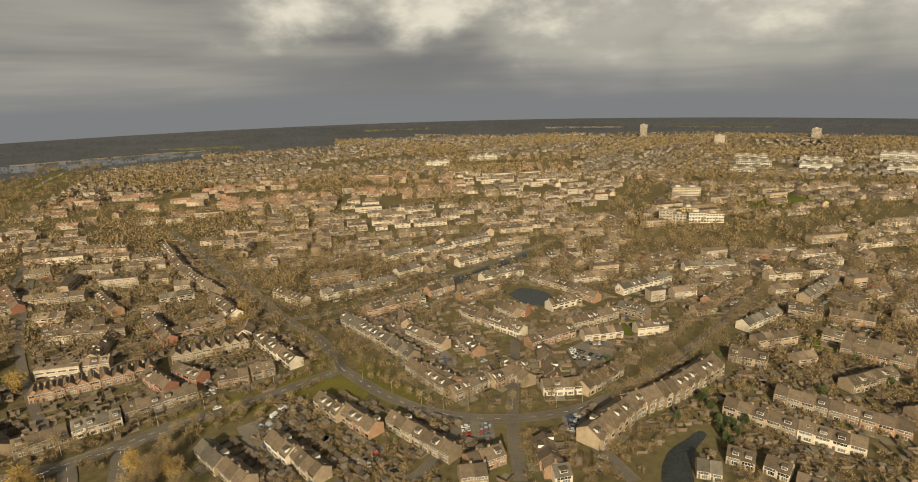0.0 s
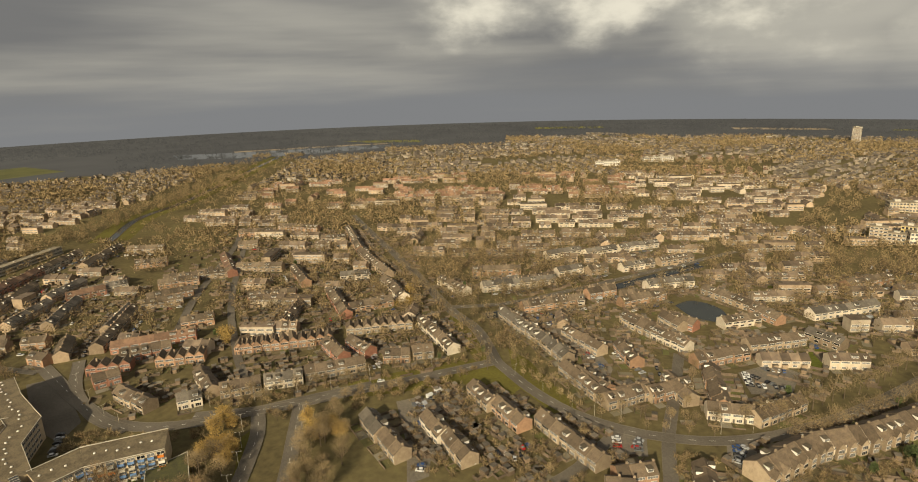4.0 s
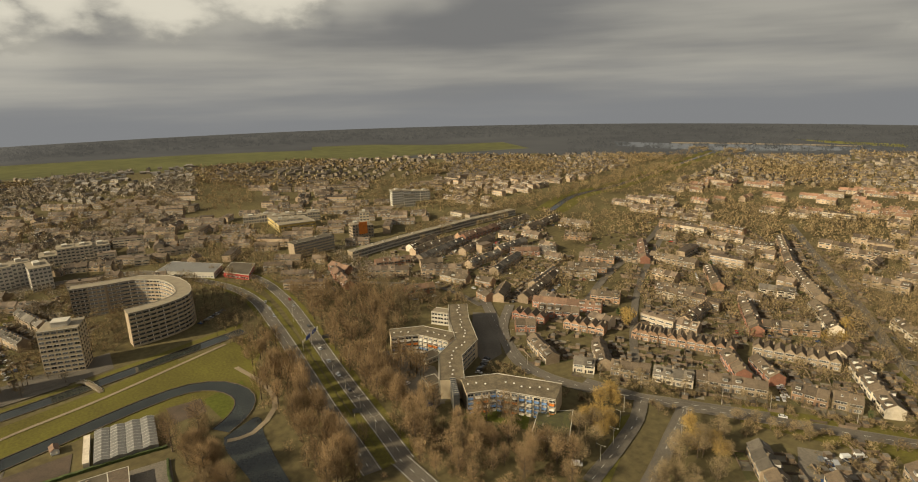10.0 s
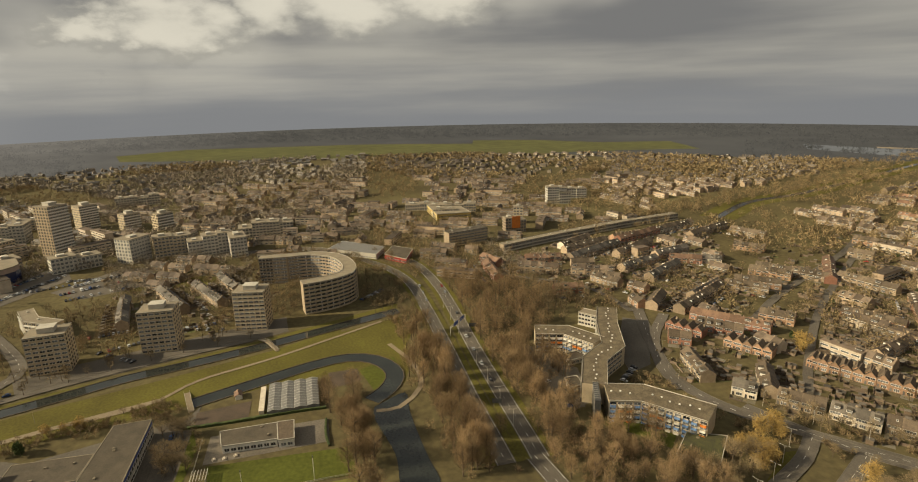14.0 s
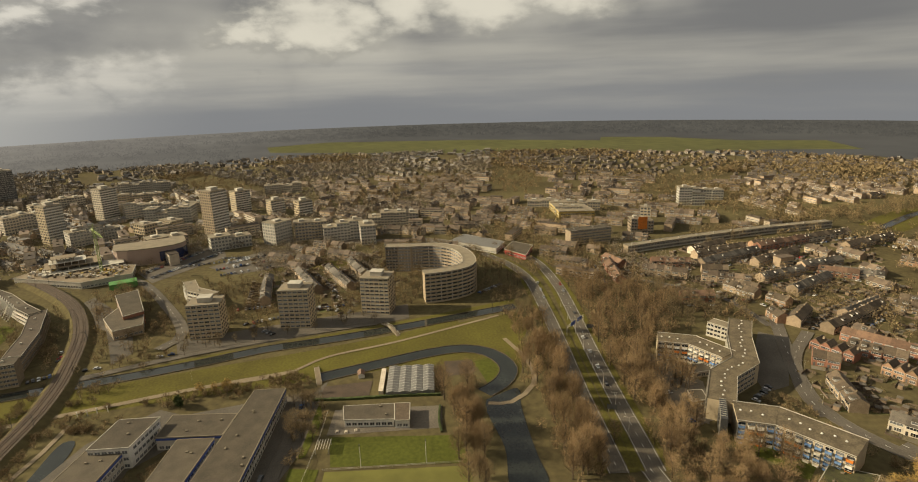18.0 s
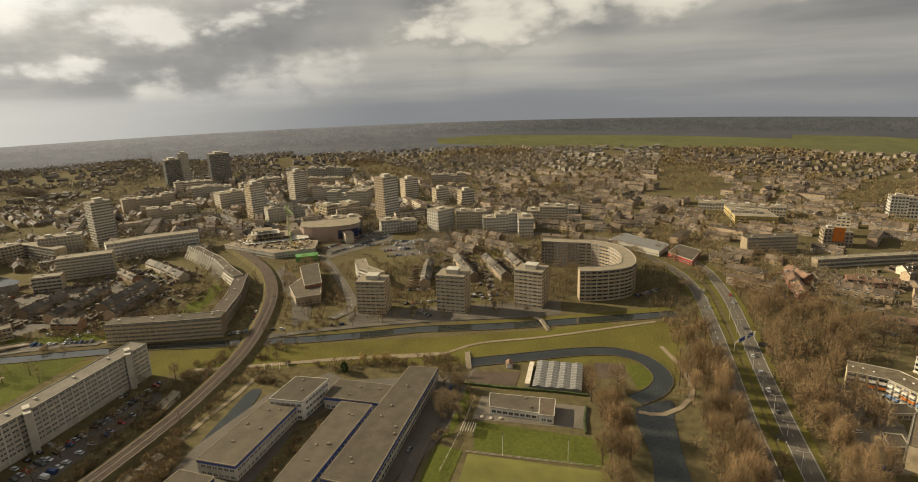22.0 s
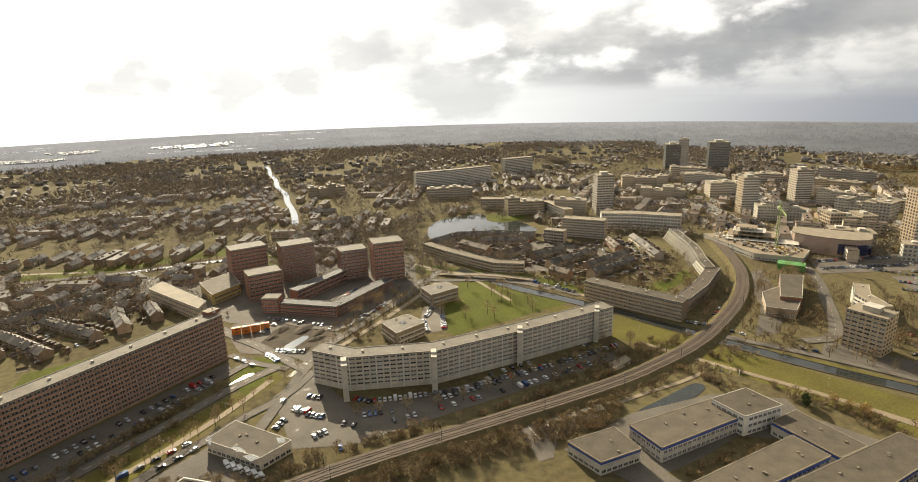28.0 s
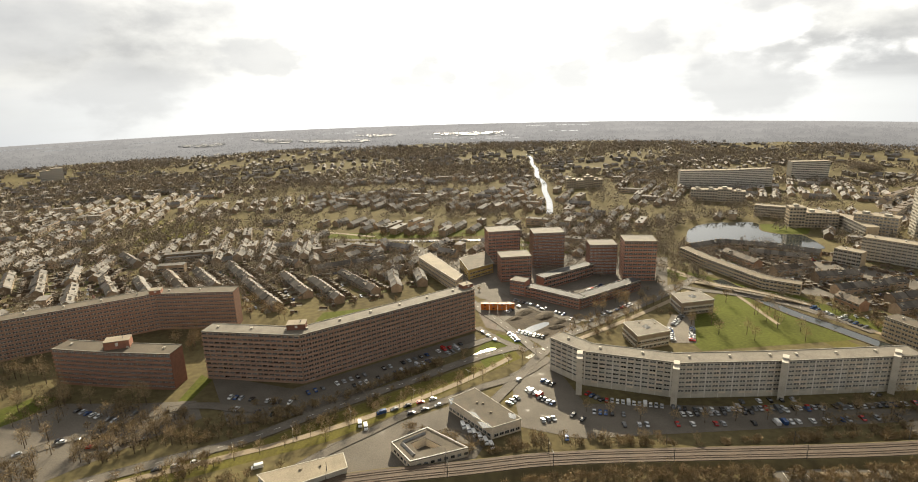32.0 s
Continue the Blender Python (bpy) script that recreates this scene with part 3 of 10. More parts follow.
HOUSE_STYLES = {
    "brown": (M_brick, M_tiles, "brown-brick", "brown-tiled"),
    "grey": (M_brick, M_tiles_grey, "brown-brick", "grey-tiled"),
    "red": (M_brick_red, M_tiles, "red-brick", "brown-tiled"),
    "orange": (M_brick_red, M_tiles_red, "red-brick", "orange-tiled"),
    "white": (M_plaster, M_tiles_grey, "cream-rendered", "grey-tiled"),
    "cream": (M_plaster, M_tiles, "cream-fronted", "brown-tiled"),
    "russet": (M_russet, M_tiles, "russet-brick", "brown-tiled"),
}
house_data = {}


def house_meshes(style, eave, ridge, d, saw=False):
    key = (style, eave, ridge, d, saw)
    if key not in house_data:
        wall, roof = HOUSE_STYLES[style][:2]
        a, b = Geo(), Geo()
        if saw:
            a.gable(-d, d, 3.0, 0, eave, ridge)
            b.pitch(-d - 0.3, d + 0.3, 2.95, eave, ridge, over=0.0)
            for q in (a, b):
                q.v = [(y, -x, z) for x, y, z in q.v]
        else:
            a.gable(-3, 3, d, 0, eave, ridge)
            b.pitch(-3.0, 3.0, d, eave, ridge)
            b.box(-3.0, 3.0, -0.15, 0.15, ridge + 0.15, ridge + 0.32)
        house_data[key] = (a.mesh("house_wall", wall), b.mesh("roof", roof))
    return house_data[key]


def house(m, style, eave=5.3, ridge=8.2, d=4.5, seed=0, group="", saw=False):
    rnd = random.Random(seed)
    wall, roof = house_meshes(style, eave, ridge, d, saw)
    kind = HOUSE_STYLES[style]
    ob = thing("terraced_house", wall, m, f"{kind[2]} terraced house with a {kind[3]} gabled roof", "house", group)
    part("roof", roof, ob)
    if rnd.random() < 0.6:
        part("chimney", CH_mesh, ob, at=pose(2.4, 0.3, ridge))
    part("front_door", D_mesh, ob, at=pose(-1.9, -d, 0.1))
    for x, z, data in ((0.8, 0.6, W_wide), (0.0, eave - 1.8, W_band)):
        part("window", data, ob, at=pose(x, -d, z))
    part("window", W_band, ob, at=pose(0, d, eave - 1.8, 0, 0, 180))
    if rnd.random() < 0.5 and not saw:
        s = rnd.choice((1, 1, 1, -1))
        y = -s * d * 0.55
        part("dormer", DORM_mesh, ob, at=pose(rnd.uniform(-0.8, 0.8), y, ridge - (ridge - eave) * 0.62, 0, 0, 0 if s > 0 else 180))
    elif rnd.random() < 0.45 and not saw:
        s = rnd.choice((-1, 1))
        t = math.degrees(math.atan2(ridge - eave, d))
        part("skylight", SKY_mesh, ob, at=pose(rnd.uniform(-1.5, 1.5), -s * d * 0.5, (ridge + eave) / 2 + 0.27, s * t))
    return ob


ROW_SKIN = {
    "brown": (M_row_brick, M_row_tiles), "grey": (M_row_brick, M_row_grey), "red": (M_row_red_brick, M_row_tiles),
    "orange": (M_row_red_brick, M_row_red), "white": (M_row_cream, M_row_grey), "cream": (M_row_cream, M_row_tiles), "russet": (M_row_russet, M_row_tiles),
}


def loft(g, sections):
    """One solid through cross-sections of equal count."""
    n, c = len(g.v), len(sections[0])
    for q in sections:
        g.v += q
    for i in range(len(sections) - 1):
        for j in range(c):
            k = (j + 1) % c
            g.f.append((n + i * c + j, n + i * c + k, n + (i + 1) * c + k, n + (i + 1) * c + j))
    last = n + (len(sections) - 1) * c
    g.f += [tuple(range(n + c - 1, n - 1, -1)), tuple(range(last, last + c))]
    g.k += [0] * ((len(sections) - 1) * c + 2)


def row_houses(rnd, n, w, d, eave, ridge, walls, roofs, glass, stacks, windows=True, joined=False):
    """A row of n houses along x round the origin: stepped fronts and roofs, framed windows, dormers, chimneys and extensions."""
    dy = dz = 0.0
    body, cover = [], []
    sl = (ridge - eave) / d
    for i in range(n):
        if i % 2 == 0 and rnd.random() < 0.6:
            dy, dz = rnd.uniform(-0.6, 0.6), rnd.uniform(-0.4, 0.4)
        x0 = -n * w / 2 + i * w
        x = x0 + w / 2
        if joined:
            for u in (x0, x0 + w):
                body.append([(u, dy - d, 0), (u, dy - d, eave + dz), (u, dy, ridge + dz), (u, dy + d, eave + dz), (u, dy + d, 0)])
                o, lo = d + 0.35, eave + dz - 0.35 * sl
                cover.append([(u, dy - o, lo + 0.02), (u, dy - o, lo + 0.24), (u, dy, ridge + dz + 0.24), (u, dy + o, lo + 0.24), (u, dy + o, lo + 0.02), (u, dy, ridge + dz + 0.02)])
        marks = [(q, len(q.v)) for q in (walls, roofs, glass, stacks)]
        if not joined:
            walls.gable(x0, x0 + w, d, 0, eave + dz, ridge + dz)
            roofs.pitch(x0, x0 + w, d, eave + dz, ridge + dz)
        if windows or rnd.random() < 0.3:
            stacks.box(x + w / 2 - 0.75, x + w / 2 - 0.1, -0.2, 0.6, ridge + dz - 0.5, ridge + dz + 1.1, 0)
        for s in (-1, 1) if windows else ():
            for xm, z0, ww, hh in ((x - 0.4, 0.6, 2.7, 1.6), (x, eave + dz - 1.9, min(4.6, w - 0.8), 1.3)):
                for pad, off, k in ((0.0, 0.05, 0), (0.15, 0.09, 1)):
                    q = [(xm - ww / 2 + pad, s * (d + off), z0 + pad), (xm + ww / 2 - pad, s * (d + off), z0 + pad), (xm + ww / 2 - pad, s * (d + off), z0 + hh - pad), (xm - ww / 2 + pad, s * (d + off), z0 + hh - pad)]
                    glass.face(*(q if s < 0 else q[::-1]), k=k)
        if rnd.random() < (0.45 if windows else 0.15):
            s = rnd.choice((-1, -1, 1))
            zb, ww = ridge + dz - (ridge - eave) * 0.68, rnd.choice((1.2, 2.4, 3.6))
            y0, y1 = sorted((s * d * 0.72, s * d * 0.2))
            glass.box(x - ww / 2, x + ww / 2, y0, y1, zb, zb + 1.5, 0)
            stacks.box(x - ww / 2 - 0.15, x + ww / 2 + 0.15, y0 - 0.15, y1 + 0.15, zb + 1.5, zb + 1.62, 1)
            q = [(x - ww / 2 + 0.15, s * (d * 0.72 + 0.04), zb + 0.35), (x + ww / 2 - 0.15, s * (d * 0.72 + 0.04), zb + 0.35), (x + ww / 2 - 0.15, s * (d * 0.72 + 0.04), zb + 1.35), (x - ww / 2 + 0.15, s * (d * 0.72 + 0.04), zb + 1.35)]
            glass.face(*(q if s < 0 else q[::-1]), k=1)
        if windows and rnd.random() < 0.35:
            s = rnd.choice((-1, 1))
            y0, y1 = sorted((s * (d - 0.1), s * (d + rnd.uniform(1.2, 3.0))))
            stacks.box(x0 + 0.3, x0 + w * 0.6, y0, y1, 0, 2.7, 0)
            stacks.box(x0 + 0.2, x0 + w * 0.6 + 0.1, y0 - 0.1, y1 + 0.1, 2.7, 2.86, 1)
        for q, o in marks:
            q.v[o:] = [(vx, vy + dy, vz) for vx, vy, vz in q.v[o:]]
    if joined:
        for g, q in ((walls, body), (roofs, cover)):
            loft(g, [a for a, b in zip(q, [None] + q) if a != b])


rows_made = [0]
GARDENS = []
STREETS = []


def terrace(x1, y1, x2, y2, style="brown", ridge=8.2, d=4.5, near=True, saw=False):
    """A row of houses whose ridge runs from 1 to 2."""
    a, b = Vector((x1, y1)), Vector((x2, y2))
    run = b - a
    length = max(run.length, 5.0)
    n = max(1, round(length / 6.0))
    ang = math.degrees(math.atan2(run.y, run.x))
    mid_dir = Vector((-run.y, run.x)).normalized()
    if mid_dir.dot((a + b) / 2) < 0:
        mid_dir = -mid_dir
        ang += 180
        a, b = b, a
    rows_made[0] += 1
    if style == "brown" and rows_made[0] % 2 == 0:
        style = "cream" if rows_made[0] % 8 == 0 else "russet"
    WAYS.append((np.array([a + (b - a) * t for t in np.linspace(0, 1, max(2, n))]), d + 0.5))
    eave = ridge - d * 0.62
    w = length / n
    GARDENS.append((pose((a.x + b.x) / 2, (a.y + b.y) / 2, 0, 0, 0, ang), n, w, d, rows_made[0]))
    if near:
        for i in range(n):
            c = a + (b - a) * (i + 0.5) / n
            step = 0.5 * ((i * 7 + rows_made[0] * 3) % 3 == 0)
            house(pose(c.x, c.y, 0, 0, 0, ang) @ pose(0, step, 0) @ Matrix.Diagonal((w / 6.0, 1, 1, 1)), style, eave, ridge, d, seed=rows_made[0] * 50 + i, group="terraced houses", saw=saw)
        return
    kind = HOUSE_STYLES[style]
    m = pose((a.x + b.x) / 2, (a.y + b.y) / 2, 0, 0, 0, ang)
    g1, g2, g3, g5 = Geo(), Geo(), Geo(), Geo()
    row_houses(random.Random(rows_made[0]), n, w, d, eave, ridge, g1, g2, g3, g5, joined=True)
    wall, roof = ROW_SKIN[style]
    ob = thing("terrace", g1.mesh("terrace_wall", wall), m, f"{kind[2]} terrace of small homes under a {kind[3]} roof", "terrace", "terraces")
    part("roof", g2.mesh("roof", roof), ob)
    tagged(part("glazing", g3.mesh("glazing", M_white, M_glass), ob), kind="stuff")
    tagged(part("brickwork", g5.mesh("brickwork", M_row_brick, M_felt), ob), kind="stuff")
    u = m @ Vector((-length / 2, -d - 7.5, 0)), m @ Vector((length / 2, -d - 7.5, 0))
    STREETS.append((u[0].x, u[0].y, u[1].x, u[1].y, n, rows_made[0]))


# ---- flats, offices and halls ----
g = Geo()
g.box(-0.2, 0.2, 0, 0.4, 0, 1)
PIER_mesh = g.mesh("pier", M_white)


g = Geo()
for r0, r1, z0, z1 in ((0.58, 0.58, 0.0, 0.22), (0.55, 0.4, 0.22, 0.42), (0.4, 0.06, 0.42, 0.54)):
    n0 = len(g.v)
    for r, z in ((r0, z0), (r1, z1)):
        g.v += [(r * math.cos(radians(a)), r * math.sin(radians(a)), z) for a in range(0, 360, 45)]
    g.f += [(n0 + i, n0 + (i + 1) % 8, n0 + 8 + (i + 1) % 8, n0 + 8 + i) for i in range(8)]
    g.k += [0] * 8
DOME_mesh = g.mesh("skylight_dome", M_white)
g = Geo()
g.box(-0.5, 0.5, -0.35, 0.35, 0, 0.5)
g.box(-0.58, 0.58, -0.43, 0.43, 0.5, 0.58)
g.box(0.7, 0.9, -0.1, 0.1, 0, 0.9)
VENT_mesh = g.mesh("roof_vent", M_gravel)
BALC = {}
for key, mm in (("blue", M_skyblue), ("white", M_white), ("orange", M_orange), ("grey", M_concrete)):
    g = Geo()
    g.box(-1.3, 1.3, -1.3, 0, -0.15, 0.05)
    g.box(-1.3, 1.3, -1.3, -1.2, 0.05, 1.1)
    g.box(-1.3, -1.2, -1.2, 0, 0.05, 1.1)
    g.box(1.2, 1.3, -1.2, 0, 0.05, 1.1)
    BALC[key] = g.mesh("balcony", mm)
singles = {}


def wing(root, a, b, depth, h, floors, wall, band, roof, bay=3.6, balcony=1.0, base=0.0, first=0.0, piers=None, lift=0.0, single=False, vents=True, quad=None, fronts=False):
    """One straight wing between the front corners a and b, reaching depth behind that line."""
    a, b = Vector(a), Vector(b)
    run = b - a
    L = run.length
    ang = math.atan2(run.y, run.x)
    m = Matrix.Translation((a.x, a.y, 0)) @ Matrix.Rotation(ang, 4, "Z")
    WAYS.append((np.array([a + (b - a) * t + Vector((-run.y, run.x)).normalized() * depth / 2 for t in np.linspace(0, 1, 8)]), depth / 2 + 2))
    inv = m.inverted()
    foot = [(0, 0), (L, 0), (L, depth), (0, depth)] if quad is None else [tuple((inv @ Vector((*p, 0)))[:2]) for p in quad]
    g = Geo()
    g.prism(foot, 0, h)
    part("wall", g.mesh("flat_wall", wall), root, at=m)
    g = Geo()
    g.prism([(foot[0][0], -0.5), (foot[1][0], -0.5), (foot[2][0], foot[2][1] + 0.3), (foot[3][0], foot[3][1] + 0.3)], h + lift, h + 0.35 + lift)
    top = part("roof", g.mesh("roof", roof), root, at=m)
    g = Geo()
    g.box(0, L, -0.5, -0.3, h + 0.35 + lift, h + 0.7 + lift)
    part("parapet", g.mesh("parapet", M_concrete), top)
    g = Geo()
    g.prism([(foot[2][0], foot[2][1] + 0.1), (foot[2][0], foot[2][1] + 0.3), (foot[3][0], foot[3][1] + 0.3), (foot[3][0], foot[3][1] + 0.1)], h + 0.35 + lift, h + 0.7 + lift)
    part("parapet", g.mesh("parapet", M_concrete), top)
    fh = (h - base) / floors
    n = max(1, int(L / bay))
    w = L / n
    singles[root.name] = singles.get(root.name, 0) + floors * n if single else 0
    single = single and singles[root.name] <= 200
    back = Geo()
    pane = window_mesh(w - 0.7, fh - 1.35, 1) if single else None
    for i in range(floors):
        z = base + i * fh
        for side in (0, 1):
            for j in range(n):
                x = j * w
                if single and side == 0:
                    part("window", pane, root, at=m @ pose(x + w / 2, 0, z + 0.95))
                    continue
                y0, y1 = (-0.06, 0.02) if side == 0 else (depth - 0.02, depth + 0.06)
                y2, y3 = (-0.09, -0.05) if side == 0 else (depth + 0.05, depth + 0.09)
                for xa, xb, yy, pad, k in ((x + 0.3, x + w - 0.3, y0 if side == 0 else y1, 0.0, 0), (x + 0.42, x + w * 0.46, y2 if side == 0 else y3, 0.12, 1), (x + w * 0.52, x + w - 0.42, y2 if side == 0 else y3, 0.12, 1)):
                    q = [(xa, yy, z + 0.9 + pad), (xb, yy, z + 0.9 + pad), (xb, yy, z + fh - 0.4 - pad), (xa, yy, z + fh - 0.4 - pad)]
                    back.face(*(q if side == 0 else q[::-1]), k=k)
        if balcony and isinstance(band, tuple):
            for j in range(n):
                part("balcony", BALC[band[(i * 3 + j * 5 + j // 2) % len(band)]], root, at=m @ pose(j * w + w / 2, 0, z))
        elif balcony and z >= first:
            g = Geo()
            g.box(0.1, L - 0.1, -balcony, 0.0, z - 0.12, z + 0.06)
            g.box(0.1, L - 0.1, -balcony, -balcony + 0.1, z + 0.06, z + 1.15)
            part("balcony", g.mesh("balcony", band), root, at=m)
    tagged(part("glazing", back.mesh("glazing", M_white, M_glass), root, at=m), kind="stuff")
    if fronts:
        slabs = []
        for skin in (M_plaster, M_concrete):
            g = Geo()
            g.box(0.1, w - 0.1, -0.7, 0.0, -0.1, 0.08)
            g.box(0.1, w - 0.1, -0.7, -0.62, 0.08, 1.05)
            slabs.append(g.mesh("balcony", skin))
        for i in range(floors):
            for j in range(n):
                if j % 4 in (1, 2):
                    part("balcony", slabs[(i + j) % 3 // 2], root, at=m @ pose(j * w, 0, base + i * fh))
    if piers:
        for j in range(0, n + 1, piers):
            part("pier", PIER_mesh, root, at=m @ pose(j * w, -balcony - 0.1, 0) @ Matrix.Diagonal((1, 1, h, 1)))
    if vents == "dome":
        for x in np.arange(2.5, L - 2, 4.6):
            part("skylight_dome", DOME_mesh, root, at=m @ pose(x, depth * (0.5 + 0.08 * math.sin(x)), h + 0.35 + lift))
    for j in range(2, n - 1, 6) if vents is True else ():
        g = Geo()
        g.box(-0.6, 0.6, -0.6, 0.6, 0, 0.9)
        g.box(-0.7, 0.7, -0.7, 0.7, 0.9, 1.0)
        part("roof_vent", g.mesh("roof_vent", M_concrete), root, at=m @ pose(j * w, depth * 0.55, h + 0.35 + lift))
    return m, L


def wings(root, pts, depth, h, *args, **kw):
    """A bent block: wings between the front corners, mitred at the bends."""
    p = np.array(pts, float)
    t = np.diff(p, axis=0)
    t /= np.linalg.norm(t, axis=1)[:, None]
    n = np.stack([-t[:, 1], t[:, 0]], 1)
    back = [p[0] + n[0] * depth]
    for i in range(1, len(p) - 1):
        s = n[i - 1] + n[i]
        back.append(p[i] + s * (depth / max(0.5, 1 + float(n[i - 1] @ n[i]))))
    back.append(p[-1] + n[-1] * depth)
    for i in range(len(p) - 1):
        wing(root, p[i], p[i + 1], depth, h, *args, quad=[tuple(p[i]), tuple(p[i + 1]), tuple(back[i + 1]), tuple(back[i])], **kw)


def tower(x, y, ang, w, d, h, floors, wall, name="apartment_tower", label="tall beige apartment tower with rows of windows", category="tower", band=None, roof=None, house_top=True, bay=3.4, single=False):
    root = thing(name, None, Matrix(), label, category, "towers")
    c, s = math.cos(radians(ang)), math.sin(radians(ang))
    a = (x - c * w / 2 + s * d / 2, y - s * w / 2 - c * d / 2)
    b = (x + c * w / 2 + s * d / 2, y + s * w / 2 - c * d / 2)
    m, L = wing(root, a, b, d, h, floors, wall, band or M_concrete, roof or M_gravel, bay=bay, balcony=0.9 if band else 0.0, first=2.5, single=single, vents=single)
    n = max(2, int(d / 3.5))
    fh = h / floors
    g = Geo()
    for side in (0, 1):
        for i in range(floors):
            x0, x1 = (-0.06, 0.02) if side == 0 else (w - 0.02, w + 0.06)
            for j in range(n):
                y0 = (j + 0.25) * d / n
                g.box(x0, x1, y0, y0 + 0.5 * d / n, i * fh + 0.9, (i + 1) * fh - 0.4)
    tagged(part("side_glazing", g.mesh("side_glazing", M_glass), root, at=m), kind="stuff")
    if house_top:
        g = Geo()
        g.box(w * 0.3, w * 0.7, d * 0.3, d * 0.75, h + 0.35, h + 3.4)
        g.box(w * 0.28, w * 0.72, d * 0.28, d * 0.77, h + 3.4, h + 3.7)
        part("lift_housing", g.mesh("lift_housing", M_concrete), root, at=m)
    return root


def stepped_block(x, y, ang, w, d, h, wall, label):
    """A large block in sections of unequal height and depth, with window rows on all sides and plant on the roofs."""
    rnd = random.Random(int(x * 7 + y * 13))
    m = pose(x, y, 0, 0, 0, ang)
    root = thing("office_building", None, m, label, "building", "large blocks")
    WAYS.append((np.array([tuple((m @ Vector((u * w / 2, d / 2, 0)))[:2]) for u in np.linspace(-1, 1, 8)]), d / 2 + 2))
    walls, roofs, glass = Geo(), Geo(), Geo()
    n = max(1, round(w / 17))
    u = -w / 2
    for i in range(n):
        ww = w / n
        hh = h if n == 1 else h * rnd.uniform(0.72, 1.12)
        y0, y1 = rnd.uniform(-2, 2) if n > 1 else 0.0, d + rnd.uniform(-2, 3)
        walls.box(u, u + ww, y0, y1, 0, hh)
        roofs.box(u - 0.25, u + ww + 0.25, y0 - 0.25, y1 + 0.25, hh, hh + 0.5)
        plant = Geo()
        plant.box(u + ww * 0.3, u + ww * 0.62, y0 + d * 0.35, y0 + d * 0.7, hh + 0.5, hh + rnd.uniform(1.6, 3.2))
        part("roof_plant", plant.mesh("roof_plant", M_concrete), root)
        floors = max(2, int(hh / 3.2))
        fh = hh / floors
        for f in range(floors):
            z0, z1 = f * fh + 0.9, (f + 1) * fh - 0.45
            for p0, p1, yy, s in ((u, u + ww, y0, -1), (u, u + ww, y1, 1)):
                bays = max(1, int(ww / 3.2))
                for j in range(bays):
                    xa, xb = p0 + (j + 0.1) * ww / bays, p0 + (j + 0.9) * ww / bays
                    for pad, off, k in ((0.0, 0.04, 0), (0.18, 0.08, 1)):
                        q = [(xa + pad, yy + s * off, z0 + pad), (xb - pad, yy + s * off, z0 + pad), (xb - pad, yy + s * off, z1 - pad), (xa + pad, yy + s * off, z1 - pad)]
                        glass.face(*(q if s < 0 else q[::-1]), k=k)
            for xx, s in ((u, -1), (u + ww, 1)):
                bays = max(1, int((y1 - y0) / 3.6))
                for j in range(bays):
                    ya, yb = y0 + (j + 0.2) * (y1 - y0) / bays, y0 + (j + 0.8) * (y1 - y0) / bays
                    q = [(xx + s * 0.05, ya, z0), (xx + s * 0.05, yb, z0), (xx + s * 0.05, yb, z1), (xx + s * 0.05, ya, z1)]
                    glass.face(*(q if s > 0 else q[::-1]), k=1)
        u += ww
    part("wall", walls.mesh("wall", wall), root)
    part("roof", roofs.mesh("roof", M_gravel), root)
    tagged(part("glazing", glass.mesh("glazing", M_white, M_glass), root), kind="stuff")


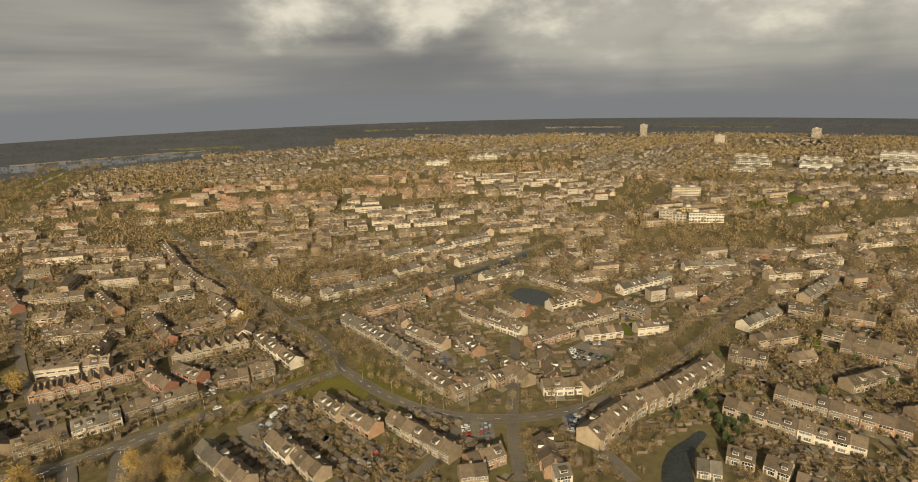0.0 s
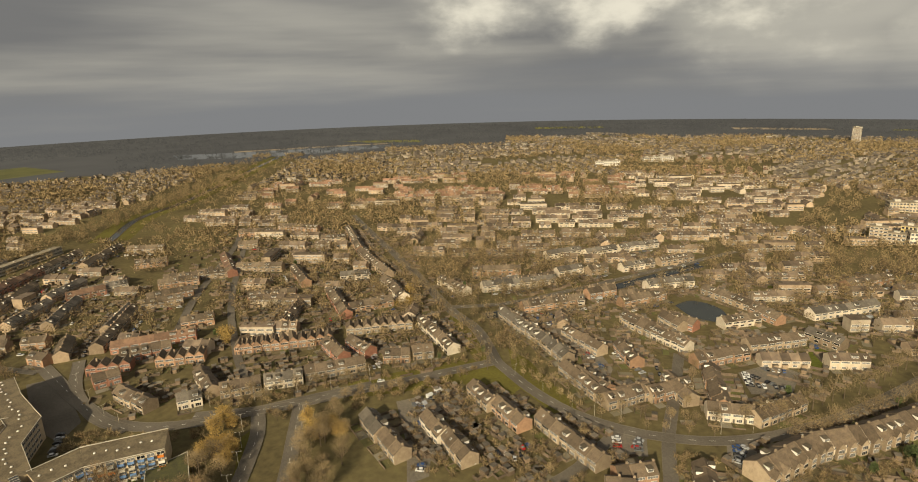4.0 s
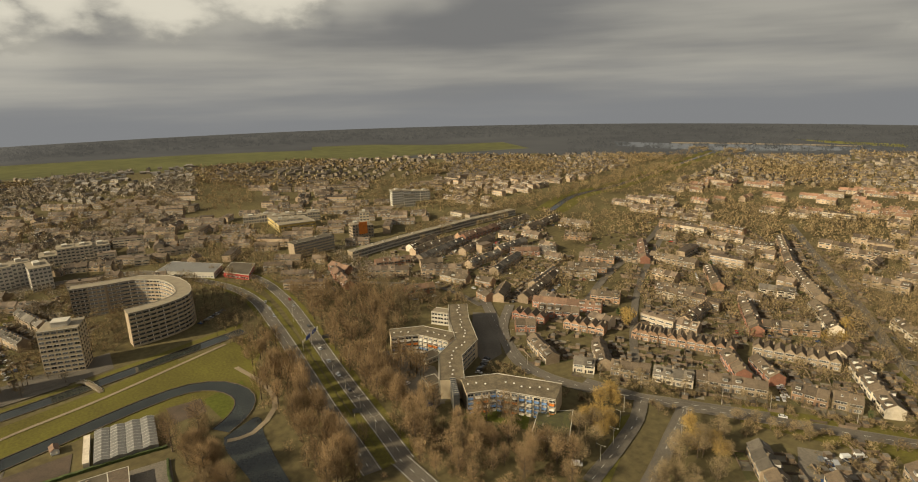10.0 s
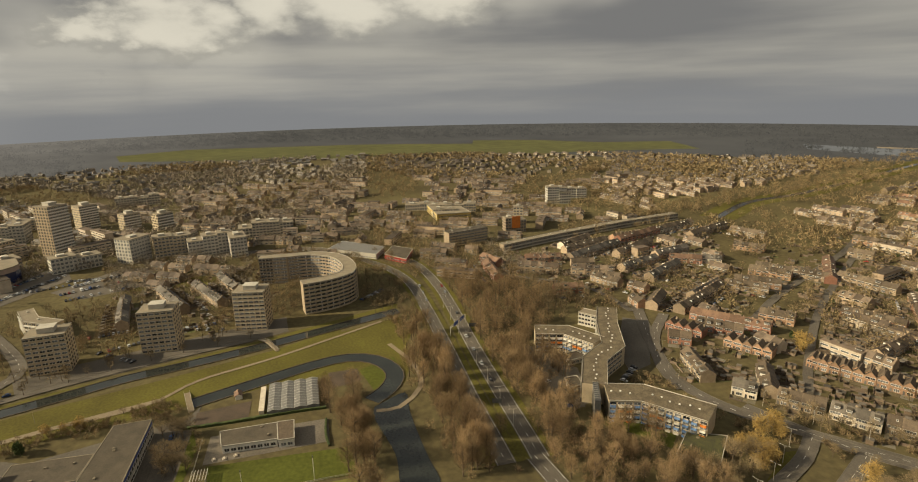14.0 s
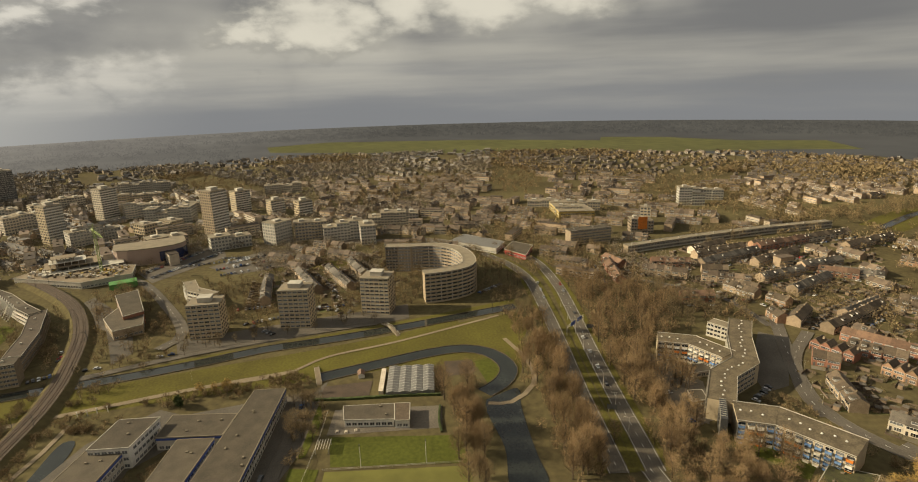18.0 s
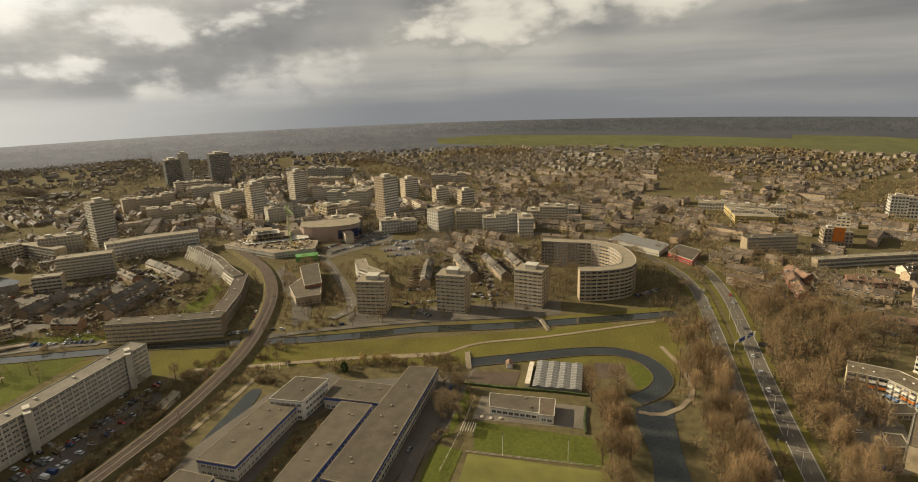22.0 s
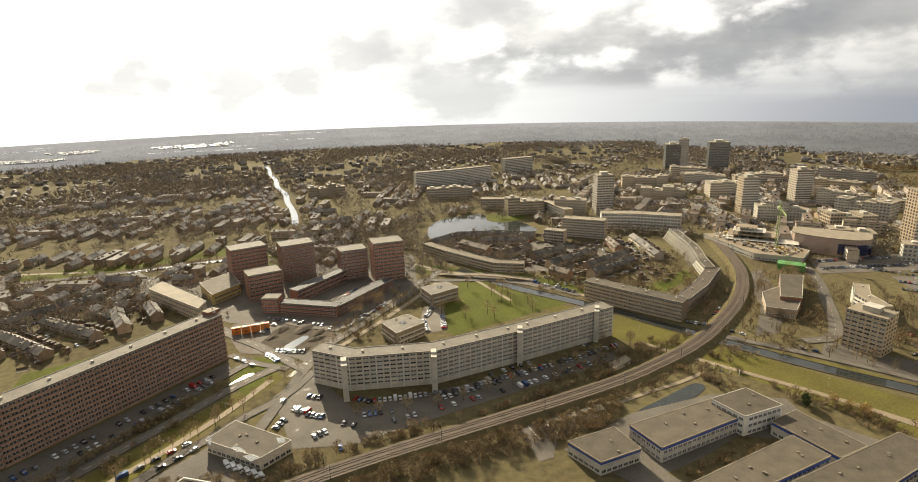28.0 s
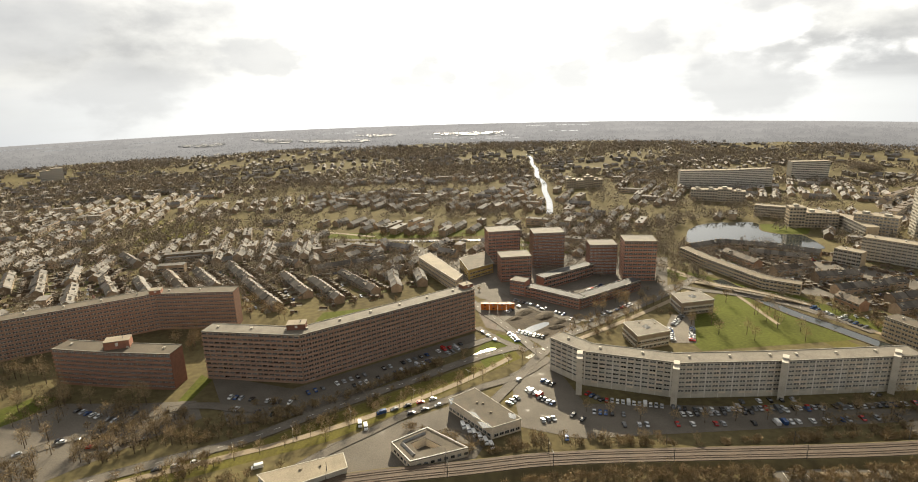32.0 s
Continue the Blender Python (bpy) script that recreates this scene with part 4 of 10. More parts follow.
def flat_roofed(name, pts, h, wall, roof, label, category="building", trim=None, strip=True):
    """A low building with a flat roof over any four or more corners."""
    root = thing(name, None, Matrix(), label, category)
    g = Geo()
    g.prism(pts, 0, h)
    part("wall", g.mesh("wall", wall), root)
    c = Vector(np.mean(pts, 0))
    out_pts = [tuple(c + (Vector(p) - c) * (1 + 0.5 / max((Vector(p) - c).length, 1))) for p in pts]
    g = Geo()
    g.prism(out_pts, h, h + 0.3)
    part("roof", g.mesh("roof", roof), root)
    g = Geo()
    n = len(pts)
    for i in range(n):
        a, b = Vector(out_pts[i]), Vector(out_pts[(i + 1) % n])
        t = (b - a).normalized() * 0.2
        q = Vector((-t.y, t.x)).normalized()
        if q.dot(c - a) < 0:
            q = -q
        q *= 0.3
        g.prism([tuple(a - q * 0.2), tuple(b - q * 0.2), tuple(b + q), tuple(a + q)], h - 0.2, h + 0.42)
    part("roof_edge", g.mesh("roof_edge", M_gravel if trim else M_concrete if strip else roof), root)
    if trim:
        for i in range(n):
            a, b = Vector(pts[i]), Vector(pts[(i + 1) % n])
            q = Vector((-(b - a).y, (b - a).x)).normalized()
            if q.dot(c - a) > 0:
                q = -q
            g = Geo()
            g.prism([tuple(a + q * 0.02), tuple(b + q * 0.02), tuple(b + q * 0.16), tuple(a + q * 0.16)], h - 1.5, h - 0.22)
            part("fascia", g.mesh("fascia", trim), root, "blue fascia board")
    WAYS.append((np.array([c + (Vector(p) - c) * s for p in pts for s in (0.2, 0.5, 0.8, 1.0)]), 6))
    area = 0.5 * abs(sum(pts[i][0] * pts[i - 1][1] - pts[i - 1][0] * pts[i][1] for i in range(n)))
    if c.length < 460:
        rnd = random.Random(len(WAYS))
        for i in range(min(8, int(area / 160))):
            p, q = Vector(pts[i % n]), Vector(pts[(i + 1) % n])
            u, v = rnd.uniform(0.15, 0.85), rnd.uniform(0.25, 0.8)
            s = c + (p.lerp(q, u) - c) * v
            ang = math.degrees(math.atan2((q - p).y, (q - p).x))
            part("roof_vent", VENT_mesh, root, at=pose(s.x, s.y, h + 0.3, 0, 0, ang))
    if strip:
        for i in range(n):
            a, b = Vector(pts[i]), Vector(pts[(i + 1) % n])
            L = (b - a).length
            if L < 6:
                continue
            t = (b - a) / L
            ang = math.atan2(t.y, t.x)
            q = Vector((-t.y, t.x))
            side = 1 if q.dot(c - a) > 0 else -1
            m = Matrix.Translation((a.x, a.y, 0)) @ Matrix.Rotation(ang, 4, "Z")
            g = Geo()
            for f in range(max(1, int(h / 3.6))):
                z = f * 3.5 + 0.9
                for j in range(int(L / 3)):
                    x = 0.8 + j * 3
                    y0, y1 = sorted((-side * 0.07, side * 0.02))
                    g.box(x, x + 2.4, y0, y1, z, z + 1.7, 0)
                    y0, y1 = sorted((-side * 0.1, -side * 0.06))
                    g.box(x + 0.12, x + 1.12, y0, y1, z + 0.12, z + 1.58, 1)
                    g.box(x + 1.28, x + 2.28, y0, y1, z + 0.12, z + 1.58, 1)
            if g.v:
                tagged(part("window_strip", g.mesh("window_strip", M_white, M_glass), root, at=m), kind="stuff")
    return root


# ---- trees ----
def cone(g, a, b, r0, r1, sides=5, k=0):
    a, b = Vector(a), Vector(b)
    ax = (b - a).normalized()
    u = ax.orthogonal().normalized()
    v = ax.cross(u)
    n = len(g.v)
    for p, r in ((a, r0), (b, r1)):
        for i in range(sides):
            t = 2 * math.pi * i / sides
            g.v.append(tuple(p + (u * math.cos(t) + v * math.sin(t)) * r))
    for i in range(sides):
        j = (i + 1) % sides
        g.f.append((n + i, n + j, n + sides + j, n + sides + i))
        g.k.append(k)


def twigs(rng, centre, radii, count, size, width, up=0.5):
    """Slim triangles that fill an uneven crown; returns an (n, 3, 3) array."""
    d = rng.normal(size=(count, 3))
    d /= np.linalg.norm(d, axis=1)[:, None]
    lobes = rng.normal(size=(10, 3))
    lobes /= np.linalg.norm(lobes, axis=1)[:, None]
    bulge = 0.60 + 0.42 * np.max(d @ lobes.T, axis=1) ** 2
    r = rng.uniform(0.1, 1.0, count) ** 0.55 * bulge * rng.uniform(0.85, 1.12, count)
    p = d * r[:, None] * np.array(radii) + np.array(centre)
    way = d * np.array((0.6, 0.6, 0.4)) + rng.normal(size=(count, 3)) * 0.6 + (0, 0, up)
    way /= np.linalg.norm(way, axis=1)[:, None]
    side = np.cross(way, rng.normal(size=(count, 3)))
    side /= np.linalg.norm(side, axis=1)[:, None]
    ln = rng.uniform(0.6, 1.2, count)[:, None] * size
    wd = rng.uniform(0.6, 1.3, count)[:, None] * width
    return np.stack([p - side * wd, p + side * wd, p + way * ln], 1)


def tri_mesh(name, tris, m):
    me = bpy.data.meshes.new(name)
    n = len(tris)
    me.from_pydata(tris.reshape(-1, 3).tolist(), [], np.arange(3 * n).reshape(n, 3).tolist())
    me.materials.append(m)
    me.update()
    return me


def tree_pair(seed, tall, wide, m, count, size, width, up=0.5, low=0.3):
    rng = np.random.default_rng(seed)
    g = Geo()
    cone(g, (0, 0, -0.2), (0.1, 0.1, tall * 0.35), tall * 0.022, tall * 0.016, 6)
    cone(g, (0.1, 0.1, tall * 0.35), (0.0, 0.2, tall * 0.85), tall * 0.016, 0.03, 5)
    for i in range(11):
        a = i * 2.4 + rng.uniform(-0.4, 0.4)
        z0 = tall * rng.uniform(low * 0.8, 0.6)
        e = (math.cos(a) * wide * 0.42, math.sin(a) * wide * 0.42, z0 + tall * rng.uniform(0.15, 0.32))
        cone(g, (0.08, 0.1, z0), e, tall * 0.009, 0.03, 4)
        b = Vector((0.08, 0.1, z0)).lerp(Vector(e), 0.55)
        cone(g, b, b + Vector((math.cos(a + 0.8) * wide * 0.2, math.sin(a + 0.8) * wide * 0.2, tall * 0.13)), tall * 0.006, 0.02, 3)
    mid = tall * (low + 1) / 2
    t = twigs(rng, (0, 0, mid), (wide / 2, wide / 2, tall * (1 - low) / 2), count, size, width, up)
    return g.mesh("trunk", M_bark), tri_mesh("crown", t, m)


TREES = {
    "bare": [tree_pair(11 + i, 13 + 1.5 * i, 8.5 + i, M_twig, 950, 1.7, 0.048) for i in range(4)],
    "alder": [tree_pair(11 + i, 14 + 1.5 * i, 7.5 + i, M_rust, 1050, 2.2, 0.045, up=1.0, low=0.15) for i in range(3)],
    "poplar": [tree_pair(31 + i, 19, 9, M_rust, 1300, 2.8, 0.05, up=1.6, low=0.12) for i in range(3)],
    "willow": [tree_pair(41 + i, 11, 9, M_willow, 1300, 1.6, 0.09, up=-0.2, low=0.15) for i in range(2)],
    "small": [tree_pair(51 + i, 7, 4.5, M_twig, 320, 1.1, 0.05) for i in range(3)],
    "evergreen": [tree_pair(61 + i, 8, 4.2, M_ever, 1500, 0.8, 0.2, up=0.9, low=0.05) for i in range(2)],
    "bush": [tree_pair(71 + i, 3.2, 4, M_twig, 450, 0.8, 0.07, low=0.0) for i in range(3)],
}
TREE_WORDS = {
    "bare": "bare brown broad-leaved tree in winter",
    "alder": "bare rusty-brown alder in winter",
    "poplar": "tall bare brown poplar by the road",
    "willow": "yellow-twigged willow without leaves",
    "small": "small bare street tree",
    "evergreen": "dark green conifer in a garden",
    "bush": "low leafless brown bush",
}


FAR_TREES = {}
near_trees = [0]


def tree(x, y, kind="bare", size=1.0, seed=0, z=0.0):
    trunk, crown = TREES[kind][seed % len(TREES[kind])]
    s = size * (0.85 + 0.3 * ((seed * 37) % 100) / 100)
    if math.hypot(x, y) > (235 if kind in ("bush", "small") else 300):
        FAR_TREES.setdefault((kind, int(x // 250), int(y // 250)), []).append((x, y, s, seed))
        return None
    near_trees[0] += 1
    ob = thing("tree" if kind != "bush" else "bush", trunk, pose(x, y, z, 0, 0, (seed * 77) % 360) @ Matrix.Diagonal((s, s, s, 1)), TREE_WORDS[kind], "tree" if kind != "bush" else "bush", kind + " trees")
    part("crown", crown, ob)
    return ob


def grow_far_trees():
    """Joins the trees that stand farther off, by kind and stretch of land."""
    for (kind, _, _), spots in sorted(FAR_TREES.items()):
        tris, g = [], Geo()
        for x, y, s, seed in spots:
            me = TREES[kind][seed % len(TREES[kind])][1]
            n = len(me.polygons)
            co = np.empty(9 * n, dtype=np.float32)
            me.vertices.foreach_get("co", co)
            co = co.reshape(n, 3, 3)[:: 4 if n > 900 else 2]
            base = (co[:, 0] + co[:, 1]) / 2
            half = (co[:, 1] - co[:, 0]) / 2 * (2.3 if n > 900 else 1.5)
            co = np.stack([base - half, base + half, base + (co[:, 2] - base) * 1.25], 1)
            t = radians((seed * 77) % 360)
            rot = np.array([[math.cos(t), math.sin(t), 0], [-math.sin(t), math.cos(t), 0], [0, 0, 1]])
            tris.append(co @ rot * s + np.array([x, y, 0]))
            tall = float(co[:, :, 2].max()) * s
            cone(g, (x, y, -0.2), (x, y, tall * 0.8), tall * 0.02, 0.04, 4)
        m = M_willow if kind == "willow" else M_ever if kind == "evergreen" else M_rust if kind in ("alder", "poplar") else M_twig
        ob = thing("far_trees", tri_mesh("far_trees", np.concatenate(tris), m), Matrix(), TREE_WORDS[kind] + ", many together", "trees", kind="stuff")
        part("trunks", g.mesh("trunks", M_bark), ob)


def scatter(kind, pts, count, size=1.0, seed=1, gap=1.5):
    """Trees of a kind spread over a convex polygon, off the roads and houses."""
    rng = np.random.default_rng(seed)
    p = np.array(pts, float)
    c = p.mean(0)
    made = tries = 0
    while made < count and tries < count * 8:
        tries += 1
        i = rng.integers(len(p))
        u, v = sorted(rng.uniform(size=2))
        q = c * (1 - v) + p[i] * (v - u) + p[(i + 1) % len(p)] * u
        if clear_of(q[0], q[1], gap):
            tree(q[0], q[1], kind, size, seed * 100 + made)
            made += 1


def avenue(pts, kind="bare", step=10.0, off=0.0, size=1.0, seed=1):
    line = offset_line(smooth_line(pts, step), off)
    for i, q in enumerate(line):
        tree(q[0] + ((i * 13) % 7 - 3) * 0.4, q[1] + ((i * 29) % 7 - 3) * 0.4, kind, size, seed * 31 + i)


def wood(name, pts, count, tall=11.0, wide=8.0, m=None, seed=1, per=150, size=2.2, width=0.17, label="dense belt of bare brown trees", check=True, patchy=False):
    """A wood of uncounted trees as one mesh."""
    rng = np.random.default_rng(seed)
    p = np.array(pts, float)
    c = p.mean(0)
    area = [abs(np.cross(p[i] - c, p[(i + 1) % len(p)] - c)) for i in range(len(p))]
    pick = rng.choice(len(p), size=count, p=np.array(area) / sum(area))
    all_t = []
    g = Geo()
    for i in pick:
        u, v = sorted(rng.uniform(size=2))
        q = c * (1 - v) + p[i] * (v - u) + p[(i + 1) % len(p)] * u
        if check and not clear_of(q[0], q[1], wide * 0.3):
            continue
        if patchy and copse(q[0], q[1]) < rng.uniform(-0.6, 0.7):
            continue
        s = rng.uniform(0.7, 1.25)
        all_t.append(twigs(rng, (q[0], q[1], tall * s * 0.55), (wide * s / 2, wide * s / 2, tall * s * 0.45), per, size, width))
        if per > 40:
            cone(g, (q[0], q[1], -0.2), (q[0], q[1], tall * s * 0.7), 0.25, 0.06, 3)
    if not all_t:
        return
    ob = thing(name, tri_mesh(name, np.concatenate(all_t), m or M_scrub), Matrix(), label, "trees", kind="stuff")
    if g.v:
        part("trunks", g.mesh("trunks", M_bark), ob)


# ---- cars ----
def car_meshes(L, W, H, van=False):
    g = Geo()
    hl, hw = L / 2, W / 2
    prof = [(-hl, 0.35), (-hl, 0.8), (-hl + 0.1, 0.95), (hl - 1.1, 0.92), (hl - 0.05, 0.72), (hl, 0.35)]
    if van:
        prof = [(-hl, 0.35), (-hl, H), (hl - 1.3, H), (hl - 0.7, 1.25), (hl, 1.0), (hl, 0.35)]
    n, c = len(g.v), len(prof)
    for y in (-hw, hw):
        g.v += [(x, y, z) for x, z in prof]
    g.f += [tuple(range(c)), tuple(range(2 * c - 1, c - 1, -1))] + [((i + 1) % c, i, c + i, c + (i + 1) % c) for i in range(c)]
    cab = Geo()
    if van:
        cab.box(hl - 1.32, hl - 0.85, -hw - 0.01, hw + 0.01, 1.25, H - 0.3)
    else:
        lo = [(-hl + 0.25, 0.93), (hl - 1.0, 0.93), (hl - 1.75, H), (-hl + 0.8, H)]
        for y in (-hw + 0.08, hw - 0.08):
            cab.v += [(x, y, z) for x, z in lo]
        cab.f += [(0, 1, 2, 3), (7, 6, 5, 4), (0, 4, 5, 1), (1, 5, 6, 2), (2, 6, 7, 3), (3, 7, 4, 0)]
        g.box(-hl + 0.85, hl - 1.8, -hw + 0.1, hw - 0.1, H, H + 0.05)
    wh = Geo()
    cone(wh, (0, -0.1, 0), (0, 0.1, 0), 0.32, 0.32, 10)
    for s in (0, 10):
        wh.f.append(tuple(range(s, s + 10)))
    return g, cab.mesh("car_glass", M_glass), wh.mesh("wheel", M_dark)


CAR_COLOURS = {
    "white": (0.75, 0.75, 0.73), "silver": (0.42, 0.43, 0.44), "black": (0.025, 0.025, 0.028),
    "grey": (0.14, 0.145, 0.15), "blue": (0.04, 0.08, 0.2), "red": (0.38, 0.03, 0.025),
}
car_kit = {}
for cname, col in CAR_COLOURS.items():
    cm = mat(cname + "_car_paint", col, tuple(c * 0.9 for c in col), rough=0.25, bump=0, metal=0.2, spec=0.5)
    for van in (False, True):
        gg, gl, whm = car_meshes(5.2 if van else 4.3, 1.9 if van else 1.75, 2.2 if van else 1.45, van)
        car_kit[cname, van] = (gg.mesh("van_body" if van else "car_body", cm), gl, whm)


FAR_CARS = {}


def park_far_cars():
    """The cars too far off to be told apart, joined by paint."""
    root = None
    for g, m in FAR_CARS.values():
        me = g.mesh("far_cars", m)
        if root is None:
            root = thing("far_cars", me, Matrix(), "many parked cars far off in the streets", "cars", kind="stuff")
        else:
            part("far_cars", me, root)


def car(x, y, ang, colour="silver", van=False):
    z = floor_at(x, y)
    body, gl, whm = car_kit[colour, van]
    if math.hypot(x, y) > 330:
        for me, m in ((body, body.materials[0]), (gl, M_glass)):
            g = FAR_CARS.setdefault(m.name, (Geo(), m))[0]
            o = len(g.v)
            t = pose(x, y, z, 0, 0, ang)
            g.v += [tuple(t @ v.co) for v in me.vertices]
            g.f += [tuple(o + i for i in q.vertices) for q in me.polygons]
        return None
    ob = thing("van" if van else "car", body, pose(x, y, z, 0, 0, ang), f"{colour} parked {'delivery van' if van else 'passenger car'}", "van" if van else "car", "parked cars")
    part("car_glass", gl, ob)
    if math.hypot(x, y) > 280:
        return ob
    hl = 1.6 if van else 1.3
    for sx in (-1, 1):
        for sy in (-1, 1):
            part("wheel", whm, ob, at=pose(sx * hl, sy * 0.8, 0.32))
    return ob


def cars_along(x1, y1, x2, y2, count, across=True, seed=1, fill=0.8):
    """A row of parked cars from 1 to 2, parked across the line or along it."""
    rnd = random.Random(seed)
    ang = math.degrees(math.atan2(y2 - y1, x2 - x1))
    count = min(count, max(1, int(math.hypot(x2 - x1, y2 - y1) / (2.7 if across else 6.5))))
    for i in range(count):
        if rnd.random() > fill:
            continue
        t = (i + 0.5) / count
        col = rnd.choice(("silver", "silver", "silver", "silver", "black", "black", "black", "black", "grey", "grey", "grey", "white", "white", "white", "white", "white", "blue", "blue", "red"))
        car(x1 + (x2 - x1) * t, y1 + (y2 - y1) * t, ang + (90 if across else 0) + rnd.choice((0, 180)) + rnd.uniform(-3, 3), col, rnd.random() < 0.06)


# ---- far quarters ----
def suburb(name, pts, ang, gap_y=30.0, row_len=48.0, wall=None, roof=None, seed=1, label="far rows of terraced houses with gardens", tall=8.0, flat=0.1, fill=0.8, detail=2, half=4.5, yards=False, thin=False):
    """Many rows of far houses inside a convex polygon, as one mesh for walls and one for roofs."""
    rng = np.random.default_rng(seed)
    rnd = random.Random(seed)
    p = np.array(pts, float)
    c = p.mean(0)
    area = sum(p[i][0] * p[(i + 1) % len(p)][1] - p[(i + 1) % len(p)][0] * p[i][1] for i in range(len(p)))
    if area < 0:
        p = p[::-1]
    edges = [(p[i], p[(i + 1) % len(p)] - p[i]) for i in range(len(p))]
    ca, sa = math.cos(radians(ang)), math.sin(radians(ang))
    rel = (p - c) @ np.array([[ca, -sa], [sa, ca]])
    lo, hi = rel.min(0), rel.max(0)
    ga, gb, gc, gd = Geo(), Geo(), Geo(), Geo()
    y = lo[1]
    while y < hi[1]:
        x = lo[0] + rng.uniform(0, 20)
        while x < hi[0]:
            L = row_len * rng.uniform(0.35, 1.2)
            mx, my = x + L / 2, y + rng.uniform(-3, 3)
            w = c + (mx * ca - my * sa, mx * sa + my * ca)
            inside = all(e[0] * (w[1] - q[1]) - e[1] * (w[0] - q[0]) > 0 for q, e in edges)
            t = ang + (90 if rng.uniform() < 0.14 else 0) + rng.uniform(-4, 4)
            way = np.array([math.cos(radians(t)), math.sin(radians(t))]) * L * 0.42
            if inside and rng.uniform() < fill and clear_of(w[0], w[1], 7) and clear_of(*(w + way), 5) and clear_of(*(w - way), 5) and (not thin or copse(w[0], w[1]) < 0.74):
                m = pose(w[0], w[1], 0, 0, 0, t)
                e, r, k, b = Geo(), Geo(), Geo(), Geo()
                h = tall * rng.uniform(0.85, 1.15)
                n = max(1, round(L / (6.0 if detail else 7.5)))
                if rng.uniform() < flat:
                    e.box(-L / 2, L / 2, -half, half, 0, h)
                    r.box(-L / 2 - 0.2, L / 2 + 0.2, -half - 0.2, half + 0.2, h, h + 0.35)
                    for q in range(n):
                        u = -L / 2 + (q + 0.5) * L / n
                        if rnd.random() < 0.4:
                            b.box(u - 1, u + 1, -1.2, 1.0, h + 0.35, h + 1.6, 1)
                        for s in (-1, 1):
                            for z in range(int(h / 3)):
                                for pad, off, kk in ((0.0, 0.05, 0), (0.2, 0.09, 1)):
                                    f = [(u - L / n * 0.42 + pad, s * (half + off), z * 3 + 0.9 + pad), (u + L / n * 0.42 - pad, s * (half + off), z * 3 + 0.9 + pad), (u + L / n * 0.42 - pad, s * (half + off), z * 3 + 2.4 - pad), (u - L / n * 0.42 + pad, s * (half + off), z * 3 + 2.4 - pad)]
                                    k.face(*(f if s < 0 else f[::-1]), k=kk)
                else:
                    row_houses(rnd, n, L / n, half, h - half * 0.64, h, e, r, k, b, windows=detail > 0)
                    if yards:
                        GARDENS.append((m, n, L / n, half, seed * 97 + len(ga.v)))
                for src, dst in ((e, ga), (r, gb), (k, gc), (b, gd)):
                    o = len(dst.v)
                    if src.v:
                        mm = np.array(m)
                        dst.v += [tuple(q) for q in (np.array(src.v) @ mm[:3, :3].T + mm[:3, 3]).tolist()]
                    dst.f += [tuple(o + i for i in q) for q in src.f]
                    dst.k += src.k
            x += L + rng.uniform(4, 13)
        y += gap_y * rng.uniform(0.8, 1.25)
    if not ga.v:
        return
    ob = thing(name, ga.mesh(name, wall or M_brick_far), Matrix(), label, "houses", kind="stuff")
    part("roofs", gb.mesh("roofs", roof or M_roof_far), ob)
    if gc.v:
        part("glazing", gc.mesh("glazing", M_white, M_glass), ob)
    if gd.v:
        part("brickwork", gd.mesh("brickwork", M_row_brick, M_felt), ob)


# ---- gardens ----
def plot_material():
    m = mat("garden_plots", (0.13, 0.12, 0.05), (0.08, 0.07, 0.035), scale=0.2, fine=1.5, rough=1.0)
    t = m.node_tree
    b = t.nodes["Principled BSDF"]
    r = t.nodes.new("ShaderNodeValToRGB")
    r.color_ramp.interpolation = "CONSTANT"
    cols = [(0.11, 0.115, 0.03), (0.20, 0.17, 0.13), (0.12, 0.09, 0.055), (0.26, 0.23, 0.19), (0.09, 0.085, 0.03), (0.15, 0.11, 0.07)]
    while len(r.color_ramp.elements) < len(cols):
        r.color_ramp.elements.new(0.5)
    for i, c in enumerate(cols):
        r.color_ramp.elements[i].position = i / len(cols)
        r.color_ramp.elements[i].color = (*c, 1)
    t.links.new(t.nodes.new("ShaderNodeNewGeometry").outputs["Random Per Island"], r.inputs[0])
    old = b.inputs["Base Color"].links[0].from_socket
    x = t.nodes.new("ShaderNodeMix")
    x.data_type = "RGBA"
    x.inputs[0].default_value = 0.4
    t.links.new(r.outputs[0], x.inputs[6])
    t.links.new(old, x.inputs[7])
    t.links.new(x.outputs[2], b.inputs["Base Color"])
    return m


M_plot = plot_material()
M_fence = mat("weathered_fence", (0.17, 0.125, 0.085), (0.10, 0.075, 0.055), fine=3, spread=0.4, island=True)
M_shed = mat("shed_wood", (0.20, 0.14, 0.09), (0.12, 0.09, 0.06), spread=0.5, island=True)
M_shed_roof = mat("shed_roof", (0.16, 0.135, 0.105), (0.09, 0.078, 0.062), spread=0.5, island=True)


YARDS = {}


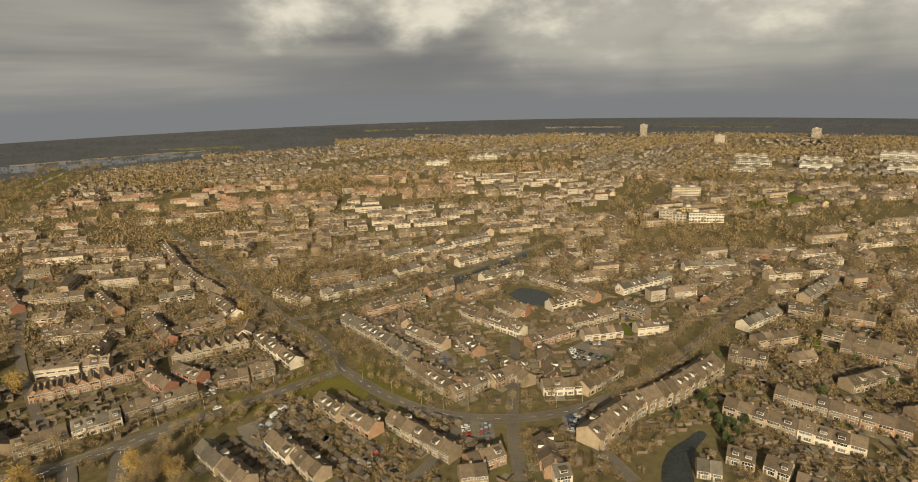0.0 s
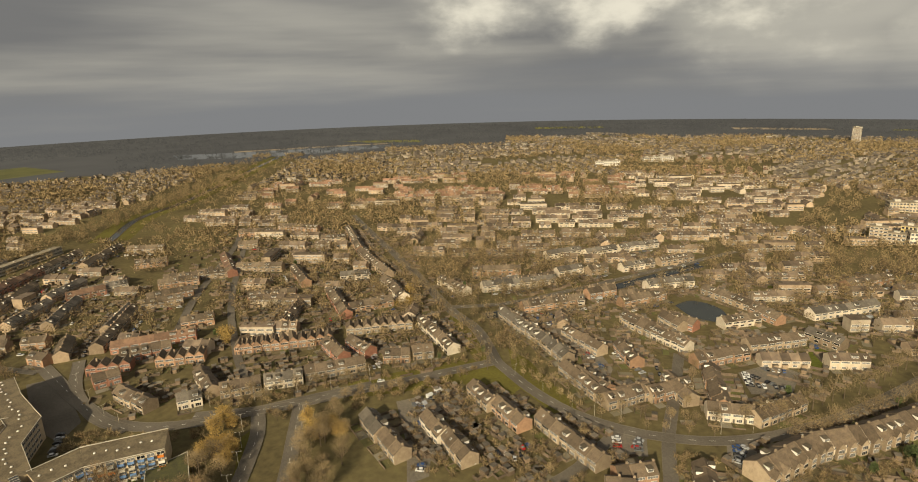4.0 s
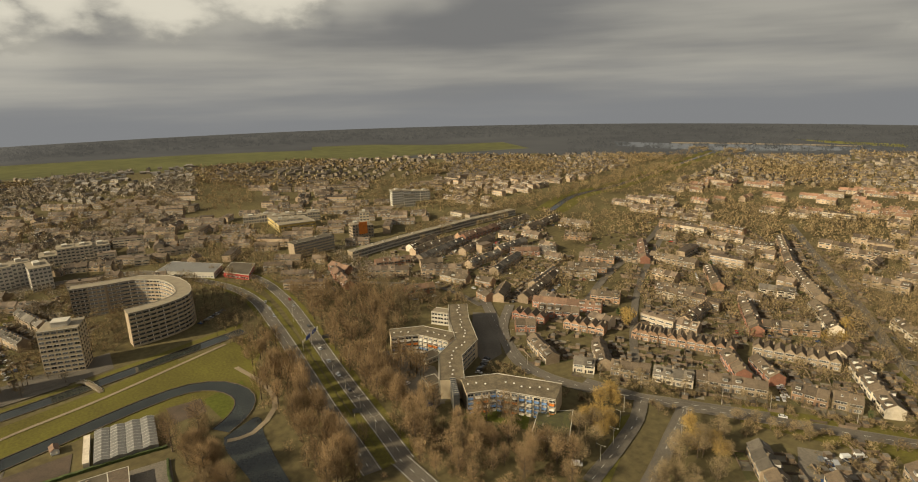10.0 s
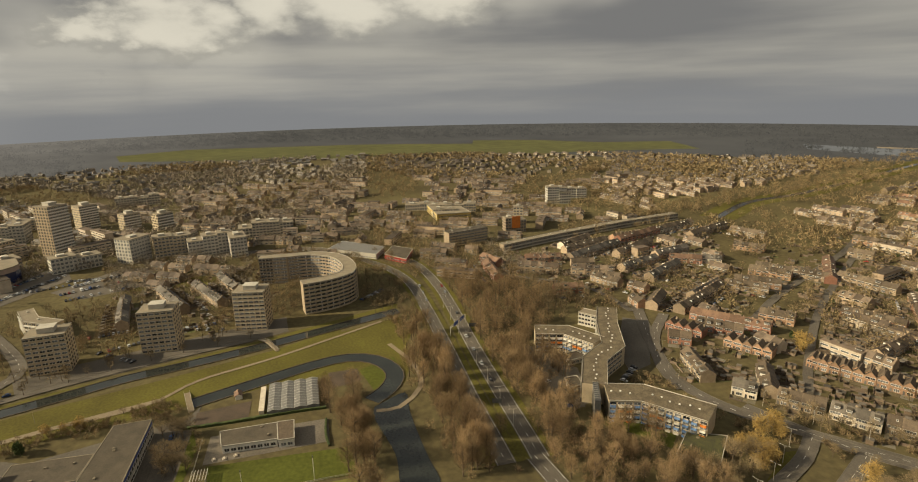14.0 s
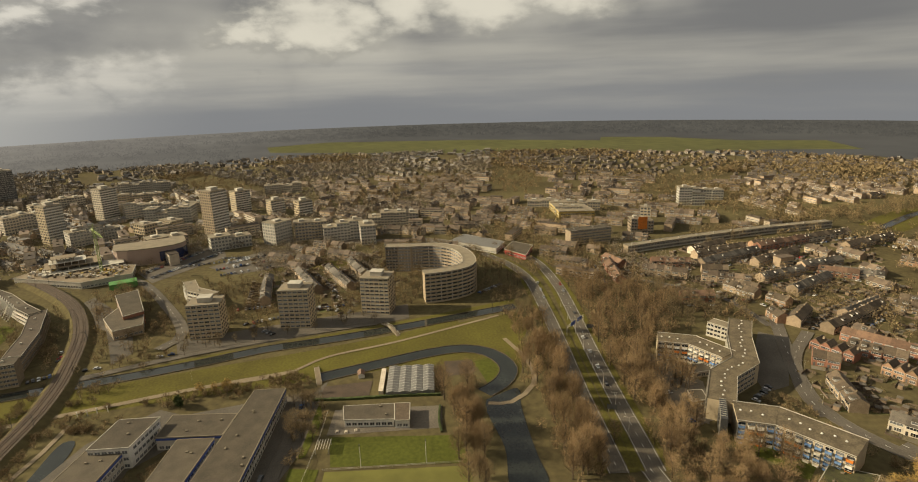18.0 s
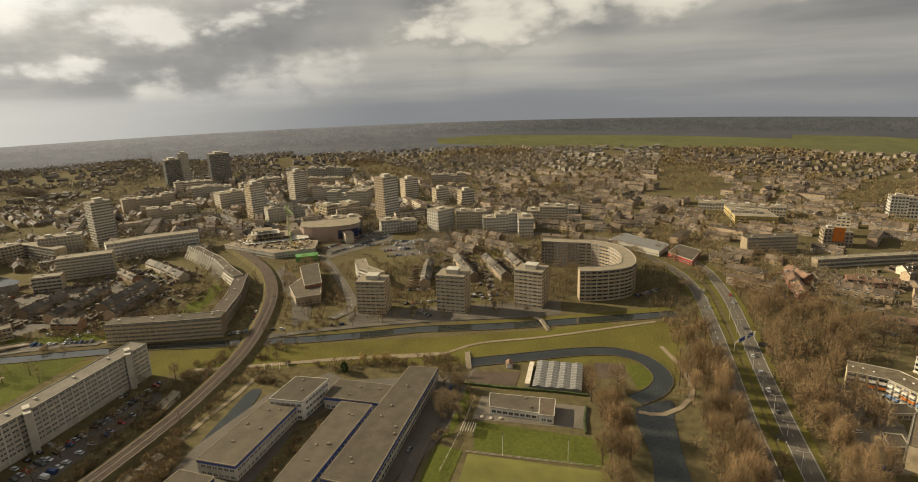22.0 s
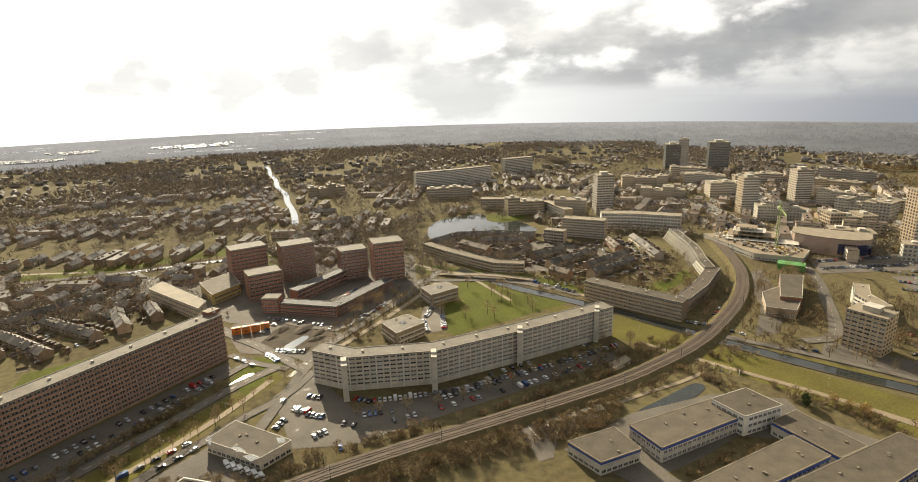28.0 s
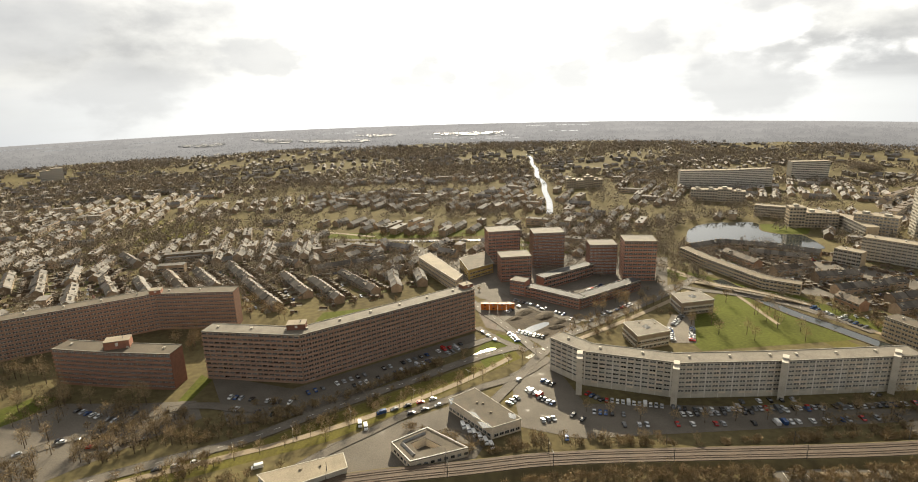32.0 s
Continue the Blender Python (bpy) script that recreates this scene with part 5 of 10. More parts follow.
def garden(m, n, w, d, seed):
    """Plots, fences, sheds and shrubs on both sides of a terrace."""
    rng = np.random.default_rng(seed)
    g1, g2, g3, bush = Geo(), Geo(), Geo(), []
    inv = m
    spare = math.hypot(m.translation.x, m.translation.y) > 480
    for side, deep in ((1, 10.5), (-1, 5.0)):
        for i in range(n):
            x0 = -n * w / 2 + i * w
            c = inv @ Vector((x0 + w / 2, side * (d + deep * 0.62), 0))
            if not clear_of(c.x, c.y, 1.2):
                continue
            y0, y1 = side * (d + 0.3), side * (d + deep)
            z = 0.12 + 0.002 * (i % 2)
            q = [(x0 + 0.1, y0, z), (x0 + w - 0.1, y0, z), (x0 + w - 0.1, y1, z), (x0 + 0.1, y1, z)]
            g1.face(*(q if side > 0 else q[::-1]))
            if side > 0 or rng.uniform() < 0.3:
                hh = 1.8 if side > 0 else 0.9
                a, b = sorted((y0, y1))
                g2.box(x0 - 0.06, x0 + 0.06, a, b, 0, hh * rng.uniform(0.8, 1.1))
                g2.box(x0, x0 + w, y1 - 0.06, y1 + 0.06, 0, hh * rng.uniform(0.8, 1.1))
            if side > 0 and rng.uniform() < 0.75:
                sx, sy = x0 + rng.uniform(0.2, w - 3.2), y1 - 3.0
                h = rng.uniform(2.1, 2.7)
                g3.box(sx, sx + 2.6, sy, sy + 2.7, 0, h, 0)
                g3.box(sx - 0.15, sx + 2.75, sy - 0.15, sy + 2.85, h, h + 0.14, 1)
            if side > 0 and rng.uniform() < 0.35:
                g3.box(x0 + 0.3, x0 + w - 0.6, d, d + 2.8, 0, 2.7, 0)
                g3.box(x0 + 0.2, x0 + w - 0.5, d, d + 2.95, 2.7, 2.85, 1)
            for k in range(rng.integers(0, 2) if spare else rng.integers(1, 4)):
                s = rng.uniform(0.7, 1.7)
                bush.append(twigs(rng, (x0 + rng.uniform(0.6, w - 0.6), y0 + (y1 - y0) * rng.uniform(0.2, 0.95), s * 0.8), (s, s, s), 16 if spare else 30, 0.8 if spare else 0.75, 0.16 if spare else 0.09))
    c = m.translation
    cell = YARDS.setdefault((int(c.x // 160), int(c.y // 160)), (Geo(), Geo(), Geo(), []))
    for src, dst in zip((g1, g2, g3), cell):
        o = len(dst.v)
        dst.v += [tuple(m @ Vector(q)) for q in src.v]
        dst.f += [tuple(o + i for i in q) for q in src.f]
        dst.k += src.k
    if bush:
        b = np.concatenate(bush)
        r = np.array(m.to_3x3())
        cell[3].append(b @ r.T + np.array(c))


def plant_gardens():
    for key, (g1, g2, g3, bush) in list(YARDS.items()):
        for name, gg, mats, label in (("garden_plots", g1, (M_plot,), "small back gardens of lawn, soil and paving"), ("garden_fences", g2, (M_fence,), "weathered wooden fences between back gardens"), ("garden_sheds", g3, (M_shed, M_shed_roof), "wooden garden sheds and extensions with flat roofs")):
            if gg.v:
                thing(name, gg.mesh(name, *mats), Matrix(), label, "gardens", kind="stuff")
        if bush:
            b = np.concatenate(bush)
            thing("garden_shrubs", tri_mesh("garden_shrubs", b, M_scrub), Matrix(), "low leafless garden shrubs and hedges", "shrubs", kind="stuff")
            thing("garden_hedges", tri_mesh("garden_hedges", b[::4] * np.array([1, 1, 0.7]), M_ever), Matrix(), "low evergreen garden hedges", "shrubs", kind="stuff")


def clutter(pts, count, seed):
    """Sheds, fence runs, paved and planted plots and shrubs strewn over a built-up stretch."""
    rng = np.random.default_rng(seed)
    p = np.array(pts, float)
    c = p.mean(0)
    area = [abs(np.cross(p[i] - c, p[(i + 1) % len(p)] - c)) for i in range(len(p))]
    cell = (Geo(), Geo(), Geo(), [])
    turn = rng.uniform(0, 90)
    for i in rng.choice(len(p), size=count, p=np.array(area) / sum(area)):
        u, v = sorted(rng.uniform(size=2))
        q = c * (1 - v) + p[i] * (v - u) + p[(i + 1) % len(p)] * u
        if not clear_of(q[0], q[1], 2.5):
            continue
        m = pose(q[0], q[1], 0, 0, 0, turn + 90 * rng.integers(2) + rng.uniform(-8, 8))
        w, d = rng.uniform(3, 6), rng.uniform(4, 9)
        g1, g2, g3 = Geo(), Geo(), Geo()
        z = 0.06 + rng.uniform(0, 0.03)
        g1.face((-w / 2, -d / 2, z), (w / 2, -d / 2, z), (w / 2, d / 2, z), (-w / 2, d / 2, z))
        h = rng.uniform(1.2, 1.9)
        g2.box(-w / 2 - 0.05, -w / 2 + 0.05, -d / 2, d / 2, 0, h)
        if rng.uniform() < 0.6:
            g2.box(-w / 2, w / 2, d / 2 - 0.05, d / 2 + 0.05, 0, h)
        if rng.uniform() < 0.45:
            s = rng.uniform(2.0, 3.2)
            g3.box(-s / 2, s / 2, -d / 2, -d / 2 + 2.6, 0, 2.3, 0)
            g3.box(-s / 2 - 0.15, s / 2 + 0.15, -d / 2 - 0.15, -d / 2 + 2.75, 2.3, 2.45, 1)
        for src, dst in zip((g1, g2, g3), cell):
            o = len(dst.v)
            dst.v += [tuple(m @ Vector(x)) for x in src.v]
            dst.f += [tuple(o + k for k in x) for x in src.f]
            dst.k += src.k
        for k in range(rng.integers(0, 3)):
            s = rng.uniform(0.6, 1.6)
            cell[3].append(twigs(rng, (q[0] + rng.uniform(-4, 4), q[1] + rng.uniform(-4, 4), s * 0.8), (s, s, s), 36, 0.8, 0.085))
    YARDS[("extra", seed)] = cell


def railway(pts):
    """A low bank with ballast, two tracks and masts."""
    line = smooth_line(pts, 10.0)
    WAYS.append((line, 9.0))
    h = 2.6
    ob = thing("railway", None, Matrix(), "double-track railway on a low grassy bank", "railway", kind="structure")
    g = Geo()
    t1, t2, b1, b2 = (offset_line(line, d) for d in (5.2, -5.2, 9.0, -9.0))
    for i in range(len(line) - 1):
        for p, q, zp, zq in ((b1, t1, 0, h), (t1, t2, h, h), (t2, b2, h, 0)):
            g.face((*q[i], zq), (*q[i + 1], zq), (*p[i + 1], zp), (*p[i], zp))
    part("embankment", g.mesh("embankment", M_ground), ob)
    g = Geo()
    ribbon_mesh(g, line, 9.4, h + 0.25, 0.25)
    part("ballast", g.mesh("ballast", M_ballast), ob)
    for c in (-2.1, 2.1):
        for s in (-0.75, 0.75):
            g = Geo()
            ribbon_mesh(g, offset_line(line, c + s), 0.16, h + 0.45, 0.18)
            part("rail", g.mesh("rail", M_rail), ob)
        g = Geo()
        mid = offset_line(line, c)
        for i in range(len(mid) - 1):
            for j in range(6):
                p = mid[i] + (mid[i + 1] - mid[i]) * j / 6
                d = (mid[i + 1] - mid[i]) / np.linalg.norm(mid[i + 1] - mid[i])
                n = np.array([-d[1], d[0]])
                q = [p + n * 1.25 + d * 0.14, p - n * 1.25 + d * 0.14, p - n * 1.25 - d * 0.14, p + n * 1.25 - d * 0.14]
                g.prism([tuple(v) for v in q], h + 0.2, h + 0.29)
        tagged(part("sleepers", g.mesh("sleepers", M_bark), ob), kind="stuff")
    gm = Geo()
    cone(gm, (0, 0, 0), (0, 0, 7.5), 0.16, 0.1, 6)
    mast = gm.mesh("mast_pole", M_dark)
    ga = Geo()
    cone(ga, (0, 0, 6.8), (3.4, 0, 6.2), 0.06, 0.06, 4)
    cone(ga, (0, 0, 5.6), (3.4, 0, 6.1), 0.06, 0.06, 4)
    arm = ga.mesh("arm", M_dark)
    for s in (-1, 1):
        side = offset_line(line, s * 5.0)
        for i in range(2, len(side) - 2, 5):
            d = line[i] - side[i]
            o = thing("catenary_mast", mast, pose(side[i][0], side[i][1], h, 0, 0, math.degrees(math.atan2(d[1], d[0]))), "grey steel catenary mast beside the track", "mast", "catenary masts")
            part("arm", arm, o)


# ---- waters, roads and railway ----
canal([(-240.2, -443.7), (-255.5, -376.2), (-268.7, -343.3), (-279.4, -316.2), (-291, -289.2), (-299.6, -254.4), (-307.7, -228.2), (-316.5, -197.8), (-323.9, -175.3), (-335.5, -145.6), (-348.3, -115.5), (-356.5, -83.5), (-368.1, -43.7), (-404, 59.8)], 10)
canal([(-305.8, -71.9), (-317.7, -42.3), (-331.9, -5.9), (-335.6, 15.9), (-328.4, 31.8), (-313.8, 40.3), (-300.9, 40.5), (-288.7, 34.1), (-279.7, 24.2)], 10.5)
patch('water_pond', [(-272.5, 24.6), (-282.6, 43.1), (-263.9, 42.3), (-238.7, 42.6), (-221.4, 43.5), (-202.5, 44.2), (-201.9, 28.5), (-229.3, 29.1), (-260.7, 23.6)], 0.1, M_water, 'dark broad ditch between bare trees', 'water', True)
canal([(-96, 375.3), (-40.5, 420.2), (7.4, 472.7), (66.7, 532.7)], 11)
patch('water_pond', [(38.5, 427.1), (50.4, 439.7), (66.4, 432.9), (73, 415.4), (66.2, 401.3), (49, 407.4)], 0.1, M_water, 'round dark pond among houses', 'pond', True)
patch('water_pond', [(86.8, 212.2), (94.2, 223), (105.6, 231.4), (113.5, 237.1), (115.7, 233.7), (105.5, 222.5), (99.5, 211.7), (95.3, 199.5), (83.2, 200)], 0.1, M_water, 'reedy garden pond behind houses', 'pond', True)
patch('water_pond', [(-192, -179.8), (-205, -184.5), (-225.9, -186.4), (-248.8, -188.5), (-253.7, -186.5), (-253.7, -182.7), (-245.4, -179.3), (-220.7, -176.2), (-205.1, -176.1), (-195.3, -176.6)], 0.1, M_water, 'long narrow moat beside the school', 'water', True)
patch('water_lake', [(-268.5, -568), (-294, -614), (-326, -637), (-358, -637.5), (-382, -630), (-368, -598), (-377, -579), (-397.5, -571), (-395, -540), (-384, -519), (-345, -550), (-306, -559), (-272, -553)], 0.1, M_water, 'wide pale lake with a grassy spit', 'lake', True)
canal([(-153.8, -718.9), (-170, -800), (-181, -887.4), (-194, -960), (-198, -1041.4), (-213, -1130), (-220, -1221.8), (-233, -1300), (-238.9, -1383)], 8.5)
road([(-550.1, 47.9), (-510.1, 69.2), (-463.3, 80.7), (-397.5, 81.6), (-333.9, 79.9), (-268.3, 77.2), (-232.9, 76.9), (-206.9, 76.3)], 9, "motorway", 3.5)
road([(-556.5, 81.2), (-512.3, 97), (-447.7, 102.4), (-385.7, 100.5), (-321.4, 96.9), (-265.2, 94.6), (-230.6, 93.7), (-206.9, 92.7)], 9, "motorway", 3.5)
road([(-576.4, 31.9), (-608.3, -1.4), (-614.1, -49.9), (-615.2, -101.2)], 14)
road([(-209, 90.7), (-182.3, 93.9)], 9)
road([(-214.9, 211.2), (-187.1, 223.4), (-167.1, 235.5), (-146.7, 251.7), (-118.6, 273.2), (-97.5, 289.3), (-72.7, 308.5)], 8)
road([(-366.8, 242), (-330.9, 225.6), (-280.1, 204.1), (-244.6, 195.3), (-210.1, 205.9), (-173, 234.3), (-135.8, 264.4)], 8)
road([(-72.7, 308.5), (-97, 352.2), (-128.6, 385.9), (-186.2, 462.8), (-289, 590.3), (-354.9, 673.4)], 8)
road([(-72.7, 308.5), (-46.1, 280.3), (-22.2, 262.7), (2.3, 253.9), (23.1, 251.8), (47.5, 254.9), (74.4, 266.3), (107.1, 289.4), (141.3, 320.4), (182.7, 362.6), (232.6, 416)], 7)
road([(-128.6, 385.9), (-84.4, 405.2), (-32.8, 450.5), (36.7, 518.2), (104.8, 585.2)], 6)
road([(-182.8, 222.4), (-171.7, 206.5), (-161, 182.6), (-149.6, 152.6)], 7)
road([(-164.3, 233.5), (-153.5, 211.1), (-142.3, 188.5), (-131.1, 164.1)], 7)
road([(35.6, 343.8), (29.4, 290.3), (24.4, 249.7), (23.7, 204.6)], 6, None)
road([(59.7, 255.9), (58.3, 235.9), (66.9, 215.9), (72, 202.6)], 6, None)
road([(2.3, 253.9), (-14.5, 219.4), (-24.1, 206.5)], 6, None)
road([(-335.5, 246.9), (-302.4, 216.5), (-264.4, 196.8), (-239.3, 192.9)], 7)
road([(-347.3, 227.8), (-399.4, 223.2), (-430.5, 198.6), (-460.8, 161.9)], 5, None)
road([(-308.2, 303.5), (-346.1, 366.2), (-413.3, 502.1), (-462.7, 582.5)], 6, None)
road([(-213.5, 252.8), (-246, 286.6), (-311.5, 366.7), (-403.9, 506.9)], 5, None)
road([(182.9, -211.2), (136.6, -231.2), (96.4, -247.7), (60.4, -271.5), (17.3, -297.1), (-26.2, -323.7), (-54.2, -335.7)], 7)
road([(-65.2, -322.7), (-80, -343), (-115.4, -367.5), (-163.9, -401.5), (-199, -428.3), (-225, -452)], 7)
road([(72, -218.2), (54.1, -234.5), (33.4, -250.2), (16.3, -263.8), (-5.8, -275.6), (-26.3, -287.4), (-48.1, -297.3), (-69.7, -317.4)], 5.5, None)
path([(150.1, -217.4), (114.9, -230.1), (78.2, -243.1), (46.1, -258), (16.6, -274.2), (-16.9, -296.4), (-45.1, -320.1)], 4)
road([(213.7, -236.8), (189.8, -253.9), (169.1, -268.6), (135.4, -282.2), (105, -275.8), (74.3, -278.6), (31.3, -303.4), (-19.9, -339.4), (-40.9, -352.5)], 6, None)
road([(-28.2, -368.6), (-40.3, -347.9), (-56.9, -328.6)], 5, None)
path([(-74, -330), (-119, -358), (-168, -392), (-206, -421)], 4)
road([(-55.8, -436.3), (-77.3, -395.5), (-101.6, -368.4)], 5, None)
road([(-120.3, -421.5), (-160.3, -455.1), (-144.1, -470), (-112.7, -429.2)], 5, None)
path([(293.9, -685), (234.7, -699.2), (126.9, -664.4), (68.3, -636)], 5)
path([(369.7, -631), (354.7, -680.4), (353.5, -740.6), (355.2, -840.9)], 5)
road([(-65.2, -322.7), (-47.3, -371.5), (-29.7, -413.3), (7.2, -545.5), (26.7, -604.1)], 7)
road([(121.2, -631.1), (26.9, -611.6), (-38.5, -606.7), (-98.7, -573.5)], 8)
road([(-65.2, -322.7), (-43.9, -292.3), (-23.9, -263.3), (-10.3, -243.6)], 6, None)
road([(-149.2, -397.5), (-176, -411.7), (-197.1, -433.3), (-214.6, -421.8), (-257.8, -393.4), (-290, -337.7)], 7)
road([(-228.7, -425.3), (-253.4, -407.9), (-276.1, -372.1), (-289.9, -330.4)], 7)
road([(-355.4, -188), (-381.6, -182.8), (-438.8, -219.3), (-502.9, -271.3), (-526.3, -319.7)], 8)
road([(-383.4, -45.1), (-366.6, -105.9), (-344.4, -166), (-319, -218.9)], 6, None)
path([(-277.6, -205.1), (-297.8, -149.6), (-311.4, -96.6), (-333.1, -71.4), (-351.4, -26.6), (-387.5, 44.7)], 2.4)
path([(-161.2, -199.3), (-195.3, -195.5), (-220.5, -194.9), (-246, -193.1), (-268.1, -194.1)], 2.6)
road([(-285.9, -77.7), (-269.1, -76.2), (-241.5, -75.9), (-217.2, -76.4), (-190.8, -76.3)], 6, None)
path([(-265.3, -241.9), (-281.3, -195.2), (-299.1, -145.4), (-315.7, -87.7)], 4)
path([(-347.8, 44.2), (-314.5, 54.4), (-286.7, 53.2), (-268.7, 37.8), (-268.8, 25.4)], 3)
path([(-207.5, -496), (-227.3, -443.3), (-250.5, -411.9), (-278, -355.3), (-302.4, -310.3)], 4)
path([(-214.5, -460.6), (-235.9, -420.5), (-236.4, -349.8)], 3)
railway([(118.4, -192.6), (49.7, -208.3), (-11.2, -213.6), (-64.3, -216.2), (-198.4, -209.7), (-250.1, -212.3), (-289.6, -218.6), (-331.7, -232), (-389.4, -257.6), (-445.6, -297.5), (-494.8, -351.8), (-526.1, -396.5)])
# ---- grass and courts ----
patch('grass', [(-266.2, -267.7), (-304.6, -214.7), (-342.1, -88.8), (-392.6, 58.2), (-366.1, 64.7), (-330.4, 49.5), (-302.3, -80), (-289.6, -146.1), (-271.7, -221.5), (-254.9, -258.1)], 0.02, M_grass, 'rough green canal bank', 'grass')
patch('grass', [(-288.3, -286.4), (-305, -237.1), (-341.9, -156.4), (-381.4, -37), (-419.8, 62.1), (-410, 60.7), (-373, -36.3), (-334.9, -153.6), (-294.2, -229.9), (-272.2, -272.8)], 0.02, M_grass, 'green canal bank', 'grass')
patch('grass', [(-230, -427.4), (-268.6, -308.7), (-300.3, -214.1), (-328.2, -99.1), (-384.2, 14.1), (-357, 17.4), (-314.4, -95), (-282.6, -202.6), (-267, -248), (-223.6, -417.2)], 0.02, M_grass, 'green canal bank', 'grass')
patch('grass', [(-383.6, 47), (-340.7, -39.6), (-312.3, -79.2), (-316.4, 13.5), (-293.4, 44.9), (-329.3, 57.6)], 0.02, M_grass, 'rough grass round the looped water', 'grass')
patch('grass', [(-245.5, -55.6), (-241.6, 8.6), (-220.3, 11.7), (-222.5, -51.5)], 0.02, M_lawn, 'mown green sports field', 'field')
patch('grass', [(-219.2, -53.6), (-218.2, 11.6), (-197.7, 12.9), (-197.6, -53.1)], 0.02, M_meadow, 'pale green sports pitch', 'field')
patch('pavement', [(-269.8, -56.8), (-269.1, 0.3), (-248.6, 0.1), (-247, -57.4)], 0.02, M_paver, 'paved yard round the clubhouse', 'yard')
patch('grass', [(93.1, -374.2), (87.3, -410.1), (37, -416.6), (13.6, -377.7), (58.1, -352.8)], 0.02, M_lawn, 'green park lawn', 'grass')
patch('grass', [(-163.3, -353.2), (-228, -414.7), (-258.4, -385.6), (-274, -322.1), (-166.6, -316.8)], 0.02, M_lawn, 'green park lawn', 'grass')
patch('grass', [(-255, -411.3), (-302.4, -310.3), (-312.8, -322.2), (-276.2, -422.4)], 0.02, M_lawn, 'green canal bank', 'grass')
patch('grass', [(-204.2, -487.4), (-234.3, -458), (-257.8, -424.8), (-245, -419.4), (-194.6, -463.3)], 0.02, M_lawn, 'green verge', 'grass')
patch('grass', [(175.2, -214), (94.9, -242.8), (17.1, -291.7), (-49.4, -329.4), (-51.6, -319.4), (16.4, -268.3), (55.5, -242.5), (111.6, -221.7), (139.3, -211)], 0.02, M_grass, 'green verges and median of the road', 'grass')
patch('pavement', [(236.6, -264.1), (209.9, -291.8), (166.3, -287.6), (136, -287.7), (125.8, -269.4), (150.5, -248.8), (180.3, -221.9), (201.1, -216.3)], 0.02, M_asphalt, 'dark asphalt street and bays before the brick flats', 'car park')
patch('grass', [(230.1, -271.2), (221.2, -280.1), (217.3, -298.8), (229.4, -302.5), (242.8, -289.1)], 0.02, M_lawn, 'green strip beside the flats', 'grass')
patch('grass', [(146.3, -285.6), (144.5, -318.5), (135.6, -310.5), (140.5, -279.2)], 0.02, M_lawn, 'green strip beside the flats', 'grass')
patch('pavement', [(55.1, -240.1), (33.4, -250.2), (-8.8, -270.5), (-35.8, -259.4), (-11.4, -216.8), (19.6, -207.9), (60.7, -213.7)], 0.02, M_asphalt, 'worn asphalt yard round low buildings', 'yard')
patch('grass', [(-73.2, -622), (-172.2, -611.8), (-153.7, -522.6), (-82.4, -478.2)], 0.02, M_lawn, 'green court between red towers', 'grass')
patch('grass', [(125.9, -658.7), (-69.6, -650.3), (-66.6, -623), (120.4, -625.8)], 0.02, M_lawn, 'green verge of a tree-lined road', 'grass')
patch('grass', [(386.6, -762.9), (332, -782.1), (271.5, -681.5), (341.4, -639)], 0.02, M_grass, 'green slope by the far junction', 'grass')
patch('grass', [(-383.5, -627), (-403, -622), (-424, -594), (-407, -574), (-379, -580.5), (-370, -598)], 0.02, M_lawn, 'grassy spit of land in the lake', 'grass')
patch('pavement', [(-247, -512), (-262, -524), (-292, -534), (-330, -516), (-362, -484), (-412, -436), (-412, -392), (-330, -372), (-292, -402), (-268, -424), (-254, -470)], 0.02, M_asphalt, 'grey paved courts of the lakeside estate', 'pavement')
patch('pavement', [(-142.3, -202.8), (-157.8, -203.2), (-194.5, -198.9), (-195.6, -192.7), (-152.1, -186.4), (-142.5, -176.4), (-135.1, -177.7)], 0.03, M_asphalt, 'worn yard with white parking lines', 'yard')
g = Geo()
for i in range(9):
    a, b = Vector((-147 - 4.6 * i, -202.6 + 0.3 * i)), Vector((-145.5 - 5.2 * i, -190.5 + 0.1 * i))
    across = Vector((b.y - a.y, a.x - b.x)).normalized() * 0.11
    g.face(*[(p.x, p.y, 0.16) for p in (a - across, a + across, b + across, b - across)])
thing("parking_lines", g.mesh("parking_lines", M_white), Matrix(), "worn white parking lines on the yard", "lines", kind="stuff")
patch('water_puddle', [(-20.1, -325.9), (-31, -333.9), (-37.1, -334.1), (-34.9, -327.6), (-24.3, -322.3)], 0.1, M_water, 'bright puddle on wet ground', 'puddle')
patch('water_puddle', [(-56.2, -352.7), (-62.9, -363.6), (-77.1, -372.3), (-79.5, -367.8), (-66.5, -356.3), (-60.4, -349.4)], 0.1, M_water, 'bright puddle on the building plot', 'puddle')
patch('grass', [(-23.2, -332.2), (-41.4, -357.2), (-59.1, -341.3), (-28.4, -308)], 0.02, M_lawn, 'green verge with a puddle', 'grass')
patch('pavement', [(-29.7, -413.3), (-44.7, -424.2), (-103.6, -360), (-73.5, -335.3), (-34.4, -367.9)], 0.02, M_ballast, 'wet building plot of dark bare earth', 'yard')
patch('pavement', [(64.8, -597.8), (-225.6, -512.4), (-187, -419.9), (-106.3, -369.9), (-35.4, -425.4), (25, -548)], 0.02, M_asphalt, 'asphalt streets round the red towers', 'yard')
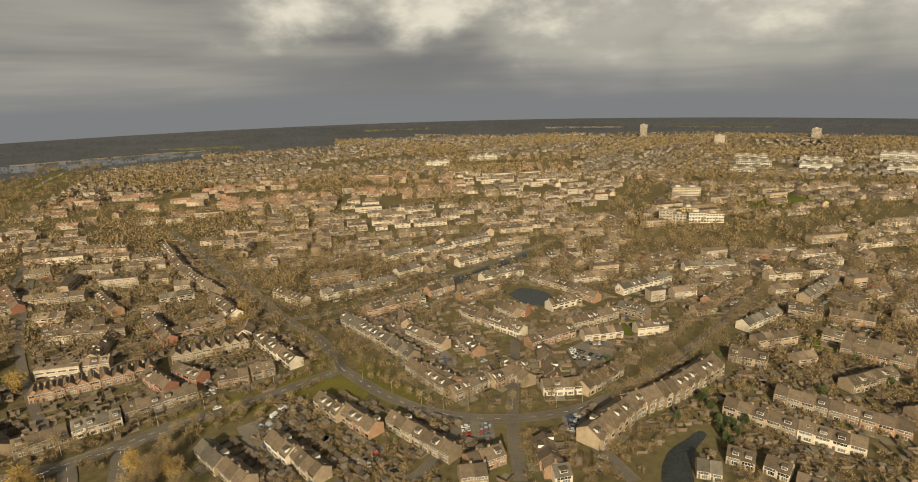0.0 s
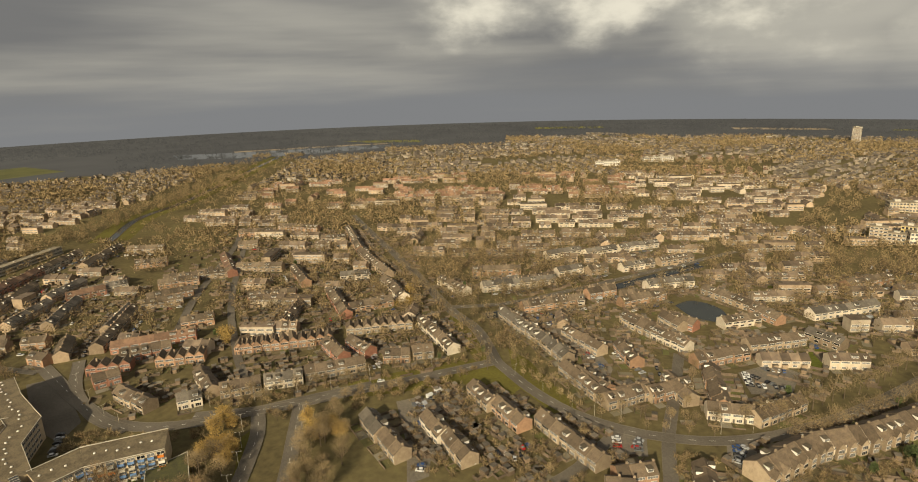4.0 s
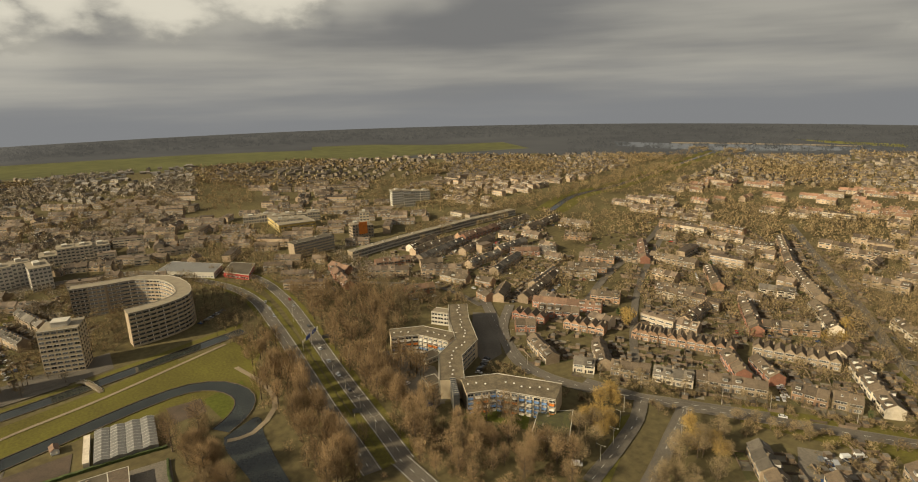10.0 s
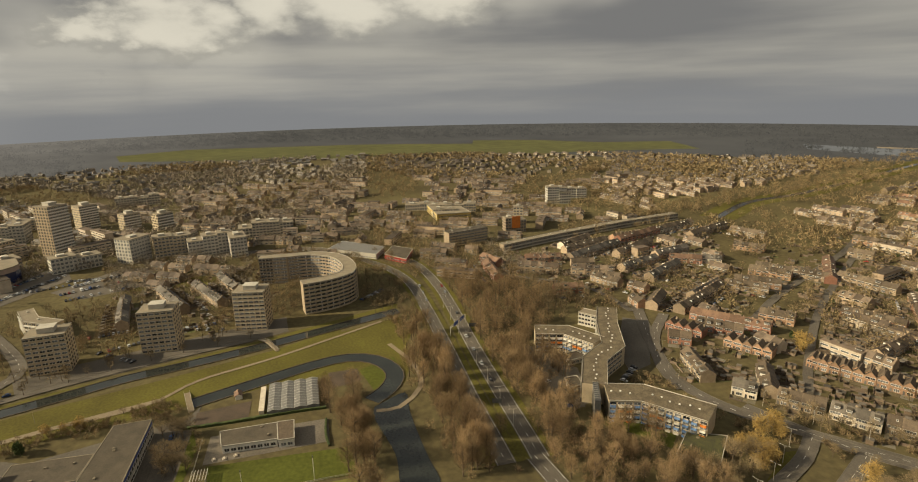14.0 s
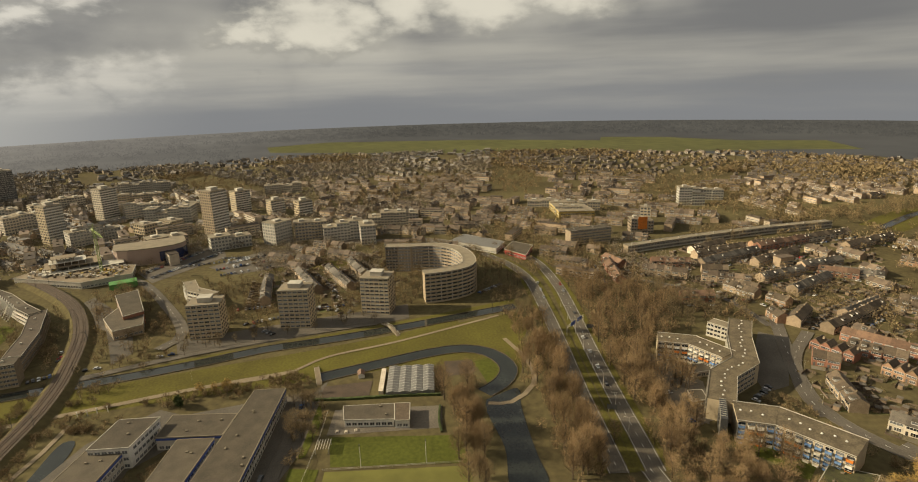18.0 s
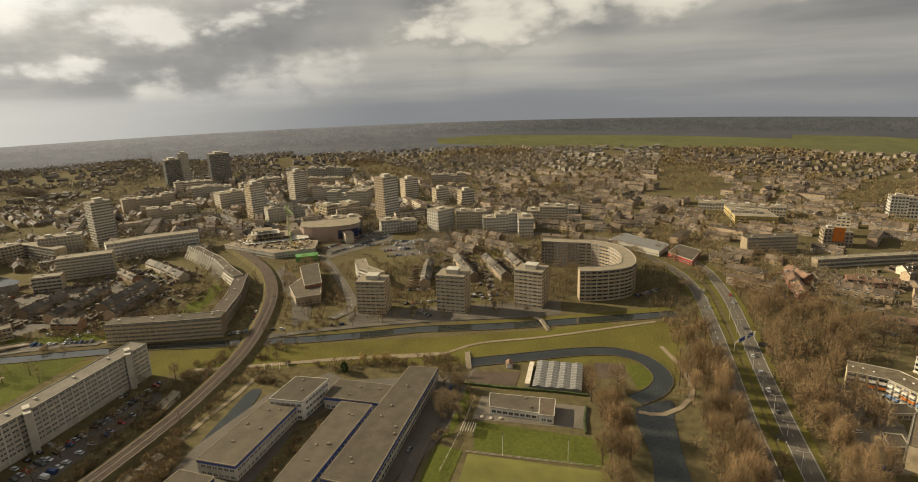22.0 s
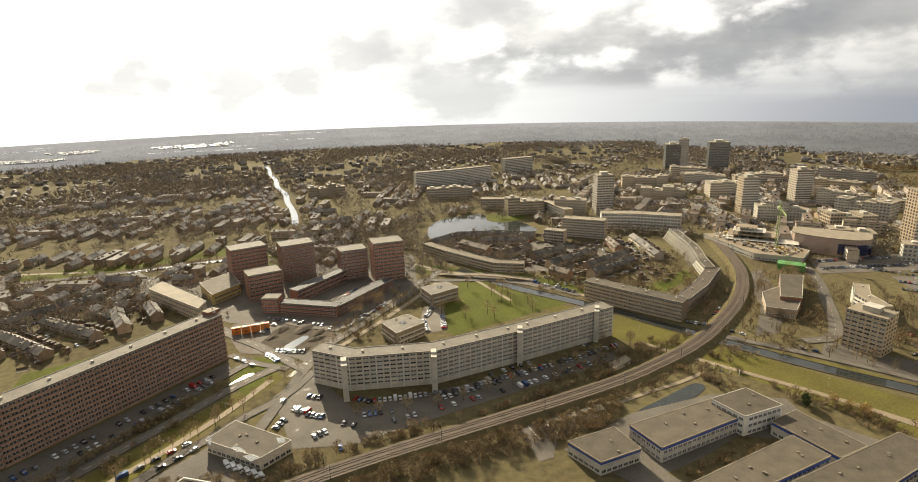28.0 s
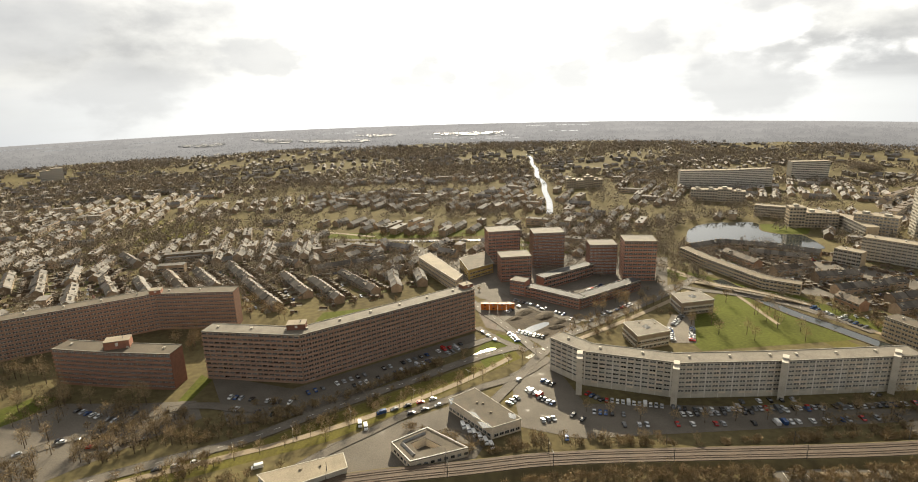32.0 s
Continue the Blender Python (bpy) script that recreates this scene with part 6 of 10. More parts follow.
patch('pavement', [(-41.4, -299.4), (-68.3, -319.2), (-77.3, -263.8), (-243.1, -242.2), (-234.6, -232.5), (-66.2, -233.6), (-39.8, -245.8)], 0.02, M_asphalt, 'asphalt car park before the flats', 'car park')
patch('pavement', [(139, -318), (84.4, -295.2), (-25.3, -359), (-26.2, -344.9), (60.4, -271.5), (109, -259.8)], 0.02, M_asphalt, 'asphalt car park before the brick flats', 'car park')
patch('grass', [(-559.2, -180.1), (-615.2, -101.2), (-550.4, -75.5), (-517.8, -84.7), (-520.4, -155.6)], 0.02, M_grass, 'green field by the offices', 'grass')
patch('pavement', [(-539.4, -222.7), (-595.3, -182.3), (-592.1, -152.4), (-535.6, -140.4), (-512.2, -189.4)], 0.02, M_asphalt, 'car park by the offices', 'car park')
patch('pavement', [(-369.1, -182.1), (-418.4, -23.3), (-390, -21.2), (-341.4, -169.2)], 0.02, M_asphalt, 'car park under the towers', 'car park')
patch('grass', [(-1767.5, -501), (-1875.7, -333.7), (-1793.8, 181.6), (-1627.4, 582.7), (-1460.7, 1048.3), (-1256.2, 994.4), (-1389.7, 497.1), (-1417.4, 197.9), (-1519.9, -172.4), (-1610.5, -450.4)], 0.02, M_polder, 'wide green polder meadow', 'meadow')
patch('grass', [(-1763.9, 532.1), (-1691.2, 705.9), (-1491.6, 889.1), (-1303.1, 773.3), (-1348.5, 556.7), (-1415.3, 420.4)], 0.02, M_polder, 'green polder meadow beyond the town', 'meadow')
patch('grass', [(105.1, 521.3), (142.2, 533.5), (146.8, 508.1), (118.3, 481), (106.1, 485.4)], 0.02, M_lawn, 'green play field among houses', 'grass')
patch('grass', [(105.8, 357.9), (123.7, 377), (125.5, 356.6), (108.4, 339.2)], 0.02, M_lawn, 'small green among houses', 'grass')
patch('grass', [(391.6, 790.8), (534.7, 792), (540.6, 728.8), (421.7, 697.2), (371.9, 732.7)], 0.02, M_lawn, 'green sports field', 'field')
patch('grass', [(202.4, 324.8), (238.8, 344.4), (245.2, 330.5), (234.7, 314.7), (208.1, 312.4)], 0.02, M_lawn, 'playground lawn', 'grass')
patch('grass', [(-317.2, 21), (-328.4, 44.1), (-299.8, 46.2), (-279, 29.4)], 0.02, M_lawn, 'mown bank inside the looped water', 'grass')
patch('pavement', [(-264.3, -84.3), (-302.1, -65.8), (-233.6, -67.7), (-207, -74.4), (-207, -97.8)], 0.02, M_asphalt, 'school drive', 'yard')
patch('pavement', [(-108.2, 251.7), (-83.6, 273.4), (-75.5, 240.5), (-91.7, 214.3)], 0.02, M_paver, 'paved parking court', 'yard')
patch('pavement', [(-318, 129.1), (-302.8, 151.5), (-270.1, 144.2), (-238.9, 132.3), (-246, 121.6), (-276.4, 122)], 0.02, M_paver, 'worn paved court with parking bays', 'yard')
patch('grass', [(-228.7, 137.2), (-221, 150.8), (-203.7, 162.8), (-195.1, 154.2), (-208.6, 145.8), (-220.8, 134.1)], 0.02, M_lawn, 'shaded strip of lawn before the flats', 'grass')
patch('grass', [(-177.7, 202.1), (-176.5, 210.8), (-159.8, 186.1), (-143.8, 158.2), (-148.6, 144.2), (-159.5, 170.5)], 0.02, M_grass, 'green median between two roads', 'grass')
patch('pavement', [(-115.3, 250.8), (-103.1, 259.5), (-87.6, 233.1), (-77.4, 197.4), (-84.9, 190.1), (-95.8, 217)], 0.02, M_paver, 'paved parking court between houses', 'yard')
patch('pavement', [(-52.3, 365.2), (-39, 391.5), (-24.5, 364.6), (-3.3, 315.1), (-4.9, 300.1), (-21.3, 323.8)], 0.02, M_paver, 'paved parking court between houses', 'yard')
patch('grass', [(-150.9, 263.5), (-94.8, 307), (-71.7, 310.7), (-50.2, 286.7), (-58.9, 262.3), (-85.2, 278.2), (-141.6, 247.1)], 0.02, M_grass, 'olive winter grass beside the road', 'grass')
patch('grass', [(-69.6, 328.9), (-53, 313.9), (-17, 265.4), (-22.4, 251.8), (-55.5, 283.6)], 0.02, M_grass, 'olive winter grass beside the road', 'grass')
patch('grass', [(-124.1, 357.4), (-120.4, 383.8), (-68.8, 312.4), (-78.4, 298.8)], 0.02, M_grass, 'olive winter grass along the avenue', 'grass')
patch('pavement', [(-51.6, -403.3), (-86.9, -409), (-90.9, -346.9), (-72.8, -324.1), (-57.6, -353.4), (-40.9, -363.8)], 0.02, M_asphalt, 'wide asphalt road junction', 'yard')
patch('grass', [(-337.4, -306.9), (-371.4, -322.5), (-410.6, -327.6), (-406.3, -314.6), (-365.6, -301.7), (-339.1, -296.2)], 0.02, M_lawn, 'green court behind curved flats', 'grass')
patch('pavement', [(-533.1, -288.8), (-635.2, -243.3), (-575.7, -218.1), (-497.8, -258.1)], 0.02, M_asphalt, 'car park by the town centre', 'car park')
patch('pavement', [(-431.3, -298.1), (-465.7, -291), (-407.8, -231.1), (-353.2, -203.3), (-336.2, -208.6), (-391.6, -241.5)], 0.02, M_asphalt, 'asphalt street beside the towers', 'yard')
patch('pavement', [(66.4, 326.9), (88.4, 344.7), (100, 334.2), (90.1, 308.4), (69.5, 303.3)], 0.02, M_paver, 'paved parking court between houses', 'yard')
patch('pavement', [(-1.7, 248.7), (14.3, 253.2), (14.9, 235), (-1.5, 231.2)], 0.02, M_paver, 'paved parking court between houses', 'yard')
patch('pavement', [(50, 253.4), (60.4, 256.4), (57, 236.7), (48.5, 235.9)], 0.02, M_paver, 'paved parking court between houses', 'yard')
patch('pavement', [(-311.1, 129), (-279.4, 148.2), (-243, 138.2), (-237.3, 124.8), (-279.5, 115.9)], 0.02, M_paver, 'paved parking court', 'yard')
patch('pavement', [(-339.5, 214.9), (-327.2, 227.8), (-270, 192.4), (-264.5, 175.5), (-288.9, 181.2)], 0.02, M_asphalt, 'parking lane beside the flats', 'yard')
patch('pavement', [(-152, -330), (-156, -350), (-172, -376), (-186, -370), (-178, -352), (-168, -328)], 0.02, M_paver, 'paved car park between the square blocks', 'car park')
patch('pavement', [(-47.1, -375.6), (-68.3, -399), (-97.0, -377), (-92, -362), (-71.6, -343.8), (-55.6, -354.1)], 0.02, M_mud, 'muddy building plot with puddles', 'building plot')
patch('pavement', [(-107, -420), (-113.0, -407.0), (-162, -441), (-159, -452)], 0.02, M_paver, 'paved parking court inside the brick homes', 'car park')
rnd = random.Random(77)
for x, y, r, h in ((-66, -392, 6, 1.6), (-80, -383, 7, 2.0), (-88, -372, 5, 1.5), (-58, -381, 4, 1.2), (-84, -363, 5, 1.4), (-73, -352, 4, 1.0)):
    g = Geo()
    for q, z in ((1.0, 0.1), (0.62, 0.6), (0.25, 0.95)):
        g.v += [(math.cos(a * math.pi / 6) * r * q * rnd.uniform(0.8, 1.2) * 1.5, math.sin(a * math.pi / 6) * r * q * rnd.uniform(0.8, 1.2) * 0.8, h * z * rnd.uniform(0.85, 1.1)) for a in range(12)]
    g.f += [(k * 12 + a, k * 12 + (a + 1) % 12, k * 12 + 12 + (a + 1) % 12, k * 12 + 12 + a) for k in (0, 1) for a in range(12)] + [tuple(range(24, 36))]
    g.k += [0] * 25
    thing("earth_mound", g.mesh("earth_mound", M_mud), pose(x, y, 0.1, 0, 0, 40 + rnd.uniform(-20, 20)), "low heap of dug brown earth on a plot", "mound", "earth heaps")
# ---- terraces ----
terrace(-214.7, 232.6, -197.0, 245.9, 'brown')
terrace(-195.7, 246.9, -177.5, 258.8, 'white')
terrace(-178.2, 261.7, -149.1, 282.7, 'brown')
terrace(-242.1, 281.4, -187.0, 312.4, 'brown', saw=True)
terrace(-183.8, 325.1, -142.5, 346.4, 'brown', saw=True)
terrace(-141.5, 293.2, -125.8, 299.2, 'brown')
terrace(-125.5, 301.5, -113.8, 308.1, 'brown')
terrace(-136.3, 350.9, -101.0, 312.3, 'brown')
terrace(-186.6, 302.6, -164.6, 285.6, 'red')
terrace(-172.4, 309.0, -151.6, 296.0, 'red')
terrace(-84.5, 380.7, -61.2, 355.3, 'brown')
terrace(-59.9, 355.2, -29.4, 315.7, 'grey')
terrace(-31.1, 305.7, -4.5, 274.8, 'brown')
terrace(-72.0, 390.9, -30.3, 415.9, 'brown', near=False)
terrace(-25.2, 437.9, -6.1, 445.9, 'brown', near=False)
terrace(-151.3, 438.8, -121.1, 414.5, 'brown', near=False)
terrace(-111.8, 426.6, -56.1, 460.1, 'white', near=False)
terrace(-131.0, 466.4, -89.1, 478.7, 'brown', near=False)
terrace(-77.3, 270.7, -61.7, 254.8, 'brown')
terrace(-61.4, 258.4, -43.0, 240.2, 'brown')
terrace(-36.5, 250.0, -4.5, 220.2, 'brown')
terrace(-123.0, 229.9, -107.7, 216.5, 'grey')
terrace(-106.9, 216.5, -92.2, 204.2, 'brown')
terrace(-92.4, 236.2, -77.4, 222.1, 'brown')
terrace(-76.9, 223.5, -61.9, 208.0, 'brown')
terrace(-293.2, 364.4, -259.4, 382.3, 'red', near=False)
terrace(-355.5, 432.4, -311.4, 442.3, 'brown', near=False)
terrace(-297.9, 441.3, -264.1, 404.9, 'brown', near=False)
terrace(-231.7, 391.2, -195.2, 348.6, 'red', near=False)
terrace(-200.1, 361.4, -174.0, 383.5, 'brown', near=False)
terrace(-243.2, 428.1, -220.3, 439.7, 'white', near=False)
terrace(-199.9, 429.1, -166.6, 390.3, 'brown', near=False)
terrace(-260.4, 505.2, -202.4, 442.9, 'brown', near=False)
terrace(-319.7, 592.0, -263.3, 511.4, 'brown', near=False)
terrace(-394.9, 463.1, -347.3, 415.0, 'orange', near=False)
terrace(-439.6, 546.4, -399.7, 563.0, 'brown', near=False)
terrace(-406.0, 500.8, -387.6, 510.7, 'brown', near=False)
terrace(-410.4, 585.8, -357.5, 588.1, 'brown', near=False)
terrace(-328.2, 542.6, -302.7, 553.6, 'brown', near=False)
terrace(43.4, 276.4, 65.8, 277.3, 'brown')
terrace(64.9, 273.1, 90.2, 296.1, 'brown')
terrace(50.1, 321.5, 51.5, 280.2, 'brown')
terrace(75.7, 359.0, 111.4, 377.5, 'brown')
terrace(42.8, 330.3, 73.8, 349.4, 'brown')
terrace(1.6, 389.3, 23.2, 369.5, 'brown')
terrace(19.1, 369.8, 40.3, 351.7, 'brown')
terrace(27.8, 395.1, 40.6, 379.0, 'brown')
terrace(65.1, 392.3, 91.1, 406.5, 'brown', near=False)
terrace(62.6, 460.2, 92.6, 428.3, 'brown', near=False)
terrace(91.7, 423.8, 105.7, 405.3, 'brown', near=False)
terrace(117.3, 388.4, 133.4, 372.3, 'grey', near=False)
terrace(126.5, 421.0, 175.6, 450.4, 'white', near=False)
terrace(197.6, 473.1, 243.8, 476.8, 'white', near=False)
terrace(182.8, 391.3, 235.1, 435.3, 'brown', near=False)
terrace(188.8, 348.0, 222.6, 369.4, 'white', near=False)
terrace(256.2, 393.6, 305.6, 434.2, 'grey', near=False)
terrace(233.4, 332.5, 266.1, 297.7, 'brown', near=False)
terrace(231.5, 312.8, 258.3, 288.5, 'brown')
terrace(232.4, 372.3, 251.8, 363.7, 'brown', near=False)
terrace(256.9, 363.3, 278.3, 348.2, 'brown', near=False)
terrace(164.5, 263.7, 187.9, 244.0, 'brown')
terrace(187.9, 244.0, 208.5, 226.6, 'brown')
terrace(133.5, 253.9, 158.1, 232.1, 'brown')
terrace(158.1, 232.1, 179.6, 216.1, 'brown')
terrace(206.0, 269.5, 238.1, 280.6, 'brown')
terrace(0.8, 213.1, 16.7, 220.7, 'brown')
terrace(-2.7, 205.5, 9.0, 207.5, 'brown')
terrace(36.2, 228.6, 37.9, 206.3, 'brown')
terrace(161.5, 309.2, 178.9, 298.1, 'brown')
terrace(-1.0, 278.8, 15.7, 291.1, 'brown')
terrace(15.3, 284.4, 36.9, 301.6, 'brown')
terrace(19.2, 458.8, 54.5, 477.1, 'white', near=False)
terrace(-1.0, 431.3, 29.7, 442.9, 'brown', near=False)
terrace(168.7, 489.6, 207.4, 517.3, 'brown', near=False)
terrace(260.0, 518.7, 302.4, 495.2, 'red', near=False)
terrace(312.1, 464.9, 337.7, 421.9, 'brown', near=False)
terrace(364.3, 449.4, 373.4, 433.3, 'brown', near=False)
terrace(99.8, 207.8, 109.2, 204.8, 'white', ridge=7)
terrace(117.1, 216.5, 127.0, 210.6, 'brown', ridge=7)
terrace(130.4, 209.1, 138.2, 202.3, 'brown', ridge=7)
terrace(137.0, 197.4, 145.0, 191.2, 'brown', ridge=7)
terrace(36.9, 205.4, 44.7, 207.1, 'white', ridge=7)
terrace(-314.1, 235.1, -292.3, 247.7, 'red', saw=True)
terrace(-280.3, 254.7, -255.2, 269.2, 'brown', saw=True)
terrace(-325.2, 262.3, -284.1, 294.8, 'orange', near=False)
terrace(-239.6, 282.1, -209.2, 303.6, 'brown', saw=True)
terrace(-270.3, 217.7, -241.3, 210.3, 'brown')
terrace(-230.1, 216.9, -220.7, 225.4, 'white')
terrace(-241.4, 248.0, -217.3, 230.4, 'brown')
terrace(-491.7, 206.9, -482.8, 228.3, 'brown', near=False)
terrace(-503.5, 246.3, -523.1, 304.3, 'brown', near=False)
terrace(-425.2, 239.2, -407.8, 254.2, 'brown', near=False)
terrace(-508.7, 162.1, -484.2, 171.4, 'orange', near=False)
terrace(-364.7, 239.7, -350.0, 239.3, 'brown', near=False)
terrace(-333.0, 257.8, -368.0, 321.4, 'brown', near=False)
terrace(-518.4, 250.7, -541.3, 294.5, 'brown', near=False)
terrace(-473.3, 288.7, -505.1, 345.9, 'brown', near=False)
terrace(-402.7, 278.8, -430.6, 325.7, 'grey', near=False)
terrace(-447.8, 330.3, -430.9, 354.2, 'orange', near=False)
terrace(-375.4, 342.5, -351.7, 368.8, 'brown', near=False)
terrace(-399.2, 386.5, -351.5, 420.0, 'brown', near=False)
terrace(-529.1, 316.7, -534.0, 347.5, 'brown', near=False)
terrace(-462.6, 234.1, -456.0, 254.7, 'brown', near=False)
terrace(-82.8, 376.5, -29.5, 319.9, 'grey')
terrace(-35.5, 355.7, -9.9, 331.6, 'brown')
terrace(-23.1, 299.9, -4.3, 282.3, 'brown')
terrace(-6.6, 271.7, 16.3, 289.3, 'brown')
terrace(17.1, 284.4, 30.4, 296.0, 'brown')
terrace(26.1, 304.6, 36.8, 282.9, 'brown')
terrace(-0.4, 342.4, 10.2, 319.8, 'brown')
terrace(3.4, 384.8, 21.9, 366.3, 'brown')
terrace(21.9, 366.3, 41.8, 348.0, 'brown')
terrace(31.6, 395.1, 49.0, 382.4, 'red')
terrace(-68.6, 392.5, -46.7, 409.2, 'brown', near=False)
terrace(-44.4, 410.5, -28.3, 415.7, 'white', near=False)
terrace(-27.2, 428.5, -7.0, 444.2, 'brown', near=False)
terrace(17.8, 458.4, 53.8, 483.1, 'white', near=False)
terrace(-1.1, 416.2, 30.7, 442.0, 'brown', near=False)
terrace(-109.9, 427.0, -86.3, 450.5, 'white', near=False)
terrace(-85.3, 445.9, -58.0, 466.4, 'brown', near=False)
terrace(-73.6, 527.2, -42.6, 550.6, 'white', near=False)
terrace(-37.1, 540.7, -9.3, 562.2, 'white', near=False)
terrace(-6.5, 563.8, 31.3, 590.8, 'white', near=False)
terrace(-56.8, 477.5, -36.6, 494.1, 'white', near=False)
terrace(-30.4, 487.0, -15.5, 500.6, 'brown', near=False)
terrace(-2.5, 502.6, 25.1, 523.2, 'white', near=False)
terrace(30.2, 526.0, 60.4, 548.2, 'brown', near=False)
# ---- large buildings ----
SQUARES = []
block = thing('apartment_block', None, Matrix(), 'long white concrete gallery flats with stair shafts', 'flats')
wings(block, [(-66.5, -302.7), (-81.7, -283), (-127.4, -264.6), (-185.1, -261.3), (-257.5, -259.9)], 11, 20.6, 7, M_panel, M_plaster, M_grey_roof, base=2.8, piers=2, single=True, balcony=0.0, fronts=True)
block = thing('apartment_block', None, Matrix(), 'long eleven-storey brown-brick gallery flats', 'flats')
wings(block, [(138.8, -314.1), (79.2, -301.8), (-26.4, -365.2)], 11, 30, 11, M_brick_pale, M_band, M_grey_roof, single=True, bay=3.4)
block = thing('apartment_block', None, Matrix(), 'red-brick gallery flats with a bend', 'flats')
wings(block, [(297.3, -344.8), (201.7, -392.4), (145.8, -390.3)], 11, 27, 10, M_brick_pale, M_band, M_felt)
block = thing('apartment_block', None, Matrix(), 'shorter red-brick flats with a lift tower', 'flats')
wings(block, [(227.9, -317), (190.7, -308.4), (153.1, -302.1)], 12, 22, 8, M_brick_red, M_redband, M_felt)
block = thing('apartment_block', None, Matrix(), 'pale apartment block beside the canal', 'flats')
wings(block, [(-289.2, -323.9), (-302, -285.1), (-314.9, -250.6)], 11, 14, 5, M_brick, M_beige, M_felt)
flat_roofed('school_building', [(-280.4, -101.6), (-280.9, -84.7), (-179.1, -86.1), (-181.2, -108)], 8, M_concrete, M_felt, 'long low school wing with a blue roof edge', 'school', trim=M_blue)
flat_roofed('school_building', [(-239, -125.5), (-238.6, -108.2), (-176, -111.8), (-173.1, -127.1)], 7.2, M_concrete, M_felt, 'low school wing with a flat felt roof', 'school', trim=M_blue)
flat_roofed('school_building', [(-261.2, -136.7), (-259.7, -104.4), (-241.6, -105.8), (-242.2, -137)], 7, M_concrete, M_felt, 'low school link with a blue edge', 'school', trim=M_blue)
flat_roofed('school_building', [(-232.9, -163.8), (-230.1, -146.2), (-181.1, -148.6), (-181.8, -168.7)], 8.1, M_concrete, M_felt, 'two-storey school wing with window rows', 'school', trim=M_blue)
flat_roofed('school_building', [(-252.8, -158.6), (-253.4, -139.5), (-229.7, -142.6), (-229.3, -160.8)], 11, M_white, M_felt, 'taller white school hall', 'school')
flat_roofed('school_building', [(-175, -172.2), (-173.6, -154.1), (-152.2, -156.1), (-149.3, -174.7)], 7, M_concrete, M_felt, 'low school wing with blue fascia', 'school', trim=M_blue)
flat_roofed('supplier_building', [(-4.4, -264.2), (-19.2, -274), (-39.4, -243.1), (-24.2, -237)], 6.5, M_plaster, M_felt, 'cream low warehouse with a worn flat roof', 'warehouse')
flat_roofed('low_building', [(80.3, -213.6), (45.5, -225.5), (42.2, -214.9), (69.9, -202.5)], 5, M_concrete, M_gravel, 'long low pale building with a patched roof', 'building')
flat_roofed('club_house', [(-266.4, -51.3), (-266.4, -25.1), (-252, -24.3), (-253.5, -49.2)], 4, M_white, M_felt, 'low flat-roofed clubhouse with white walls', 'clubhouse')
flat_roofed('club_annex', [(-265.8, -24.6), (-265.4, -16.6), (-250, -16.4), (-250.3, -23.6)], 4.4, M_white, M_tiles, 'brown-roofed annex of the clubhouse', 'clubhouse')
flat_roofed('low_building', [(-187.1, 150.7), (-199.5, 165.1), (-191.5, 181), (-175.1, 163.7)], 3.5, M_plaster, M_moss, 'low annex with a mossy green roof', 'building')
flat_roofed('low_building', [(-264, 132.4), (-264.1, 139.8), (-255, 138.6), (-253.9, 130.8)], 4, M_brick, M_felt, 'small dark-roofed hall beside the flats', 'building')
flat_roofed('low_building', [(-292.4, 145.3), (-294.1, 157.7), (-285.4, 155.8), (-283.3, 144.6)], 3.5, M_plaster, M_felt, 'small low entrance hall of the flats', 'building')
square = flat_roofed('apartment_building', [(-124.3, -342.8), (-145.5, -346.2), (-149.7, -327.6), (-126.4, -321.4)], 10, M_brick, M_grey_roof, 'small square brown apartment building with galleries', 'flats')
SQUARES.append(([(-124.3, -342.8), (-145.5, -346.2), (-149.7, -327.6), (-126.4, -321.4)], square))
square = flat_roofed('apartment_building', [(-177.7, -391.6), (-200.4, -393.9), (-203, -376.3), (-177.3, -372.4)], 10, M_brick, M_grey_roof, 'small square brown apartment building with galleries', 'flats')
SQUARES.append(([(-177.7, -391.6), (-200.4, -393.9), (-203, -376.3), (-177.3, -372.4)], square))
block = thing('apartment_block', None, Matrix(), 'angled four-storey flats with blue balconies', 'flats')
wings(block, [(-224.3, 137.3), (-218.6, 152.2), (-193.8, 171.7)], 16.5, 11.5, 4, M_beige, ('blue', 'blue', 'white', 'blue', 'grey', 'orange'), M_worn_roof, single=True, vents='dome')
block = thing('apartment_block', None, Matrix(), 'angled four-storey flats with orange panels', 'flats')
wings(block, [(-309.4, 133.4), (-303.3, 150.1), (-284.3, 161)], 13, 11.4, 4, M_beige, ('white', 'grey', 'orange', 'blue', 'white'), M_worn_roof, single=True, vents='dome')
block = thing('apartment_block', None, Matrix(), 'angled four-storey flats under grey gravel roofs', 'flats')
wings(block, [(-337.7, 193.2), (-313.9, 179.7), (-283.9, 166.8), (-271.3, 147.7), (-244.1, 132.7)], 13, 11.6, 4, M_beige, M_concrete, M_worn_roof, vents='dome')
block = thing('apartment_block', None, Matrix(), 'low grey wing of the angled flats', 'flats')
wings(block, [(-338.8, 178.9), (-327.4, 187.6)], 8, 9, 3, M_concrete, M_concrete, M_gravel)
